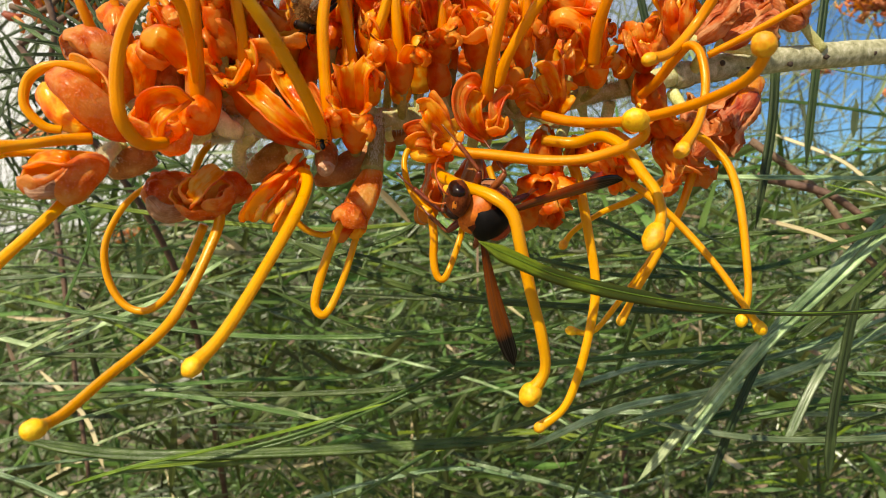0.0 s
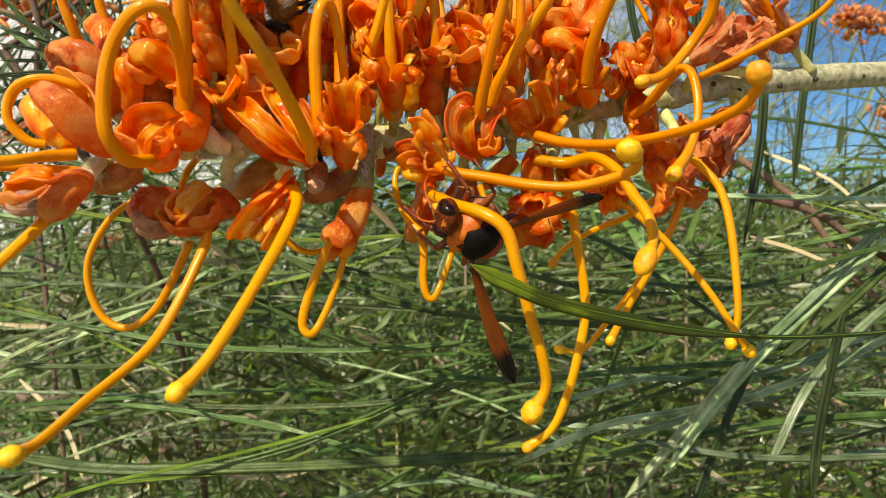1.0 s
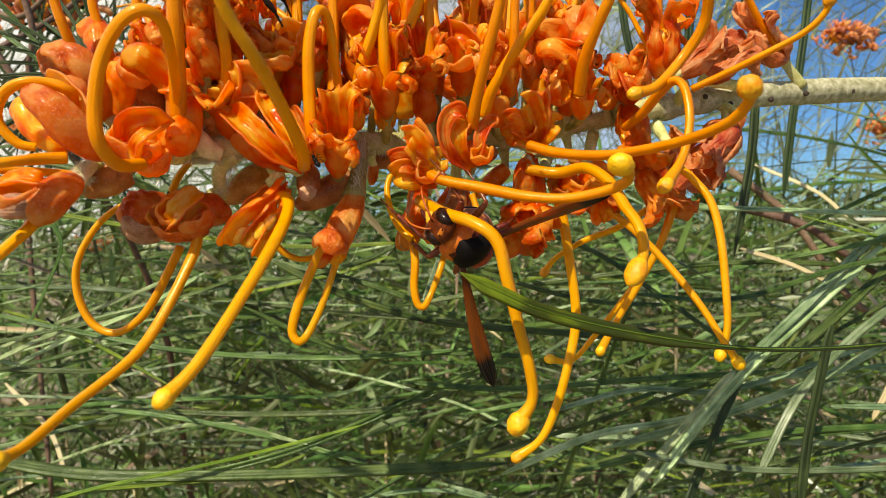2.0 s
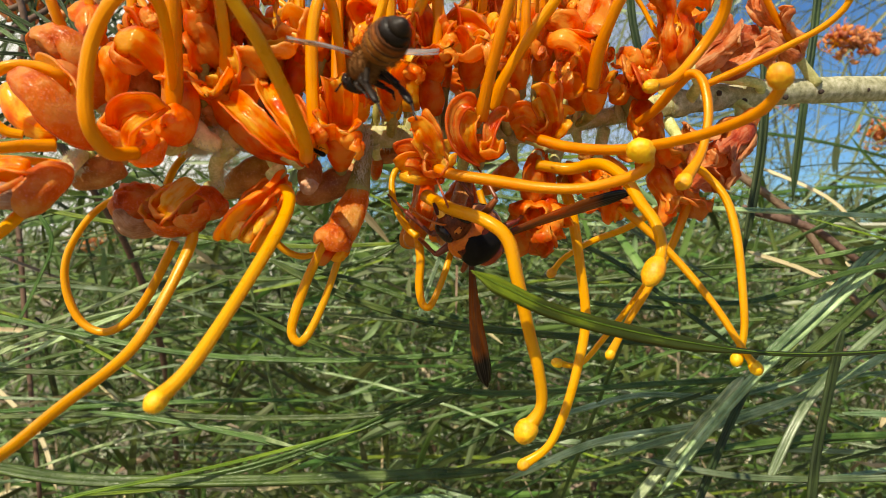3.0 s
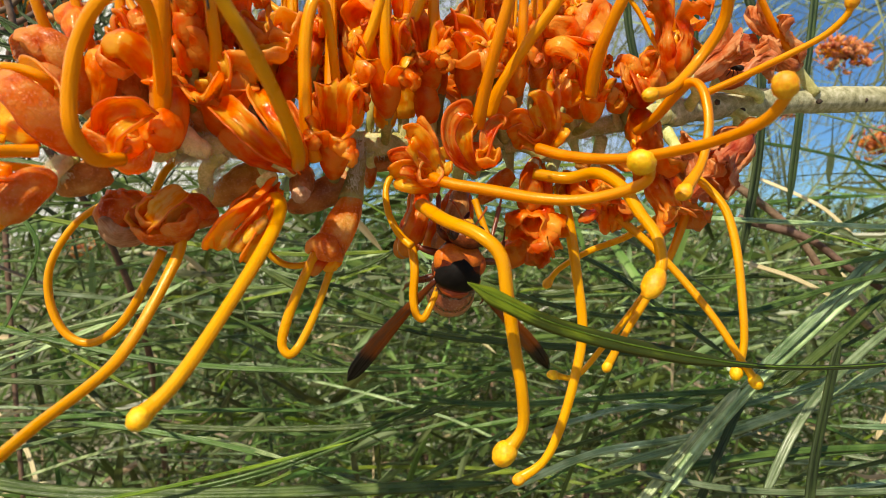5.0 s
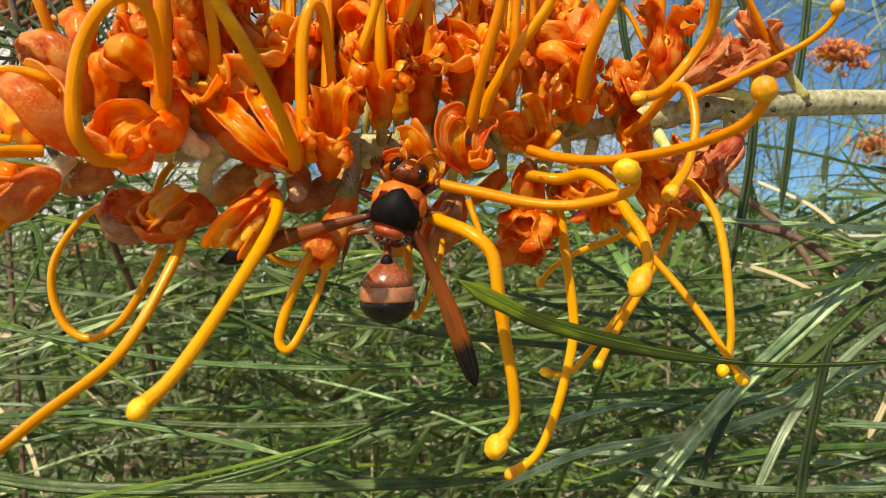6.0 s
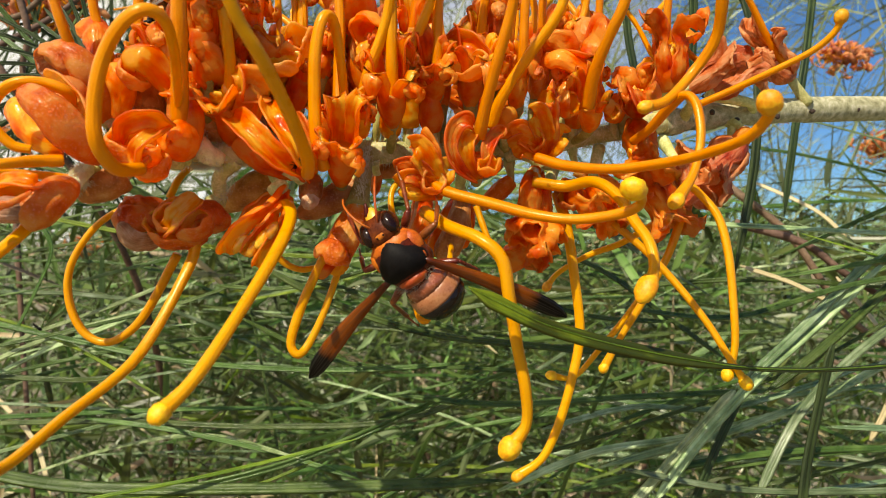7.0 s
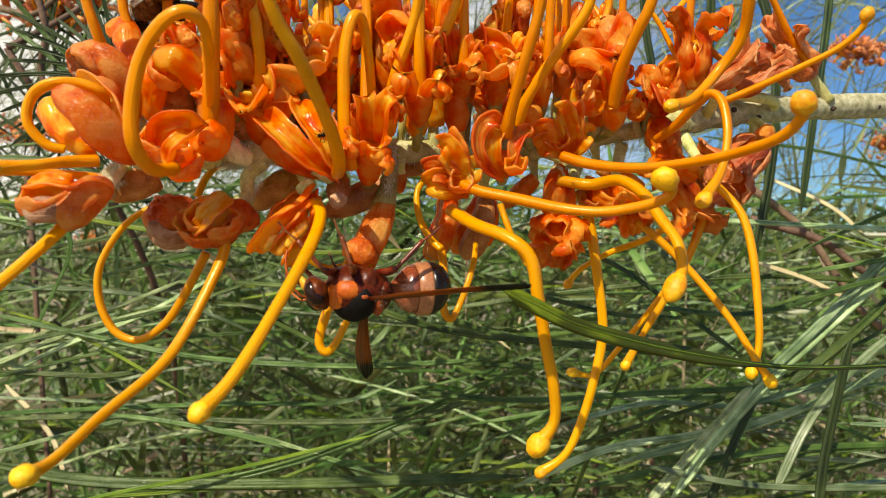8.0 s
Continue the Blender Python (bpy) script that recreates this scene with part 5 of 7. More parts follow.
f = floret((32.7, 121.0, 19.2), (32.1, 115.0, 21.6), (33.1, 112.0, 13.1), 25.3, 15, 100, "red", 4, 1.2, 0.9)
f = floret((39.2, 124.0, 21.9), (39.6, 119.0, 27.8), (38.8, 118.0, 38.8), 26.0, 45, 120, "red", 4, 1.6, 0.6)
style(f, [(39.6, 119.0, 33.7), (38.8, 118.0, 39.3), (39.0, 117.0, 45.7), (39.2, 115.0, 59.3)], 0.75, 1.3)
style(f, [(41.4, 120.0, 37.9), (43.3, 121.0, 35.2), (46.3, 121.0, 32.7), (48.0, 121.0, 31.7)], 0.7, 0)
f = floret((43.2, 125.0, 22.9), (41.8, 117.0, 27.3), (48.2, 116.0, 31.9), 26.7, 20, 90, "faded", 4, 1.3, 0.7)
style(f, [(38.3, 92.0, 42.8), (39.4, 96.0, 35.1), (39.6, 99.0, 30.5), (37.0, 101.0, 26.1), (32.5, 99.0, 21.6), (28.7, 97.0, 20.2)], 0.9, 1.25)
style(f, [(39.3, 121.0, 31.2), (37.1, 122.0, 35.5), (35.0, 122.0, 39.6), (33.0, 122.0, 42.6)], 0.6, 0)
f = floret((58.5, 129.0, 26.0), (48.2, 122.0, 27.4), (54.8, 121.0, 31.7), 27.3, 50, 80, "faded", 4, 1.2, 0.6)
style(f, [(44.1, 117.0, 24.9), (48.8, 114.0, 26.8), (54.0, 110.0, 29.1), (58.3, 107.0, 31.3), (60.5, 105.0, 33.6), (60.9, 104.0, 35.6)], 0.68, 1.2)
f = floret((70.8, 132.0, 28.0), (66.2, 130.0, 33.0), (57.1, 126.0, 37.7), 28.0, 30, 90, "faded", 4, 1.3, 0.6)
style(f, [(63.9, 127.0, 33.8), (60.2, 126.0, 38.8), (57.2, 125.0, 43.7), (54.6, 124.0, 48.5), (51.2, 122.0, 60.9)], 0.72, 1.3)
f = floret((54.4, 127.0, 23.8), (54.1, 124.0, 19.1), (46.5, 119.0, 12.4), 28.6, 10, 120, "faded", 4, 1.2, 0.7)

# upright buds on pale stalks between the upper florets
for root, base, tip, r, tone in (
    ((-8.0, 105.0, 15.1), (-7.7, 101.0, 17.2), (-7.6, 98.0, 20.6), 1.9, PETAL_IN), ((-1.1, 107.5, 15.4), (-1.7, 104.0, 18.4), (-2.0, 101.0, 23.1), 2.1, PETAL_OUT), ((10.3, 112.0, 16.5), (9.4, 107.0, 18.2), (10.4, 104.0, 21.7), 2.0, PETAL_OUT),
    ((-12.2, 102.5, 14.7), (-12.3, 99.0, 16.7), (-11.5, 96.0, 20.8), 1.9, PETAL_IN), ((4.4, 110.0, 16.0), (4.0, 106.0, 16.8), (5.3, 103.0, 19.7), 1.7, PETAL_OUT), ((21.9, 116.5, 18.5), (21.7, 113.0, 20.5), (21.9, 111.0, 25.0), 2.0, PETAL_OUT),
    ((-17.0, 100.5, 14.4), (-17.2, 98.0, 16.5), (-17.4, 96.0, 20.4), 1.8, PETAL_OUT), ((-5.2, 106.0, 15.2), (-5.1, 105.0, 18.8), (-5.4, 104.0, 24.3), 2.0, PETAL_IN), ((29.9, 119.5, 20.1), (29.2, 117.0, 22.2), (29.4, 115.0, 26.3), 2.0, PETAL_OUT), ((16.7, 114.5, 17.6), (16.5, 112.0, 20.1), (16.8, 110.0, 25.7), 2.0, PETAL_IN)):
    bud(root, base, tip, r, tone, 0.3, r * root[0])

# closed buds on the underside
bud((-39.9, 90.0, 10.9), (-41.3, 89.0, 9.5), (-47.0, 88.0, 6.6), 2.3, BUD, 0.3, 1)
bud((-24.7, 98.0, 13.1), (-25.9, 102.0, 10.7), (-32.9, 102.0, 6.0), 2.5, BUD, 0.4, 2)
bud((-11.8, 102.0, 13.2), (-12.4, 101.0, 9.3), (-20.8, 97.5, 4.9), 2.45, BUD, -0.6, 3)
f = bud((-18.6, 100.0, 13.1), (-18.6, 97.0, 9.9), (-18.5, 94.0, 5.8), 1.9, BUD, 0.15, 4)
part("bud_tip", pebble((-18.4, 94.0, 6.6), (1.25, 0.95, 1.2), None, 0.25, level=3), PALE_INSIDE, f, "pale downy bud tip")
bud((-10.6, 103.0, 13.3), (-10.2, 106.0, 11.5), (-10.7, 106.0, 8.4), 1.0, PETAL_DULL, 0.1, 5)
bud((7.1, 112.0, 15.4), (8.8, 110.0, 13.8), (4.5, 106.0, 11.5), 1.7, BUD, 0.2, 6)
bud((-33.1, 94.0, 14.0), (-32.2, 96.0, 14.8), (-31.0, 96.0, 18.4), 2.2, BUD, 0.3, 7)
bud((-37.0, 92.0, 12.4), (-39.4, 96.0, 15.2), (-42.6, 97.0, 22.2), 3.0, BUD, 0.3, 8)
bud((-5.6, 106.0, 14.6), (-7.1, 108.0, 12.6), (-12.2, 110.0, 12.4), 1.5, BUD, 0.2, 9)
bud((10.9, 113.0, 14.6), (11.2, 112.0, 11.2), (6.1, 112.0, 6.6), 1.7, PETAL_DULL, 0.4, 10)
bud((53.3, 127.0, 23.8), (55.2, 124.0, 21.2), (48.9, 120.0, 15.0), 1.9, PETAL_DULL, 0.4, 11)
bud((21.9, 117.0, 18.1), (23.1, 118.0, 13.8), (30.4, 116.0, 10.2), 1.6, PETAL_DULL, 0.4, 12)

# florets set back between the front ones
rng = random.Random(9)
line = spline(STEM, 200)
for k in range(22):
    p = line[26 + int(k * 4.8)]
    way = Vector((rng.uniform(-0.3, 0.3), rng.uniform(-0.40, 0.2), 1.0)).normalized()
    reach = 5.5 + (k * 2 % 5) * 2.6 + rng.uniform(-0.8, 0.8)
    f = blossom(p + Vector((0, 0, 1)), p + way * reach, p + way * (reach + rng.uniform(4.4, 6.4)), rng.uniform(1.9, 2.6), 70 + k, (rng.uniform(-0.6, 0.6), -0.9, rng.uniform(-0.3, 0.2)), rng.choice(("bright", "red", "bright", "dull_bright")), rng.uniform(0.7, 1.4), 0.75, rng.uniform(0.75, 1.1))
    if k % 2 == 0:
        a = p + way * (reach + 4.5)
        style(f, [a, a + way * 8 + Vector((rng.uniform(-1, 1), 0, 2)), a + way * 18 + Vector((rng.uniform(-4, 4), 0, 6)), a + way * 24 + Vector((rng.uniform(-6, 6), 0, 8))], 0.7, 1.3)

# florets on the far side of the stem
rng = random.Random(5)
line = spline(STEM, 120)
for k in range(17):
    p = line[14 + k * 4]
    up = rng.uniform(0.25, 1.0)
    way = Vector((rng.uniform(-0.5, 0.5), rng.uniform(0.3, 1.0), up)).normalized()
    f = floret(p, p + way * rng.uniform(6, 9), p + way * rng.uniform(15, 18), 40 + k, rng.uniform(0, 90), rng.uniform(150, 220), rng.choice(("bright", "dull", "red")), 4, 1.0, 0.9)
    a = p + way * 13
    style(f, [a, a + way * 7 + Vector((rng.uniform(-1, 1), 0, 2)), a + way * 15 + Vector((rng.uniform(-4, 4), 0, 7)), a + way * 20 + Vector((rng.uniform(-6, 6), 0, 12))], 0.75, 1.3)

# woolly hairs on the stem and the stalks
hv, hf = [], []
rng = np.random.default_rng(3)
line = spline(STEM, 300)
knots = spline([(-33.1, 91.0, 15.3), (-32.6, 91.5, 14.1), (-32.0, 92.0, 12.9), (-30.4, 93.5, 12.2)], 20) + spline([(-44.7, 85.0, 9.4), (-45.0, 84.0, 8.6), (-45.2, 82.5, 7.3), (-45.5, 82.0, 6.5)], 20) + spline([(-29.1, 95.0, 12.3), (-30.2, 96.0, 10.0), (-31.9, 97.5, 7.4)], 12) + spline([(-11.9, 101.0, 13.7), (-11.9, 100.5, 10.9), (-12.1, 99.5, 7.9)], 12) + spline([(-11.1, 100.6, 14.0), (-11.2, 99.6, 11.8), (-11.6, 98.4, 8.8), (-11.8, 97.4, 7.0)], 26)
for k in range(21000):
    p = line[int(rng.integers(10, 250))] if k < 12000 else knots[k % len(knots)]
    a = rng.uniform(0, math.tau)
    side = Vector((rng.normal(0, 0.3), math.cos(a), math.sin(a))).normalized()
    q = p + side * 1.6
    long = 1.0 if k < 12000 else 0.6
    q = q if k < 12000 else p + side * rng.uniform(0.8, 1.5)
    end = q + (side * rng.uniform(0.3, 1.0) + Vector(rng.normal(0, 0.35, 3))) * long
    n = len(hv)
    hv += [q + Vector((0.04, 0, 0)), q - Vector((0.04, 0, 0)), end]
    hf.append((n, n + 1, n + 2))
me = bpy.data.meshes.new("stem_hair")
me.from_pydata([(v - origin_of[head.name]) * MM for v in hv], [], hf)
me.materials.append(HAIR)
hair = new("stem_hair", me)
hair.parent = head
tagged(hair, "short pale woolly hairs", kind="stuff")


# ---- the shrub behind: long narrow leaves, twigs, and a mass of finer foliage ----
ground_me = bpy.data.meshes.new("ground")
gb = bmesh.new()
bmesh.ops.create_grid(gb, x_segments=60, y_segments=60, size=1.0)
for v in gb.verts:
    v.co *= 1 + 40 * max(abs(v.co.x), abs(v.co.y)) ** 4
    v.co.x, v.co.y = v.co.x * 12, v.co.y * 12
    v.co.z = 0.05 * noise.noise(v.co * 0.8)
gb.to_mesh(ground_me)
gb.free()
ground_me.materials.append(EARTH)
tagged(new("ground", ground_me), "bare brown earth under the shrub", "ground", kind="structure")

shrub = thing("shrub", (0, 420, -1400), "green shrub with long narrow arching leaves and brown twigs", "shrub")


def blade(points, width, material=None, count=26, face=(0.0, -0.75, 0.66), label="", owner=None, foot=0.0):
    """A long narrow leaf: rolled margins, a sunken midrib and a pointed tip, with an underside."""
    w = width / 2

    def outline(u):
        k = w * min(1.0, (1 - u) * 9 + 0.06) * min(1.0, max(0.0, u - foot) * 7 + 0.35)
        return [(-k, -0.18 * k), (-0.72 * k, 0.10 * k), (-0.2 * k, 0.06 * k), (0, -0.16 * k), (0.2 * k, 0.06 * k), (0.72 * k, 0.10 * k), (k, -0.18 * k), (0.6 * k, -0.2 * k), (0, -0.42 * k), (-0.6 * k, -0.2 * k)]

    return part("leaf", sweep(spline(points, count), outline, face=Vector(face)), material or LEAF, owner or shrub, label, points[0])


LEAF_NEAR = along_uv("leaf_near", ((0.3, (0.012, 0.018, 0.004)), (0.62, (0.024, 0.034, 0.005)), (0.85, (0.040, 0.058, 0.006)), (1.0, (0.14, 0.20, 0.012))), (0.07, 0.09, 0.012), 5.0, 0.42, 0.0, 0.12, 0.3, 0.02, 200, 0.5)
near = thing("leaf_spray", (95.0, 125.0, -20.6), "long dark green leaf with a paler tip reaching under the flowers", "leaf")
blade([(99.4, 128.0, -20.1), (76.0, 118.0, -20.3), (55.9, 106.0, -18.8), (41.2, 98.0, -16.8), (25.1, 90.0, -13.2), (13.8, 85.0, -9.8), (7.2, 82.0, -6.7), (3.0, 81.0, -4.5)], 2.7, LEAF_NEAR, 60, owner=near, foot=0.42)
rib = [Vector(q) for q in ((99.4, 128.0, -20.1), (76.0, 118.0, -20.3), (55.9, 106.0, -18.8), (41.2, 98.0, -16.8), (25.1, 90.0, -13.2), (13.8, 85.0, -9.8), (7.2, 82.0, -6.7), (3.0, 81.0, -4.5))]
part("midrib", tube([q + Vector((0, -0.12, 0.05)) for q in rib], lambda u: 0.16 * (1 - 0.75 * u), 60, 7), LEAF_LIME, near, "paler raised midrib")
part("leaf_stalk", tube([(111.3, 132.0, -20.0), (105.3, 130.0, -20.0), (98.9, 128.0, -20.1)], 0.7, 10, 8), WOOL, near, "short pale leaf stalk")
# leaves that stand out singly: across, upright and slanting
blade([(127.7, 168.0, 2.9), (92.4, 160.0, 4.4), (58.8, 152.0, 5.7), (33.9, 148.0, 6.0)], 1.7, LEAF_SHEEN)
blade([(133.0, 175.0, -4.2), (98.0, 165.0, -8.8), (67.7, 158.0, -15.6), (38.1, 150.0, -12.9)], 1.5)
blade([(72.8, 170.0, 70.7), (76.1, 168.0, 55.9), (77.0, 166.0, 40.1), (75.5, 165.0, 19.3), (70.2, 164.0, -6.7)], 3.0, LEAF_SHADED, face=(0.35, -0.92, -0.12))
blade([(98.7, 180.0, 74.8), (95.4, 178.0, 53.3), (91.4, 176.0, 32.3), (87.2, 174.0, 8.1)], 2.9, LEAF_SHADED, face=(0.35, -0.92, -0.12))
blade([(63.4, 172.0, 71.5), (63.4, 172.0, 57.2), (62.5, 172.0, 41.5)], 2.9, LEAF_SHADED, face=(0.35, -0.92, -0.12))
blade([(42.6, 160.0, 63.9), (43.6, 160.0, 50.6), (45.3, 160.0, 41.3)], 2.3, LEAF_SHADED, face=(0.35, -0.92, -0.12))
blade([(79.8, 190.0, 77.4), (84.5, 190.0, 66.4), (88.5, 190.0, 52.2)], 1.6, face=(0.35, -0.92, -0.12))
blade([(68.5, 160.0, -33.1), (61.1, 158.0, -39.9), (50.3, 155.0, -50.0), (36.8, 150.0, -62.1)], 2.5, LEAF_SHEEN, face=(-0.33, -0.72, 0.61))
blade([(72.7, 164.0, -33.9), (65.2, 160.0, -45.0), (57.7, 156.0, -58.1), (52.5, 152.0, -66.7)], 2.8, LEAF_SHADED, face=(0.35, -0.92, -0.12))
blade([(90.6, 158.0, -22.2), (88.0, 158.0, -34.0), (84.2, 157.0, -49.4), (81.7, 156.0, -65.9)], 3.3, LEAF_SHADED, face=(0.35, -0.92, -0.12))
blade([(124.9, 180.0, 6.1), (106.5, 172.0, -4.1), (87.1, 165.0, -19.0), (68.5, 160.0, -33.1)], 2.5, LEAF_GLINT, face=(-0.33, -0.72, 0.61))
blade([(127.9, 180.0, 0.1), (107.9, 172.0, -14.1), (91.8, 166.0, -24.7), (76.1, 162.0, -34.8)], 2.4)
blade([(135.0, 190.0, -25.1), (104.0, 180.0, -37.2), (72.8, 170.0, -45.0), (35.3, 160.0, -51.7)], 2.3, LEAF_SHEEN, face=(-0.33, -0.72, 0.61))
blade([(-40.3, 150.0, -3.6), (-22.9, 150.0, -12.3), (-3.0, 152.0, -18.8), (21.4, 155.0, -22.0), (61.9, 160.0, -26.4)], 1.9)
blade([(-45.7, 160.0, -3.9), (-18.9, 158.0, -10.4), (10.0, 158.0, -20.8), (42.0, 160.0, -23.8)], 1.6)
blade([(-119.1, 170.0, -16.8), (-92.6, 168.0, -22.2), (-62.2, 165.0, -27.3), (-24.9, 163.0, -28.9), (10.4, 165.0, -27.3)], 1.6)
blade([(-109.4, 160.0, -29.7), (-86.8, 165.0, -31.6), (-73.9, 170.0, -30.2)], 1.6)
blade([(-126.1, 180.0, -46.2), (-85.3, 176.0, -44.4), (-46.2, 172.0, -44.8), (-11.9, 170.0, -42.9), (10.8, 172.0, -35.5)], 1.7)
blade([(-105.1, 150.0, -48.4), (-82.5, 152.0, -52.9), (-52.3, 156.0, -54.9), (-19.1, 160.0, -55.6), (15.9, 165.0, -56.0)], 3.0)
blade([(-94.9, 158.0, -60.2), (-64.3, 160.0, -57.0), (-41.1, 163.0, -52.6), (-20.1, 168.0, -45.9), (5.2, 174.0, -36.0), (26.0, 178.0, -29.4)], 1.9, face=(0.2, -0.95, -0.1))
blade([(-82.7, 150.0, -55.9), (-61.9, 154.0, -55.9), (-45.1, 158.0, -55.2), (-30.3, 163.0, -50.6)], 0.9, LEAF_LIME)
blade([(-90.5, 172.0, -42.7), (-68.3, 170.0, -45.0), (-42.9, 170.0, -50.6), (-20.1, 168.0, -57.0)], 1.5)
blade([(-140.1, 200.0, -41.3), (-115.7, 198.0, -29.4), (-90.1, 196.0, -19.4), (-68.3, 194.0, -7.9)], 2.0, LEAF_SHEEN)
blade([(-143.6, 205.0, -33.9), (-121.4, 202.0, -25.0), (-96.0, 198.0, -16.3), (-78.7, 196.0, -9.6)], 1.7, LEAF_SHEEN)
blade([(-49.8, 165.0, -16.3), (-25.7, 168.0, -27.7), (2.3, 172.0, -29.8), (31.9, 178.0, -32.4)], 1.3)
blade([(-11.5, 165.0, -35.5), (16.2, 168.0, -38.2), (52.2, 172.0, -37.0), (92.0, 180.0, -37.2)], 1.7)
blade([(-3.0, 150.0, -3.6), (14.6, 152.0, -10.0), (34.2, 155.0, -15.3), (55.2, 160.0, -17.1)], 1.4)
blade([(12.3, 155.0, 4.0), (34.7, 157.0, -3.8), (52.6, 160.0, -15.8), (68.0, 162.0, -26.8)], 1.6)
blade([(28.3, 158.0, -56.3), (53.2, 162.0, -52.3), (83.1, 168.0, -50.1), (124.3, 175.0, -50.7)], 1.9)
blade([(39.3, 150.0, -48.4), (66.8, 156.0, -54.9), (95.1, 160.0, -57.0), (125.4, 165.0, -57.4)], 1.7, LEAF_GLINT, face=(-0.33, -0.72, 0.61))
blade([(-102.1, 170.0, 8.6), (-97.9, 170.0, 0.1), (-102.1, 170.0, -11.1), (-107.8, 170.0, -22.4)], 1.2)
blade([(-111.5, 165.0, 54.9), (-99.1, 165.0, 45.3), (-89.6, 165.0, 34.4), (-85.4, 165.0, 22.0)], 1.4)
blade([(-108.1, 160.0, 61.2), (-96.0, 162.0, 47.2), (-87.7, 164.0, 41.0)], 1.3)
blade([(-81.3, 165.0, 65.9), (-92.6, 168.0, 53.1), (-97.9, 170.0, 39.6)], 1.2)
blade([(-17.9, 150.0, 52.4), (-22.9, 150.0, 54.3), (-30.4, 150.0, 57.4), (-37.8, 150.0, 61.1)], 1.6)
blade([(-53.6, 160.0, -8.5), (-37.2, 158.0, -9.0), (-18.6, 156.0, -5.0), (-8.2, 155.0, 0.1)], 1.3)
blade([(110.8, 172.0, -4.1), (90.4, 166.0, -19.1), (72.5, 160.0, -31.7), (57.4, 155.0, -44.9), (45.6, 150.0, -57.1)], 2.6, LEAF_SHEEN, face=(-0.33, -0.72, 0.61))
blade([(120.5, 178.0, -17.6), (102.2, 172.0, -28.4), (86.2, 166.0, -41.2), (72.5, 160.0, -60.9)], 2.4, LEAF_GLINT, face=(-0.33, -0.72, 0.61))
blade([(13.1, 165.0, -58.7), (37.1, 168.0, -50.1), (63.7, 172.0, -47.0), (108.1, 182.0, -39.1)], 2.0, LEAF_SHEEN, face=(-0.33, -0.72, 0.61))
blade([(25.1, 172.0, -45.5), (48.8, 175.0, -40.5), (76.2, 178.0, -41.2), (119.8, 186.0, -30.7)], 1.7, LEAF_GLINT, face=(-0.33, -0.72, 0.61))
blade([(-124.7, 178.0, -32.4), (-102.8, 176.0, -23.2), (-81.4, 174.0, -17.2), (-64.8, 172.0, -14.1)], 1.8, LEAF_SHEEN)
blade([(-88.8, 140.0, -55.7), (-76.8, 146.0, -53.8), (-57.6, 153.0, -51.9), (-40.4, 160.0, -49.7), (-19.8, 166.0, -46.0)], 1.0, LEAF_LIME)
for pts in ([(81.4, 190.0, 7.3), (97.6, 185.0, 1.7), (106.6, 182.0, -5.9), (117.1, 180.0, -13.3)], [(84.0, 200.0, 18.4), (99.7, 195.0, 3.4), (112.9, 190.0, -18.8), (129.0, 186.0, -30.7)], [(-164.9, 260.0, 30.4), (-159.6, 255.0, 4.4), (-154.4, 250.0, -33.0), (-147.2, 245.0, -93.3)]):
    part("twig", tube(pts, lambda u: 1.2 - 0.4 * u, 20, 8), TWIG, shrub, "brown woody twig")
for pts in ([(77.7, 178.0, -4.3), (91.0, 178.0, -8.7), (101.7, 176.0, -14.5)], [(104.0, 180.0, -7.3), (111.7, 178.0, -17.6), (119.2, 176.0, -29.1)], [(99.7, 220.0, 22.1), (114.3, 210.0, 12.4), (121.8, 205.0, 3.6)], [(-160.1, 240.0, -49.6), (-141.8, 236.0, -66.4), (-133.6, 232.0, -84.5)], [(119.2, 190.0, -53.5), (123.9, 190.0, -44.0), (127.1, 190.0, -33.0)]):
    blade(pts, 1.7, STRAW)

spray = thing("leafy_twig", (-130, 430, -420), "thin brown twigs with fine dark green needle leaves", "twig")
part("twig", tube([(-130, 430, -420), (-125, 330, -160), (-105, 240, -20), (-123.4, 185.0, 53.9)], lambda u: 1.7 - 0.8 * u, 24, 9), TWIG, spray, "brown woody twig")
for pts in ([(-123.4, 185.0, 53.9), (-116.1, 188.0, 59.4), (-106.3, 190.0, 66.4), (-96.8, 190.0, 74.3)], [(-112.6, 180.0, 68.9), (-110.9, 182.0, 57.5), (-114.2, 185.0, 47.7), (-110.2, 186.0, 37.2)], [(-128.4, 190.0, 66.4), (-118.9, 190.0, 64.8), (-109.4, 190.0, 72.7)]):
    part("twig", tube(pts, lambda u: 1.0 - 0.3 * u, 16, 8), TWIG, spray, "brown woody twig")
for k in range(16):
    a = math.radians(95 + k * 8.5)
    c = Vector((-75.8, 150.0, 36.2))
    e = c + Vector((math.cos(a) * 30, (k % 5) * 3 - 4, math.sin(a) * 22))
    blade([c, c.lerp(e, 0.5) + Vector((0, 0, 1.5)), e], 0.9, LEAF_SHADED, 12, (0.5, -0.8, -0.3), owner=spray)

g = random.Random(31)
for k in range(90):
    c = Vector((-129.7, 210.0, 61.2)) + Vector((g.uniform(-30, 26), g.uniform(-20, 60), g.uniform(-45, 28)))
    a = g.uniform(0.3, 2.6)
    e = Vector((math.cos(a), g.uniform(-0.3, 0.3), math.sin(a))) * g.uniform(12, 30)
    blade([c - e, c + Vector((0, 0, g.uniform(-2, 2))), c + e], g.uniform(0.7, 1.3), LEAF_SHADED, 10, (g.uniform(-0.3, 0.6), -0.85, g.uniform(-0.4, 0.3)), owner=spray)

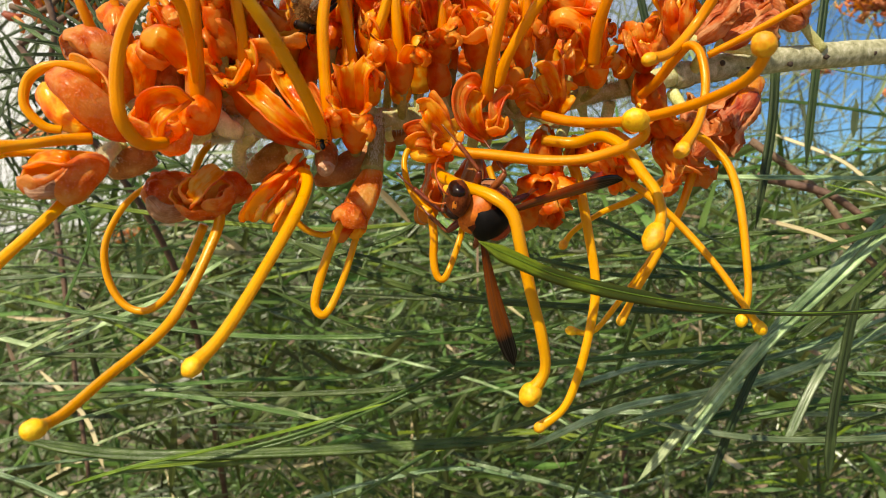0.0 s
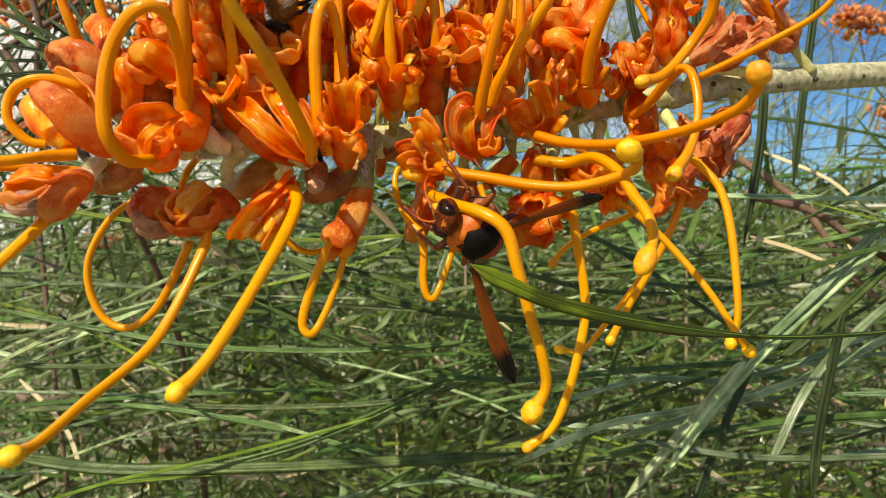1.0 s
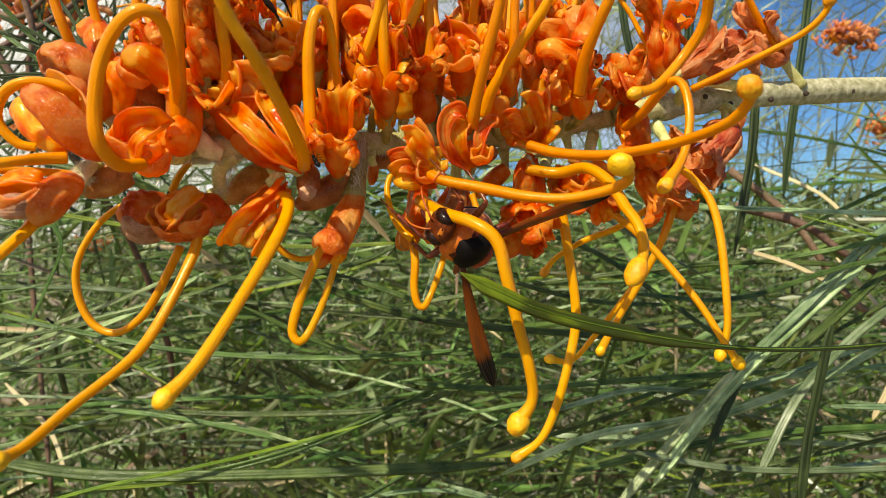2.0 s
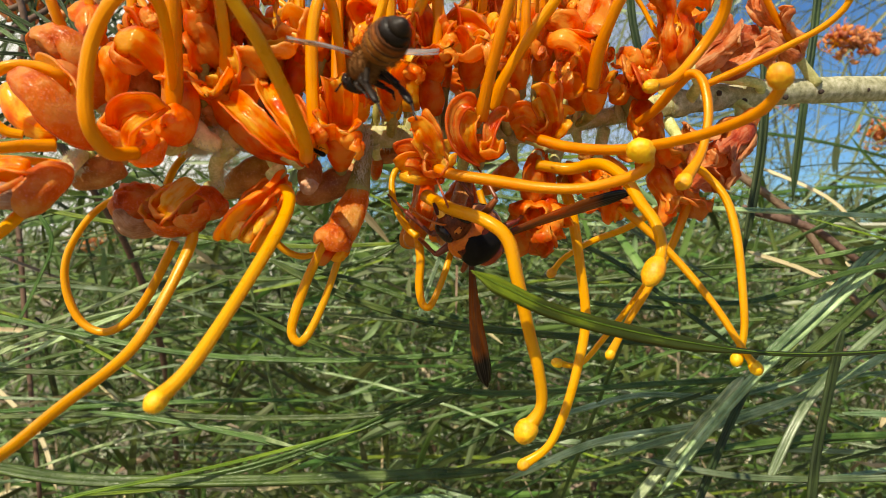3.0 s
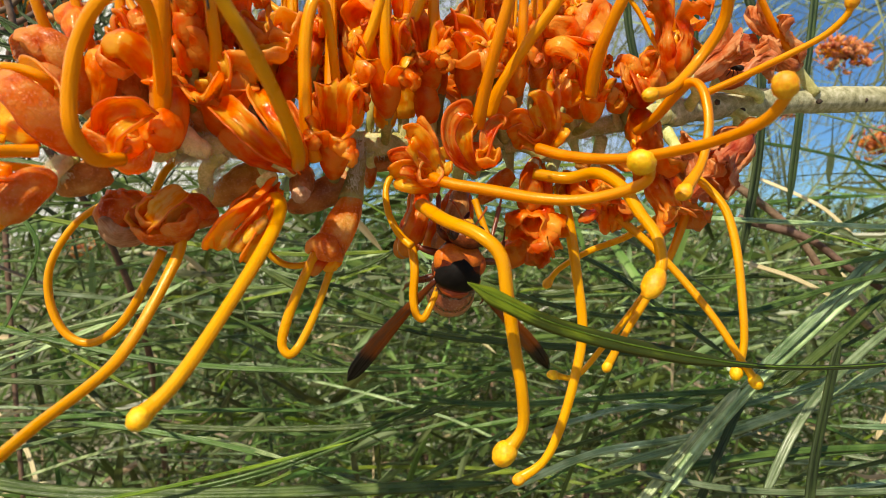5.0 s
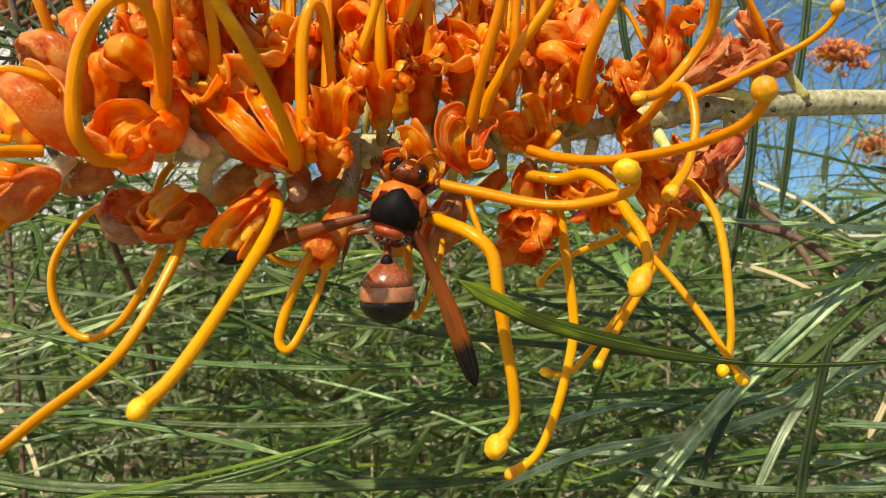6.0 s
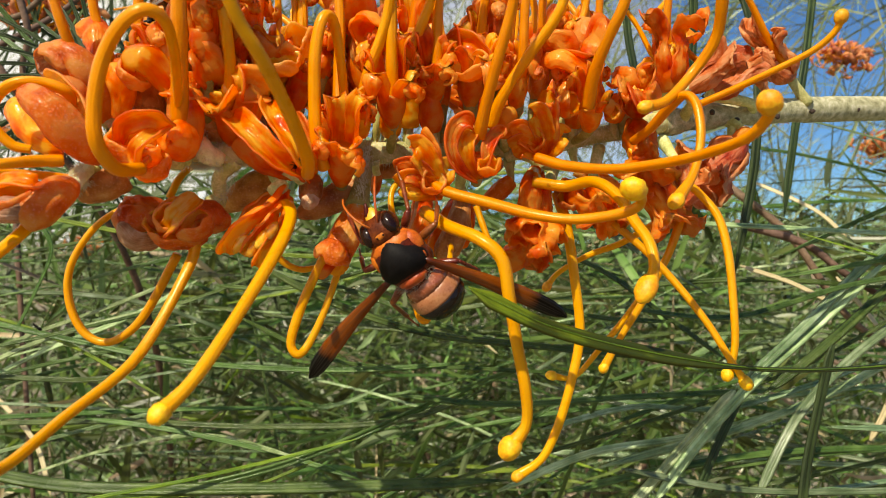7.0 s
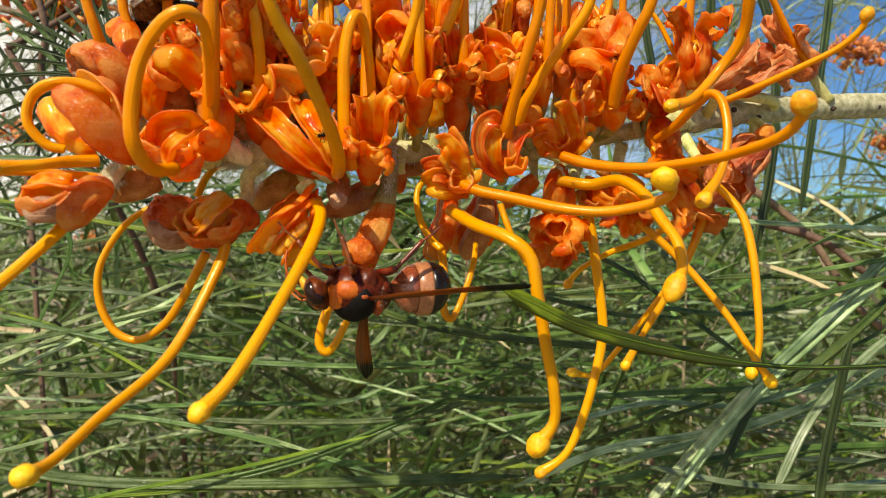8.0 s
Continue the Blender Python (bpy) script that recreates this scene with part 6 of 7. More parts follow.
# more leaves behind, sown over the stretch of shrub beside the flower
rng = np.random.default_rng(11)
for k in range(225):
    d = rng.uniform(165, 330)
    x, z = rng.uniform(-190, 190), 24 - 165 * rng.beta(1.0, 1.5)
    a = rng.normal(0.05, 0.22)
    if rng.random() < 0.06:
        a += rng.uniform(0.6, 1.6)
    half, sag, tilt = rng.uniform(28, 75), rng.uniform(-0.22, 0.1), rng.normal(0, 0.35)
    c = Vector((x, d, z))
    way = Vector((math.cos(a), tilt, math.sin(a)))
    pts = [c - way * half, c - way * half * 0.3 + Vector((0, 0, -sag * half * 0.4)), c + way * half * 0.4 + Vector((0, 0, -sag * half * 0.3)), c + way * half + Vector((0, 0, sag * half))]
    blade(pts, rng.uniform(0.9, 1.8), (LEAF, LEAF, LEAF_GLINT, LEAF_SHEEN, LEAF_LIME, LEAF, LEAF_GLINT, LEAF)[int(rng.integers(0, 8))], 12, (rng.normal(0, 0.3), rng.uniform(-1, -0.1), rng.uniform(0.1, 1)))


def strips(name, count, seed, spread, depth, height, length, width, material, lean, label):
    """Very many slim folded leaves as one mesh, in a stretch of shrub: spread to the sides, from and to a depth, between two heights."""
    g = np.random.default_rng(seed)
    d = depth[0] + (depth[1] - depth[0]) * g.random(count) ** depth[2]
    x = g.normal(0, spread, count)
    z = height[1] - (height[1] - height[0]) * g.random(count) ** height[2]
    a = g.normal(lean[0], lean[1], count)
    half = g.uniform(*length, count) / 2
    w = g.uniform(*width, count) / 2
    way = np.stack([np.cos(a), g.normal(0, 0.5, count), np.sin(a)], 1)
    way /= np.linalg.norm(way, axis=1)[:, None]
    up = g.normal(0, 1, (count, 3))
    side = np.cross(way, up)
    side /= np.linalg.norm(side, axis=1)[:, None]
    nrm = np.cross(side, way)
    sag = g.normal(0, 0.12, count) * half
    centre = np.stack([x, d, z], 1)
    steps = np.linspace(-1, 1, 6)
    verts = np.zeros((count, 6, 3, 3))
    for i, s in enumerate(steps):
        k = w * (1 - 0.85 * max(0, abs(s) - 0.4) / 0.6)
        base = centre + way * (half * s)[:, None]
        base[:, 2] -= sag * (s * s)
        for j, v in enumerate((-1, 0, 1)):
            verts[:, i, j] = base + side * (k * v)[:, None] - nrm * (0.3 * k * (v == 0))[:, None]
    verts = verts.reshape(-1, 3) * MM
    verts[:, 2] += EYE_HEIGHT
    one = [(i * 3 + j, i * 3 + j + 1, i * 3 + j + 4, i * 3 + j + 3) for i in range(5) for j in range(2)]
    faces = (np.arange(count)[:, None, None] * 18 + np.array(one)[None]).reshape(-1, 4)
    me = bpy.data.meshes.new(name)
    me.from_pydata(verts.tolist(), [], faces.tolist())
    me.materials.append(material)
    return tagged(new(name, me), label, "foliage", kind="stuff")


strips("fine_foliage", 26000, 21, 330, (250, 900, 1.3), (-620, 28, 1.12), (12, 52), (1.4, 3.4), FAR, (0.15, 0.95), "mass of fine green leaves deeper in the shrub")
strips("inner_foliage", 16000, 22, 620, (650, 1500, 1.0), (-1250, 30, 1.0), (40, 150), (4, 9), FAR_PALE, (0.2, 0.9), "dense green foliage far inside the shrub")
strips("pale_foliage", 7000, 27, 380, (230, 800, 1.2), (-560, 28, 1.2), (10, 40), (1.2, 3.0), FAR_PALE, (0.1, 0.9), "leaves deeper in the shrub with sunlight put into their paler colour")
strips("dry_foliage", 1400, 23, 330, (230, 800, 1.2), (-520, 8, 1.3), (14, 55), (1.5, 3.0), STRAW, (0.0, 0.9), "dry straw-coloured leaves among the green")
strips("airy_foliage", 10500, 24, 420, (300, 1200, 1.1), (-10, 430, 0.8), (25, 100), (0.8, 1.9), AIRY, (0.8, 0.7), "thin sparse leaves against the sky")
for k in range(7):
    g = random.Random(50 + k)
    foot = (g.uniform(-120, 120), 420 + g.uniform(-60, 160), -1400)
    top = (g.uniform(-420, 420), 480 + g.uniform(-60, 420), g.uniform(-260, -60))
    half = ((foot[0] * 0.4 + top[0] * 0.6), (foot[1] + top[1]) / 2, -760)
    part("trunk", tube([foot, half, top], lambda u: 13 - 10.5 * u, 18, 9), TWIG, shrub, "brown woody stem rising from the ground")
part("branch", tube([(130, 470, -1000), (230, 400, -480), (240, 300, -120), (205, 215, 0), (148.2, 160.0, 32.5)], lambda u: 7.5 - 5.2 * u, 24, 10), BARK_PALE, shrub, "grey branch that bears the flower stem")

# other flower heads, far off in the shrub
def far_bloom(at, size, seed):
    ob = thing("distant_flower_head", at, "small orange flower head far off in the shrub", "flower", "distant flower heads")
    g = random.Random(seed)
    bm, wisps = bmesh.new(), bmesh.new()
    for k in range(90):
        v = Vector(at) + Vector((g.gauss(0, 1), g.gauss(0, 0.6), g.gauss(0, 0.5))) * size * 0.3
        e = Vector((g.gauss(0, 0.7), g.gauss(0, 0.5), g.uniform(-0.3, 1))).normalized() * size * 0.2
        thick = size * g.uniform(0.025, 0.045)
        tube([v, v + e * 0.6, v + e + Vector((e.z * 0.5, 0, -e.x * 0.4))], lambda u: thick * (0.4 + math.sin(u * 2.6)), 6, 6, bm)
    for k in range(60):
        v = Vector(at) + Vector((g.gauss(0, 1), g.gauss(0, 0.5), g.gauss(0, 0.5))) * size * 0.32
        e = Vector((g.gauss(0, 0.6), g.gauss(0, 0.4), g.uniform(0.1, 1))).normalized() * size * 0.32
        tube([v, v + e * 0.6, v + e + Vector((e.z * 0.3, 0, 0))], size * 0.012, 6, 5, wisps)
    tagged(part("bloom", bm, FAR_BLOOM, ob), kind="stuff")
    tagged(part("wisp", wisps, STYLE, ob), kind="stuff")


for at, size, seed in (((211.5, 360.0, 100.4), 22, 1), ((270.5, 420.0, 62.4), 24, 2), ((-124.4, 210.0, 75.1), 26, 3), ((-273.6, 520.0, 0.4), 20, 4), ((-266.3, 420.0, 66.6), 24, 5), ((355.0, 700.0, 137.1), 22, 6)):
    far_bloom(at, size, seed)


# ---- insects ----
DARK_RED = surface("shell_dark_red", (0.040, 0.006, 0.003), (0.085, 0.012, 0.004), (0.15, 0.026, 0.008), 700, 0.3, 0.3, 5, spec=0.16)
RUST = surface("shell_rust", (0.05, 0.009, 0.004), (0.10, 0.018, 0.006), (0.18, 0.038, 0.010), 900, 0.34, 0.4, 5, spec=0.18)
ORANGE = surface("shell_orange", (0.32, 0.055, 0.006), (0.46, 0.10, 0.010), (0.58, 0.16, 0.015), 700, 0.42, 0.3, 6, spec=0.4)
TAN = surface("shell_tan", (0.20, 0.048, 0.012), (0.32, 0.092, 0.027), (0.46, 0.17, 0.062), 350, 0.24, 0.25, 7, spec=0.6, coat=0.5)

ORANGE_BRIGHT = surface("shell_collar", (0.32, 0.046, 0.005), (0.54, 0.105, 0.009), (0.66, 0.165, 0.016), 520, 0.45, 0.6, 7, spec=0.35)
BLACK = surface("shell_black", (0.003, 0.0025, 0.002), (0.005, 0.004, 0.004), (0.009, 0.008, 0.007), 700, 0.6, 0.4, 6, spec=0.12)
BLACK_SHINY = surface("shell_jet", (0.006, 0.004, 0.003), (0.010, 0.007, 0.005), (0.016, 0.011, 0.008), 700, 0.22, 0.1, 6, spec=0.35)
YELLOW = surface("shell_yellow", (0.72, 0.33, 0.02), (0.82, 0.42, 0.03), (0.88, 0.5, 0.05), 700, 0.4, 0.2)
EYE_BLACK = surface("compound_eye", (0.010, 0.003, 0.002), (0.015, 0.005, 0.003), (0.025, 0.008, 0.004), 700, 0.16, 0.05, spec=0.28)
LEG = surface("leg_amber", (0.08, 0.013, 0.004), (0.15, 0.026, 0.006), (0.26, 0.06, 0.012), 500, 0.3, 0.3)
WING = membrane("wing_amber", (0.21, 0.034, 0.004), (0.52, 0.135, 0.012), (0.012, 0.008, 0.006), 0.66)
BEE_WING = membrane("wing_clear", (0.80, 0.70, 0.60), (0.92, 0.88, 0.82), (0.92, 0.88, 0.82), 0.97)
FUZZ = surface("bee_fuzz", (0.13, 0.06, 0.015), (0.25, 0.125, 0.034), (0.40, 0.22, 0.07), 900, 0.9, 0.9, 4, spec=0.1)
CREAM = surface("shell_pale_tan", (0.32, 0.12, 0.038), (0.45, 0.19, 0.068), (0.57, 0.28, 0.115), 400, 0.3, 0.25, 7, spec=0.5, coat=0.3)
GREY_FUZZ = surface("wasp_fuzz", (0.10, 0.07, 0.05), (0.2, 0.15, 0.11), (0.34, 0.28, 0.22), 900, 0.8, 0.3)
AMBER = surface("bee_amber", (0.15, 0.050, 0.010), (0.24, 0.085, 0.017), (0.34, 0.135, 0.03), 600, 0.7, 0.3, spec=0.12)
BROWN = surface("bee_brown", (0.05, 0.018, 0.005), (0.085, 0.030, 0.009), (0.13, 0.050, 0.016), 600, 0.6, 0.3, spec=0.15)
DARK = surface("bee_dark", (0.008, 0.005, 0.003), (0.016, 0.010, 0.007), (0.03, 0.018, 0.012), 600, 0.45, 0.3, spec=0.2)


def wing_mesh(length, width, bulge, n=18, m=5, thick=0.06):
    """A slim wing that points along -y from its hinge, with coordinates along and across it for the veins."""
    bm = bmesh.new()
    uv = bm.loops.layers.uv.new("along")
    tell = {}
    skins = []
    for side in (1, -1):
        skin = []
        for i in range(n):
            u = i / (n - 1)
            w = width * (0.32 + 0.68 * min(1, u * 1.6)) * (math.sqrt(max(0.02, 1 - ((u - 0.8) / 0.2) ** 2)) if u > 0.8 else 1) / 2
            row = []
            for j in range(m):
                v = 2 * j / (m - 1) - 1
                q = bm.verts.new((v * w + bulge * math.sin(u * 3.0), -u * length, 0.12 * width * (1 - v * v) + side * thick / 2 + 0.05 * width * math.sin(v * 5 + u * 4)))
                tell[q] = (u, v * 0.5 + 0.5)
                row.append(q)
            skin.append(row)
        skins.append(skin)
        for i in range(n - 1):
            for j in range(m - 1):
                bm.faces.new((skin[i][j], skin[i][j + 1], skin[i + 1][j + 1], skin[i + 1][j]))
    rim = [(i, 0) for i in range(n)] + [(n - 1, j) for j in range(1, m)] + [(i, m - 1) for i in range(n - 2, -1, -1)] + [(0, j) for j in range(m - 2, 0, -1)]
    for (i, j), (k, o) in zip(rim, rim[1:] + rim[:1]):
        bm.faces.new((skins[0][i][j], skins[0][k][o], skins[1][k][o], skins[1][i][j]))
    for f in bm.faces:
        for loop in f.loops:
            loop[uv].uv = tell[loop.vert]
    return bm


def body(name, label, category):
    """An Empty for an insect that is built round its thorax: y ahead, z the back."""
    ob = new(name)
    ob.empty_display_size = 0.003
    origin_of[ob.name] = Vector((0, 0, 0))
    return tagged(ob, label, category)


# a potter wasp
wasp = body("wasp", "large rust-red and black wasp with amber wings and black wing tips", "wasp")
part("thorax", lathe([(-4.4, 0.5, 0.1), (-4.0, 1.7, 0.1), (-3.0, 2.6, 0.15), (-1.6, 3.25, 0.2), (0.2, 3.5, 0.2), (1.8, 3.3, 0.1), (3.0, 2.6, 0), (3.7, 1.6, -0.1), (4.0, 0.6, -0.1)], 20), DARK_RED, wasp)
part("pronotum", pebble((0, 2.0, 0.6), (3.1, 2.0, 2.55), None, 0.05, level=3), ORANGE_BRIGHT, wasp, "orange collar plate")
bm = pebble((0, 0.35, 1.4), (2.9, 3.05, 2.85), None, 0.03, level=3)
for v in bm.verts:
    v.co.x *= 1.12 - 0.17 * v.co.y
part("scutum", bm, BLACK, wasp, "velvet black back plate")
part("scutellum", pebble((0, -2.75, 1.75), (2.1, 0.9, 1.6), None, 0.08, level=3), ORANGE, wasp, "rusty orange plate behind the black back")
for s in (-1, 1):
    part("side_plate", pebble((s * 2.55, -1.2, -0.6), (0.95, 1.3, 1.6), None, 0.12, level=3), RUST, wasp, "rust-brown flank plate")
    part("flank_patch", pebble((s * 2.4, 1.1, 0.7), (1.25, 1.85, 1.5), None, 0.08, level=3), ORANGE_BRIGHT, wasp, "orange patch on the flank")
    part("shoulder_cap", pebble((s * 2.75, -0.7, 1.75), (0.6, 0.75, 0.55), None, 0.05), ORANGE, wasp, "small orange scale over the wing root")
part("propodeum", pebble((0, -3.4, 0.4), (2.5, 1.35, 2.0), None, 0.16, level=3), DARK_RED, wasp)
neck = part("head", pebble((0, 5.3, 0.0), (2.8, 1.6, 2.4), None, 0.04, level=3), DARK_RED, wasp, "dark red head", (0, 4.0, 0))
for s in (-1, 1):
    bm = pebble((s * 1.75, 5.75, 0.2), (1.05, 1.2, 1.7), None, 0, level=3)
    for v in bm.verts:
        v.co.x += s * 0.22 * ((v.co.z - 0.15) / 1.75) ** 2 - s * 0.15
    part("eye", bm, EYE_BLACK, neck, "glossy black kidney-shaped eye")
    part("antenna", tube([(s * 0.6, 6.7, 0.0), (s * 1.1, 7.5, -0.6), (s * 1.9, 7.9, -2.4), (s * 2.5, 7.4, -4.6), (s * 2.7, 6.3, -6.4)], lambda u: 0.11 + 0.05 * math.sin(u * 2.6), 22, 8), ORANGE, neck, "thin orange feeler")
    part("ocellus", pebble((s * 0.45, 6.35, 1.65), (0.17, 0.17, 0.17), None, 0), EYE_BLACK, neck)
part("face", pebble((0, 6.2, 0.5), (1.25, 0.5, 1.45), None, 0.08, level=3), ORANGE, neck, "orange face between the eyes")
part("clypeus", pebble((0, 6.15, -1.6), (0.95, 0.55, 1.5), None, 0.06, level=3), YELLOW, neck, "yellow face shield")
part("mandible", tube([(-0.5, 6.3, -2.0), (-0.1, 6.7, -2.9), (0.1, 6.8, -3.5)], lambda u: 0.42 - 0.25 * u, 10, 8), RUST, neck)
tail = part("abdomen", lathe([(-3.3, 0.5, 0), (-4.3, 0.62, 0), (-5.3, 1.0, 0.1), (-6.0, 1.8, 0.1), (-6.7, 2.6, 0.05), (-7.5, 3.15, 0), (-8.5, 3.42, 0)], 24), TAN, wasp, "shiny reddish tan abdomen on a narrow waist", (0, -3.4, 0))
part("abdomen_band", lathe([(-8.3, 3.1, 0), (-8.45, 3.42, 0), (-9.3, 3.62, 0), (-10.1, 3.68, 0), (-10.4, 3.62, 0), (-10.5, 3.2, 0)], 26), CREAM, tail, "pale tan abdomen band")
part("abdomen_tip", lathe([(-10.3, 3.3, 0), (-10.4, 3.66, 0), (-11.4, 3.5, -0.1), (-12.4, 2.85, -0.2), (-13.2, 1.8, -0.3), (-13.6, 0.4, -0.35)], 26), BLACK_SHINY, tail, "glossy black abdomen tip")
part("abdomen_spot", pebble((0, -5.6, 0.75), (0.85, 1.35, 0.75), None, 0.1), BLACK, tail, "black mark on the waist")
wasp_wings = []
for s in (-1, 1):
    w = part("wing", wing_mesh(21.8, 2.5, s * 0.5), WING, wasp, "folded amber wing with a black tip")
    w.location = Vector((s * 2.6, -1.3, 1.9)) * MM
    wasp_wings.append(w)
    for y, reach, fold in ((2.6, 2.4, 5.5), (0.4, 4.4, 2.2), (-2.6, 4.0, -5.5)):
        hip = Vector((s * 1.4, y, -2.2))
        knee = hip + Vector((s * reach, fold * 0.35, 0.8))
        heel = knee + Vector((s * 0.6, fold * 0.6, -3.6))
        toe = heel + Vector((s * 0.2, fold * 0.45, -2.2))
        leg = part("leg", tube([hip, hip.lerp(knee, 0.5) + Vector((0, 0, 0.3)), knee], lambda u: 0.30 + 0.26 * math.sin(u * 2.9), 12, 8), LEG, wasp, "dark maroon jointed leg")
        part("shin", tube([knee, knee.lerp(heel, 0.5), heel], lambda u: 0.26 + 0.1 * u, 10, 8), LEG, leg)
        part("foot", tube([heel, heel.lerp(toe, 0.5) + Vector((0, 0, 0.2)), toe], lambda u: 0.19 - 0.07 * u, 10, 7), LEG, leg)

wasp.scale = (1.02, 1.02, 1.02)
neck.scale = (0.98, 0.98, 0.98)
wv, wf = [], []
rng = np.random.default_rng(12)
for k in range(900):
    w = Vector(rng.normal(0, 1, 3)).normalized()
    if w.z < -0.2:
        continue
    q = Vector((w.x * 2.65, -2.95 + w.y * 1.3, 0.7 + w.z * 2.15))
    e = q + w * rng.uniform(0.2, 0.6) + Vector(rng.normal(0, 0.15, 3))
    t = Vector((w.y, -w.x, 0.1)).normalized() * 0.035
    wf.append((len(wv), len(wv) + 1, len(wv) + 2))
    wv += [(q + t) * MM, (q - t) * MM, e * MM]
me = bpy.data.meshes.new("fuzz")
me.from_pydata(wv, [], wf)
me.materials.append(GREY_FUZZ)
fuzz = new("fuzz", me)
fuzz.parent = wasp
tagged(fuzz, "short grey fuzz on the waist", kind="stuff")

# a honey bee
bee = body("honey_bee", "brown honey bee with a banded amber abdomen and dangling dark legs", "bee")
part("thorax", pebble((0, 0.3, 0), (2.1, 2.3, 1.95), None, 0.08, level=3), FUZZ, bee, "furry brown thorax")
skull = part("head", pebble((0, 3.2, -0.4), (1.7, 1.0, 1.5), None, 0.04, level=3), DARK, bee)
for s in (-1, 1):
    part("eye", pebble((s * 1.25, 3.35, -0.2), (0.6, 0.75, 1.15), None, 0, level=2), EYE_BLACK, skull)
    part("antenna", tube([(s * 0.5, 4.0, 0), (s * 0.9, 4.9, 0.6), (s * 1.4, 6.2, 0.1)], 0.14, 12, 6), DARK, skull)
y0 = -1.9
for k, (r0, r1, step) in enumerate(((1.2, 2.15, 1.15), (2.15, 2.35, 1.25), (2.35, 2.3, 1.25), (2.3, 2.0, 1.2), (2.0, 1.5, 1.1), (1.5, 0.35, 1.3))):
    part("abdomen_ring", lathe([(y0 + 0.05, r0 * 0.92, -0.12 * k), (y0, r0, -0.12 * k), (y0 - step * 0.5, (r0 + r1) / 2 + 0.08, -0.12 * k - 0.06), (y0 - step, r1 + 0.04, -0.12 * (k + 1)), (y0 - step - 0.08, r1 * 0.8, -0.12 * (k + 1))], 18), AMBER if k < 4 else DARK, bee, "amber abdomen ring" if k < 4 else "black abdomen ring")
    if 0 < k < 4:
        part("abdomen_stripe", lathe([(y0 - step * 0.74, (r0 + r1) / 2 - 0.1, -0.12 * k - 0.08), (y0 - step * 0.74, (r0 + r1) / 2 + 0.13, -0.12 * k - 0.08), (y0 - step * 0.98, r1 + 0.1, -0.12 * (k + 1)), (y0 - step * 1.0, r1 - 0.1, -0.12 * (k + 1))], 18), BROWN, bee, "dark brown band")
    y0 -= step
bee_wings = []
for s in (-1, 1):
    w = part("wing", wing_mesh(8.8, 3.2, s * 0.3, 12, 5, 0.03), BEE_WING, bee, "clear veined wing")
    w.location = Vector((s * 1.4, 0.5, 1.6)) * MM
    bee_wings.append(w)
    for y, out, drop in ((1.2, 1.2, 3.0), (-0.2, 1.5, 3.6), (-1.2, 1.6, 6.4)):
        hip = Vector((s * 1.0, y, -1.5))
        knee = hip + Vector((s * out * 0.7, -0.6, -drop * 0.35))
        heel = knee + Vector((s * 0.1, -1.2, -drop * 0.5))
        toe = heel + Vector((-s * 0.2, -0.2, -drop * 0.35))
        leg = part("leg", tube([hip, knee], lambda u: 0.36, 8, 7), DARK, bee)
        part("shin", tube([knee, knee.lerp(heel, 0.6), heel], lambda u: 0.28 + (0.32 if y < -1 else 0.08) * math.sin(u * 3.0), 10, 8, None, 0.7), DARK, leg)
        part("foot", tube([heel, heel.lerp(toe, 0.5), toe], lambda u: 0.2 - 0.08 * u, 8, 6), DARK, leg)
fz, ff = [], []
rng = np.random.default_rng(8)
for k in range(2600):
    d = Vector(rng.normal(0, 1, 3)).normalized()
    if k < 1500:
        q = Vector((d.x * 2.05, 0.3 + d.y * 2.25, d.z * 1.9))
        long = rng.uniform(0.35, 0.75)
    else:
        q = Vector((d.x * 2.1, -4.2 + d.y * 2.6, d.z * 2.1 - 0.35))
        long = rng.uniform(0.5, 0.8)
    e = q + d * long + Vector(rng.normal(0, 0.15, 3))
    n = len(fz)
    t = Vector((d.y, -d.x, 0.1)).normalized() * 0.05
    fz += [(q + t) * MM, (q - t) * MM, e * MM]
    ff.append((n, n + 1, n + 2))
me = bpy.data.meshes.new("fur")
me.from_pydata(fz, [], ff)
me.materials.append(FUZZ)
fur = new("fur", me)
fur.parent = bee
tagged(fur, "fine brown fur", kind="stuff")
bee.scale = (0.97, 0.97, 0.97)


def mite(name, label, size, material):
    """A small dark insect a few millimetres long: three body sections, six legs, two feelers."""
    ob = body(name, label, "insect")
    part("thorax", pebble((0, 0, 0), (0.22 * size, 0.3 * size, 0.2 * size), None, 0.05), material, ob)
    part("head", pebble((0, 0.42 * size, 0), (0.2 * size, 0.18 * size, 0.18 * size), None, 0.05), material, ob)
    part("abdomen", pebble((0, -0.55 * size, 0), (0.27 * size, 0.42 * size, 0.25 * size), None, 0.05), material, ob)
    for s in (-1, 1):
        for y in (0.18, 0.0, -0.18):
            part("leg", tube([(s * 0.15 * size, y * size, -0.1 * size), (s * 0.5 * size, y * 1.8 * size, 0.1 * size), (s * 0.7 * size, y * 2.6 * size, -0.3 * size)], 0.035 * size, 6, 5), material, ob)
        part("feeler", tube([(s * 0.08 * size, 0.55 * size, 0.05 * size), (s * 0.25 * size, 0.85 * size, 0.1 * size)], 0.025 * size, 4, 5), material, ob)
    return ob


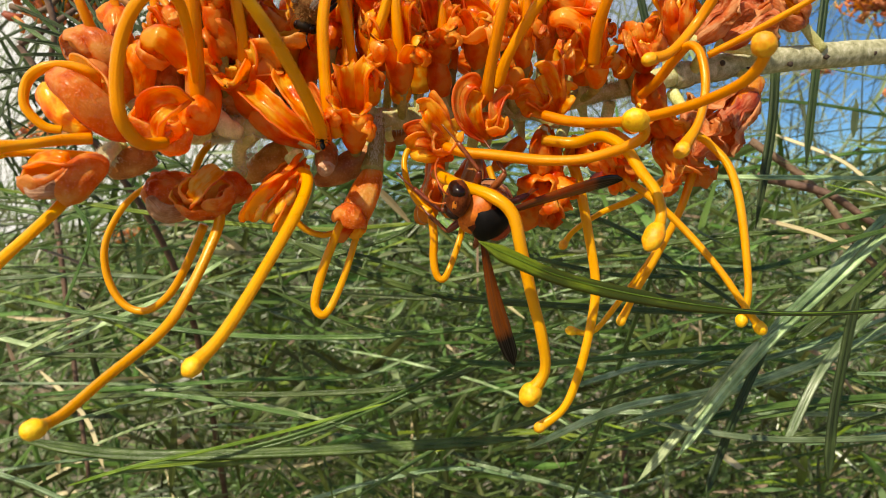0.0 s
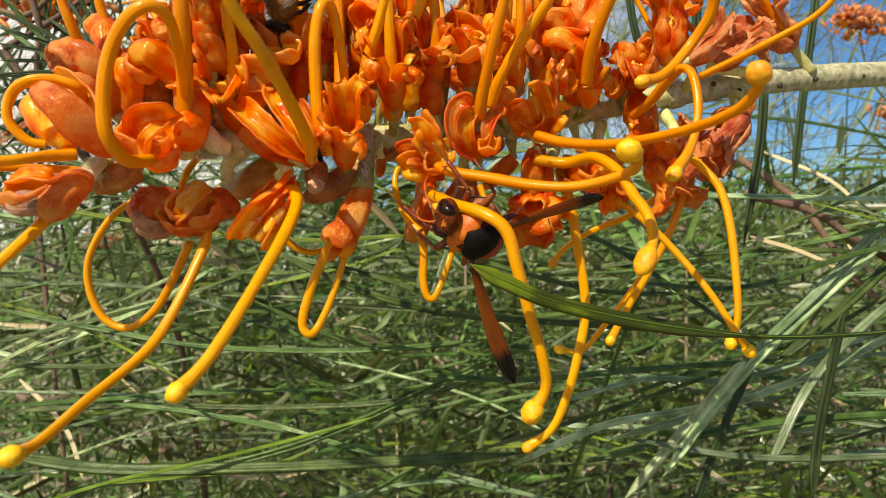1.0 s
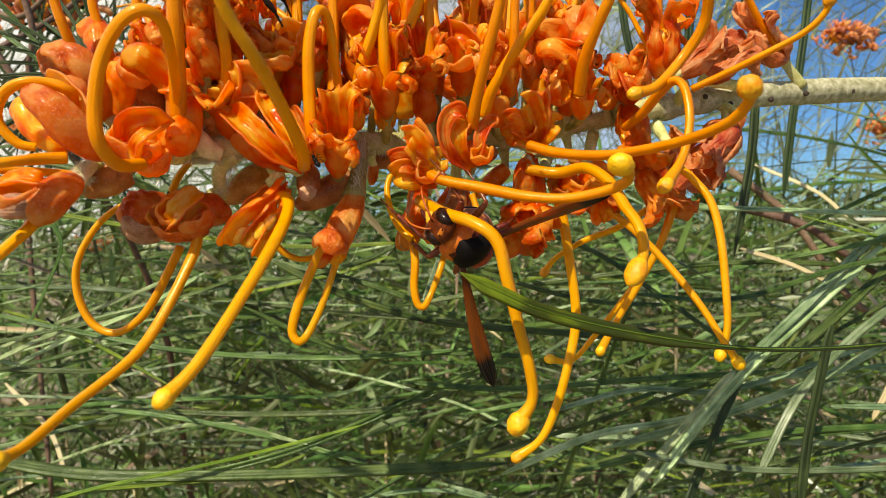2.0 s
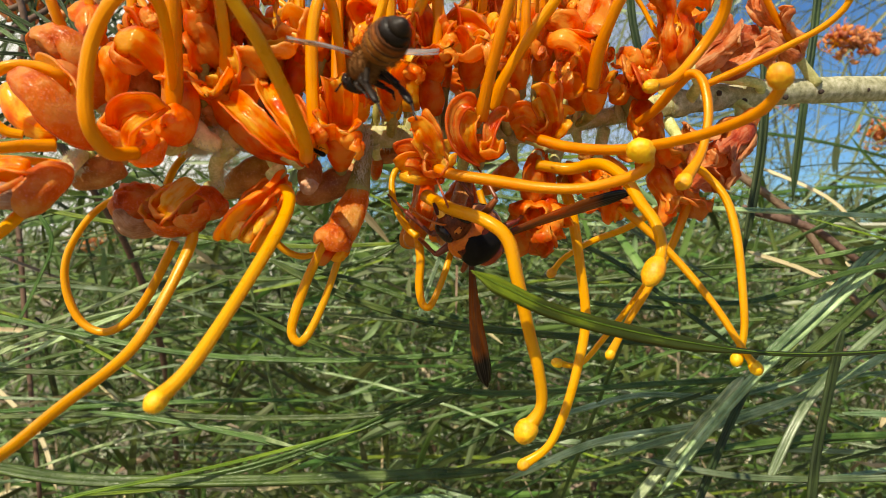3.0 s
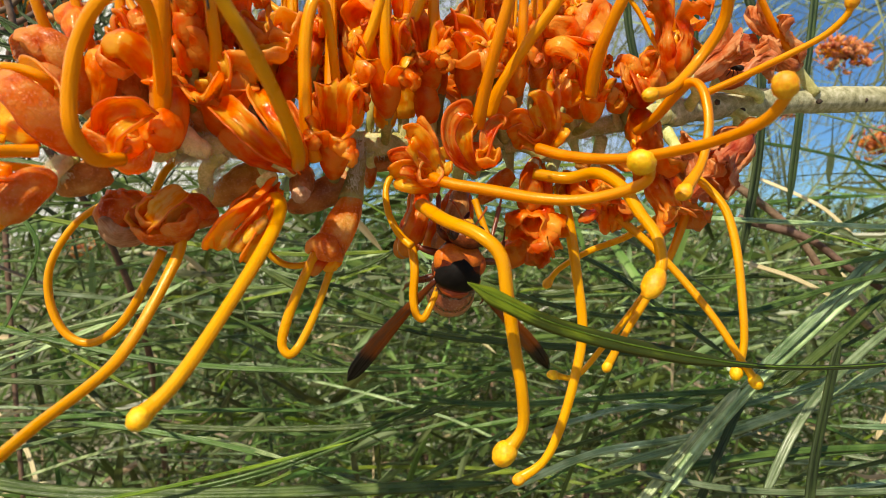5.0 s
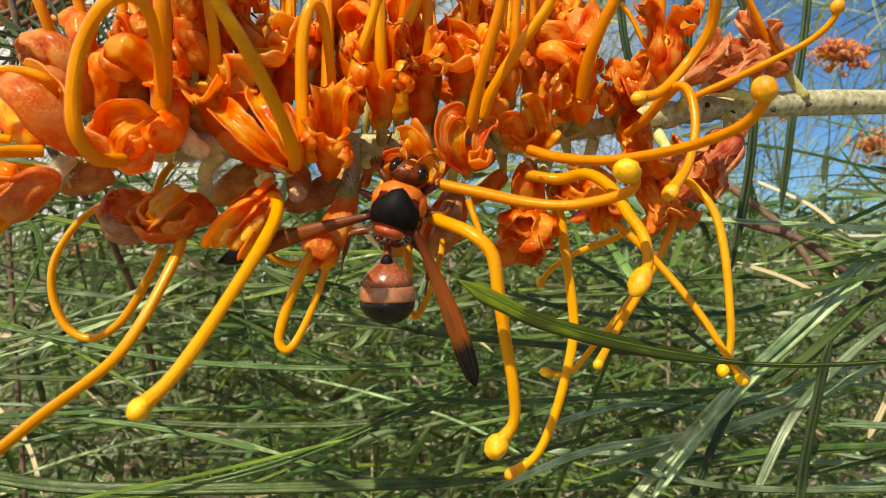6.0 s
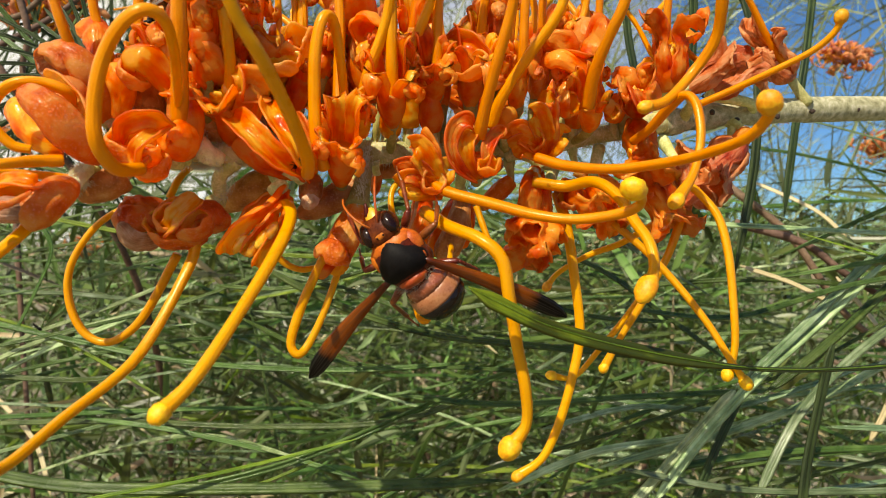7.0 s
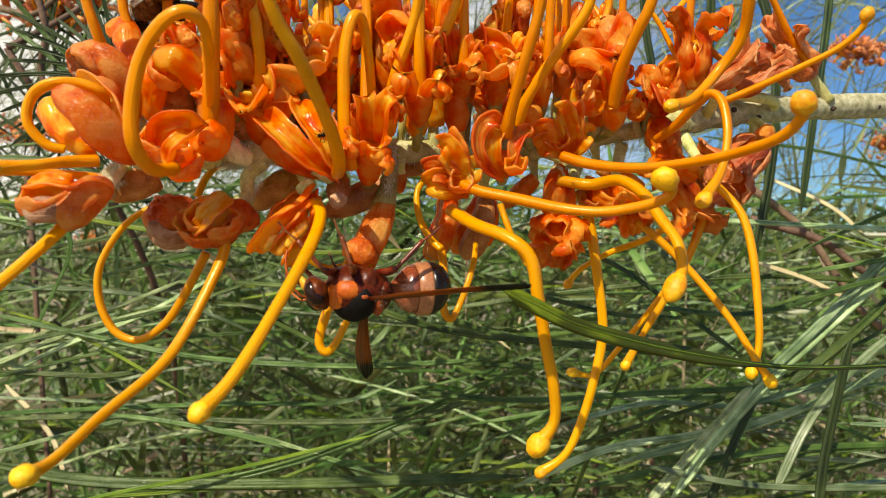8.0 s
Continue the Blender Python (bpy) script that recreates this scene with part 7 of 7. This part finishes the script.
ant = mite("ant", "tiny black ant crawling on an orange petal", 1.3, BLACK)
fly = mite("fly", "small striped fly on a yellow style", 2.0, DARK)
gnat = mite("gnat", "tiny black gnat resting on a green leaf", 1.5, BLACK)
beetle = mite("beetle", "small black beetle among the orange florets", 1.7, BLACK)
midge = mite("midge", "small dark midge near the tops of the florets", 1.7, DARK)
gnat.matrix_world = Matrix.Translation(place((-98.5, 165.0, -18.8))) @ pose(0, 0, 0, 40, 0, 100)
beetle.matrix_world = Matrix.Translation(place((10.7, 107.0, 20.3))) @ pose(0, 0, 0, 60, 0, 20)
midge.matrix_world = Matrix.Translation(place((-4.8, 103.0, 34.1))) @ pose(0, 0, 0, 30, 0, 60)


# ---- what moves ----
def stance(at, ahead, back):
    """The pose of an insect at a place, from where its head points and where its back faces."""
    y = Vector(ahead).normalized()
    x = y.cross(Vector(back)).normalized()
    m = Matrix((x, y, x.cross(y))).transposed().to_4x4()
    m.translation = place(at)
    return m


def swung(hinge, insect, way):
    """A wing's pose in its insect's space, so that it points along a way of the world."""
    y = -(insect.to_3x3().transposed() @ Vector(way)).normalized()
    up = Vector((0, 0, 1)) if abs(y.z) < 0.92 else Vector((0, 1, 0))
    x = y.cross(up).normalized()
    m = Matrix((x, y, x.cross(y))).transposed().to_4x4()
    m.translation = hinge
    return m


# seconds, thorax, head's way, back's way, the two wings' ways
WASP = [
    (0.0, (4.1, 92.9, -0.8), (-0.58, -0.6, 0.45), (0.32, -0.74, -0.58), (0.19, 0.39, -0.90), (0.82, 0.54, 0.20)),
    (0.5, (3.5, 93.0, -0.3), (-0.58, -0.6, 0.45), (0.32, -0.74, -0.58), (0.26, 0.37, -0.89), (0.86, 0.47, 0.20)),
    (1.0, (3.8, 93.7, -0.5), (-0.58, -0.6, 0.45), (0.32, -0.74, -0.58), (0.28, 0.35, -0.89), (0.78, 0.59, 0.21)),
    (1.5, (4.0, 93.1, -0.4), (-0.58, -0.6, 0.45), (0.32, -0.74, -0.58), (0.26, 0.36, -0.90), (0.81, 0.51, 0.27)),
    (2.2, (3.9, 97.3, -0.6), (-0.58, -0.6, 0.45), (0.32, -0.74, -0.58), (0.20, 0.43, -0.88), (0.88, 0.38, 0.30)),
    (3.0, (4.1, 97.9, -0.5), (-0.58, -0.6, 0.45), (0.32, -0.74, -0.58), (0.12, 0.45, -0.88), (0.91, 0.31, 0.29)),
    (3.5, (3.9, 99.9, -0.5), (-0.58, -0.6, 0.45), (0.32, -0.74, -0.58), (-0.06, 0.42, -0.91), (0.97, 0.10, 0.23)),
    (4.0, (7.4, 99.8, -1.5), (0.15, -0.62, 0.75), (0.1, -0.25, -0.95), (-0.26, 0.44, -0.86), (0.70, 0.69, 0.19)),
    (4.4, (6.8, 100.8, -1.2), (0.22, -0.8, 0.55), (0.1, 0.25, -0.9), (-0.41, 0.30, -0.86), (0.61, 0.79, 0.07)),
    (4.7, (4.6, 100.8, -3.4), (0.18, -0.8, 0.6), (0.1, -0.1, -0.95), (-0.51, 0.31, -0.80), (0.62, 0.76, -0.16)),
    (5.1, (1.4, 101.4, -3.1), (0.22, -0.35, 0.9), (0.0, -0.93, -0.35), (-0.61, 0.33, -0.72), (0.52, 0.44, -0.74)),
    (5.6, (-4.9, 93.1, 0.7), (0.16, -0.05, 0.98), (0.0, -0.99, -0.05), (-0.88, 0.23, -0.41), (0.47, 0.17, -0.87)),
    (5.8, (-5.0, 92.1, 1.4), (0.24, -0.05, 0.97), (0.0, -0.99, -0.05), (-0.91, 0.33, -0.26), (0.42, 0.25, -0.87)),
    (6.0, (-4.7, 91.7, 4.1), (0.28, -0.05, 0.96), (-0.05, -0.99, -0.05), (-0.95, 0.14, -0.28), (0.36, -0.00, -0.93)),
    (6.2, (-3.8, 91.8, 4.6), (0.32, -0.1, 0.94), (-0.05, -0.99, -0.05), (-0.97, 0.23, -0.12), (0.26, 0.26, -0.93)),
    (6.4, (-7.6, 91.4, 0.6), (0.1, -0.14, 0.97), (0.0, -0.96, -0.2), (-0.85, 0.25, -0.46), (0.54, 0.26, -0.80)),
    (6.5, (-6.3, 90.9, -0.6), (-0.12, -0.14, 0.97), (0.05, -0.95, -0.3), (-0.80, 0.30, -0.51), (0.58, 0.18, -0.80)),
    (7.0, (-5.2, 89.0, -1.1), (-0.55, -0.14, 0.78), (0.0, -0.92, -0.4), (-0.56, 0.50, -0.66), (0.87, 0.32, -0.36)),
    (7.2, (-6.8, 89.2, -0.3), (-0.58, -0.14, 0.74), (0.05, -0.92, -0.4), (-0.30, 0.55, -0.78), (0.91, 0.33, -0.27)),
    (7.5, (-9.3, 90.5, -1.3), (-0.85, -0.1, 0.45), (-0.12, -0.74, -0.66), (-0.29, 0.58, -0.76), (0.90, 0.32, -0.29)),
    (8.0, (-15.3, 90.4, -5.6), (-0.97, -0.2, 0.04), (0.0, -0.34, -0.94), (-0.08, 0.81, -0.58), (0.89, -0.44, 0.11)),
]
# seconds, thorax, head's way, back's way
BEE = [
    (0.0, (-19.0, 91.8, 29.4), (-0.3, 0.3, -0.85), (0.0, -0.6, 0.3)),
    (0.5, (-18.9, 92.2, 31.7), (-0.3, 0.3, -0.85), (0.0, -0.6, 0.3)),
    (1.0, (-21.9, 92.9, 32.1), (-0.3, 0.3, -0.85), (0.0, -0.6, 0.3)),
    (1.5, (-27.0, 92.2, 32.4), (-0.4, 0.2, -0.8), (0.0, -0.6, 0.3)),
    (2.3, (-19.8, 82.5, 38.4), (-0.7, 0.5, 0.2), (0.0, -0.3, 0.95)),
    (2.8, (-8.8, 77.5, 25.1), (-0.5, 0.8, -0.3), (0.0, -0.1, 1.0)),
    (2.9, (-11.1, 77.7, 24.1), (-0.5, 0.8, -0.3), (0.0, -0.1, 1.0)),
    (3.0, (-8.6, 79.0, 19.0), (-0.5, 0.75, -0.35), (0.0, -0.15, 1.0)),
    (3.1, (-7.4, 80.4, 18.9), (-0.55, 0.75, -0.35), (0.0, -0.15, 1.0)),
    (3.2, (0.5, 82.9, 19.1), (-0.5, 0.8, -0.4), (0.0, -0.15, 1.0)),
    (3.3, (5.2, 85.3, 16.7), (-0.7, 0.65, -0.3), (0.0, -0.15, 1.0)),
    (3.4, (4.1, 86.6, 13.1), (-0.8, 0.5, -0.15), (0.0, -0.2, 1.0)),
    (3.5, (6.1, 87.0, 12.6), (-0.66, 0.72, 0.05), (0.0, -0.3, 0.95)),
    (3.6, (1.8, 87.0, 11.2), (-0.82, 0.5, 0.1), (0.0, -0.25, 0.95)),
    (3.8, (1.2, 85.9, 13.9), (-0.8, 0.5, 0.15), (0.0, -0.25, 0.95)),
    (3.9, (0.7, 83.9, 13.2), (-0.75, 0.55, -0.3), (0.0, -0.2, 1.0)),
    (4.0, (0.9, 78.8, 14.8), (-0.85, 0.45, -0.15), (0.0, -0.2, 1.0)),
    (4.1, (-2.3, 70.1, 17.7), (-0.9, 0.35, -0.2), (0.0, -0.2, 1.0)),
    (4.2, (-4.4, 61.3, 15.6), (-0.98, 0.15, 0.05), (0.0, -0.2, 1.0)),
    (4.3, (-7.8, 59.5, 15.5), (-0.98, 0.15, 0.05), (0.0, -0.2, 1.0)),
    (4.4, (-8.2, 58.7, 30.0), (-0.9, 0.3, 0.1), (0.0, -0.2, 1.0)),
    (4.5, (-7.0, 58.0, 31.0), (-0.93, 0.25, 0.05), (0.0, -0.2, 1.0)),
    (4.6, (-5.6, 57.0, 21.6), (-0.97, 0.2, 0.0), (0.0, -0.2, 1.0)),
    (4.7, (-12.2, 56.5, 19.0), (-0.97, 0.2, 0.0), (0.0, -0.2, 1.0)),
    (5.2, (-29.0, 82.1, 36.4), (-0.6, 0.7, -0.2), (0.0, -0.2, 1.0)),
    (5.8, (-32.1, 97.1, 34.0), (-0.8, 0.3, -0.45), (0.1, -0.7, 0.6)),
    (6.5, (-35.9, 97.0, 34.6), (-0.7, 0.4, -0.5), (0.1, -0.7, 0.6)),
    (7.0, (-38.5, 95.0, 34.1), (-0.7, 0.4, -0.5), (0.1, -0.7, 0.6)),
    (7.5, (-42.1, 95.7, 35.3), (-0.8, 0.4, -0.3), (0.1, -0.7, 0.6)),
    (8.0, (-45.0, 94.5, 33.9), (-0.6, 0.4, -0.5), (0.1, -0.7, 0.6)),
]
ANT = [(0.0, (-16.6, 84.2, 9.2), 10), (1.5, (-15.6, 84.9, 10.2), 20), (3.0, (-16.4, 89.9, 10.7), 60), (4.0, (-19.8, 91.8, 12.0), 120), (4.5, (-20.0, 93.0, 10.2), 200), (7.0, (-18.9, 88.0, 11.0), 160), (8.0, (-19.2, 87.5, 14.6), 100)]
FLY = [(0.0, (60.9, 107.3, 40.9), 150), (3.5, (59.5, 107.3, 35.6), 130), (4.0, (61.3, 106.9, 33.0), 110), (4.5, (50.6, 114.7, 30.3), 95), (4.7, (49.3, 116.3, 29.7), 90), (6.0, (51.6, 128.0, 29.9), 80), (8.0, (48.1, 130.0, 27.1), 80)]


def motions():
    rows = [(t, stance(at, ahead, back)) for t, at, ahead, back, _, _ in WASP]
    walk(wasp, rows)
    for k, w in enumerate(wasp_wings):
        hinge = w.location.copy()
        walk(w, [(t, swung(hinge, m, row[4 + k])) for (t, m), row in zip(rows, WASP)])
    waist = tail.location.copy()
    walk(tail, [(t, Matrix.Translation(waist + Vector((0, slide * MM, 0))) @ pose(0, 0, 0, bend, 0, side)) for t, bend, side, slide in ((0.0, 66, 0, 1.5), (3.5, 66, 0, 1.5), (4.0, 60, 0, 1.5), (4.5, 60, 0, 1.5), (5.6, 14, 16, 0), (5.8, 12, 16, 0), (6.0, 0, 16, -1.4), (6.2, 0, 4, -1.8), (6.4, 32, 26, 0.6), (6.5, 38, 24, 0.6), (7.0, 10, 5, 3.4), (7.5, 4, -14, 2.0), (8.0, 5, -6, 0.8))])
    hinge = neck.location.copy()
    walk(neck, [(t, Matrix.Translation(hinge) @ pose(0, 0, 0, nod, 0, side)) for t, nod, side in ((0.0, 2, 34), (1.5, 6, 28), (2.8, 30, 6), (3.5, 40, 0), (4.0, 10, 0), (4.7, 5, 0), (5.8, 18, 0), (6.2, 18, -4), (6.5, 50, 0), (7.0, 54, 0), (7.5, 46, 0), (8.0, 30, 0))])
    walk(bee, [(t, stance(at, ahead, back)) for t, at, ahead, back in BEE])
    for s, w in zip((-1, 1), bee_wings):
        hinge = w.location.copy()
        rows = []
        for t, lift in ((0.0, -5), (1.5, -5), (2.3, 35), (2.8, 10), (3.0, 40), (3.2, 0), (3.4, 45), (3.6, 5), (3.8, 40), (4.0, 5), (4.2, 45), (4.4, 0), (4.7, 35), (5.2, 10), (5.8, -5), (8.0, -5)):
            spread = 18 if lift < 0 else 78
            rows.append((t, Matrix.Translation(hinge) @ pose(0, 0, 0, 0, -s * max(lift, 0), s * spread)))
        walk(w, rows)
    for ob, pivot, table in ((loose_style, (-2.6, 98.0, 5.4), ((0.0, 1.2), (0.5, 4.0), (1.0, 4.4), (1.5, 4.0), (2.4, 3.2), (3.0, 2.9), (3.2, 6.0), (3.5, 10.3), (3.8, 4.0), (4.0, -0.6), (4.5, -1.2), (6.0, -0.8), (7.0, 0.4), (8.0, 0.5))),
                             (swaying_style, (-1.5, 96.0, 9.2), ((0.0, 5.6), (0.5, 4.6), (1.0, 3.8), (1.5, 2.4), (3.0, 5.2), (3.5, 2.8), (4.0, 6.5), (4.5, 5.4), (6.0, 2.6), (6.5, 0.5), (7.0, 0.3), (7.5, 3.0), (8.0, 3.0)))):
        hinge = (Vector(pivot) - origin_of[ob.parent.name]) * MM
        rest = Matrix.Translation(ob.location.copy() - hinge)
        walk(ob, [(t, Matrix.Translation(hinge) @ pose(0, 0, 0, 0, -swing, 0) @ rest) for t, swing in table])
    for ob, table in ((ant, ANT), (fly, FLY)):
        walk(ob, [(t, Matrix.Translation(place(at)) @ pose(0, 0, 0, 70, 0, 0) @ pose(0, 0, 0, 0, 0, turn)) for t, at, turn in table])


motions()
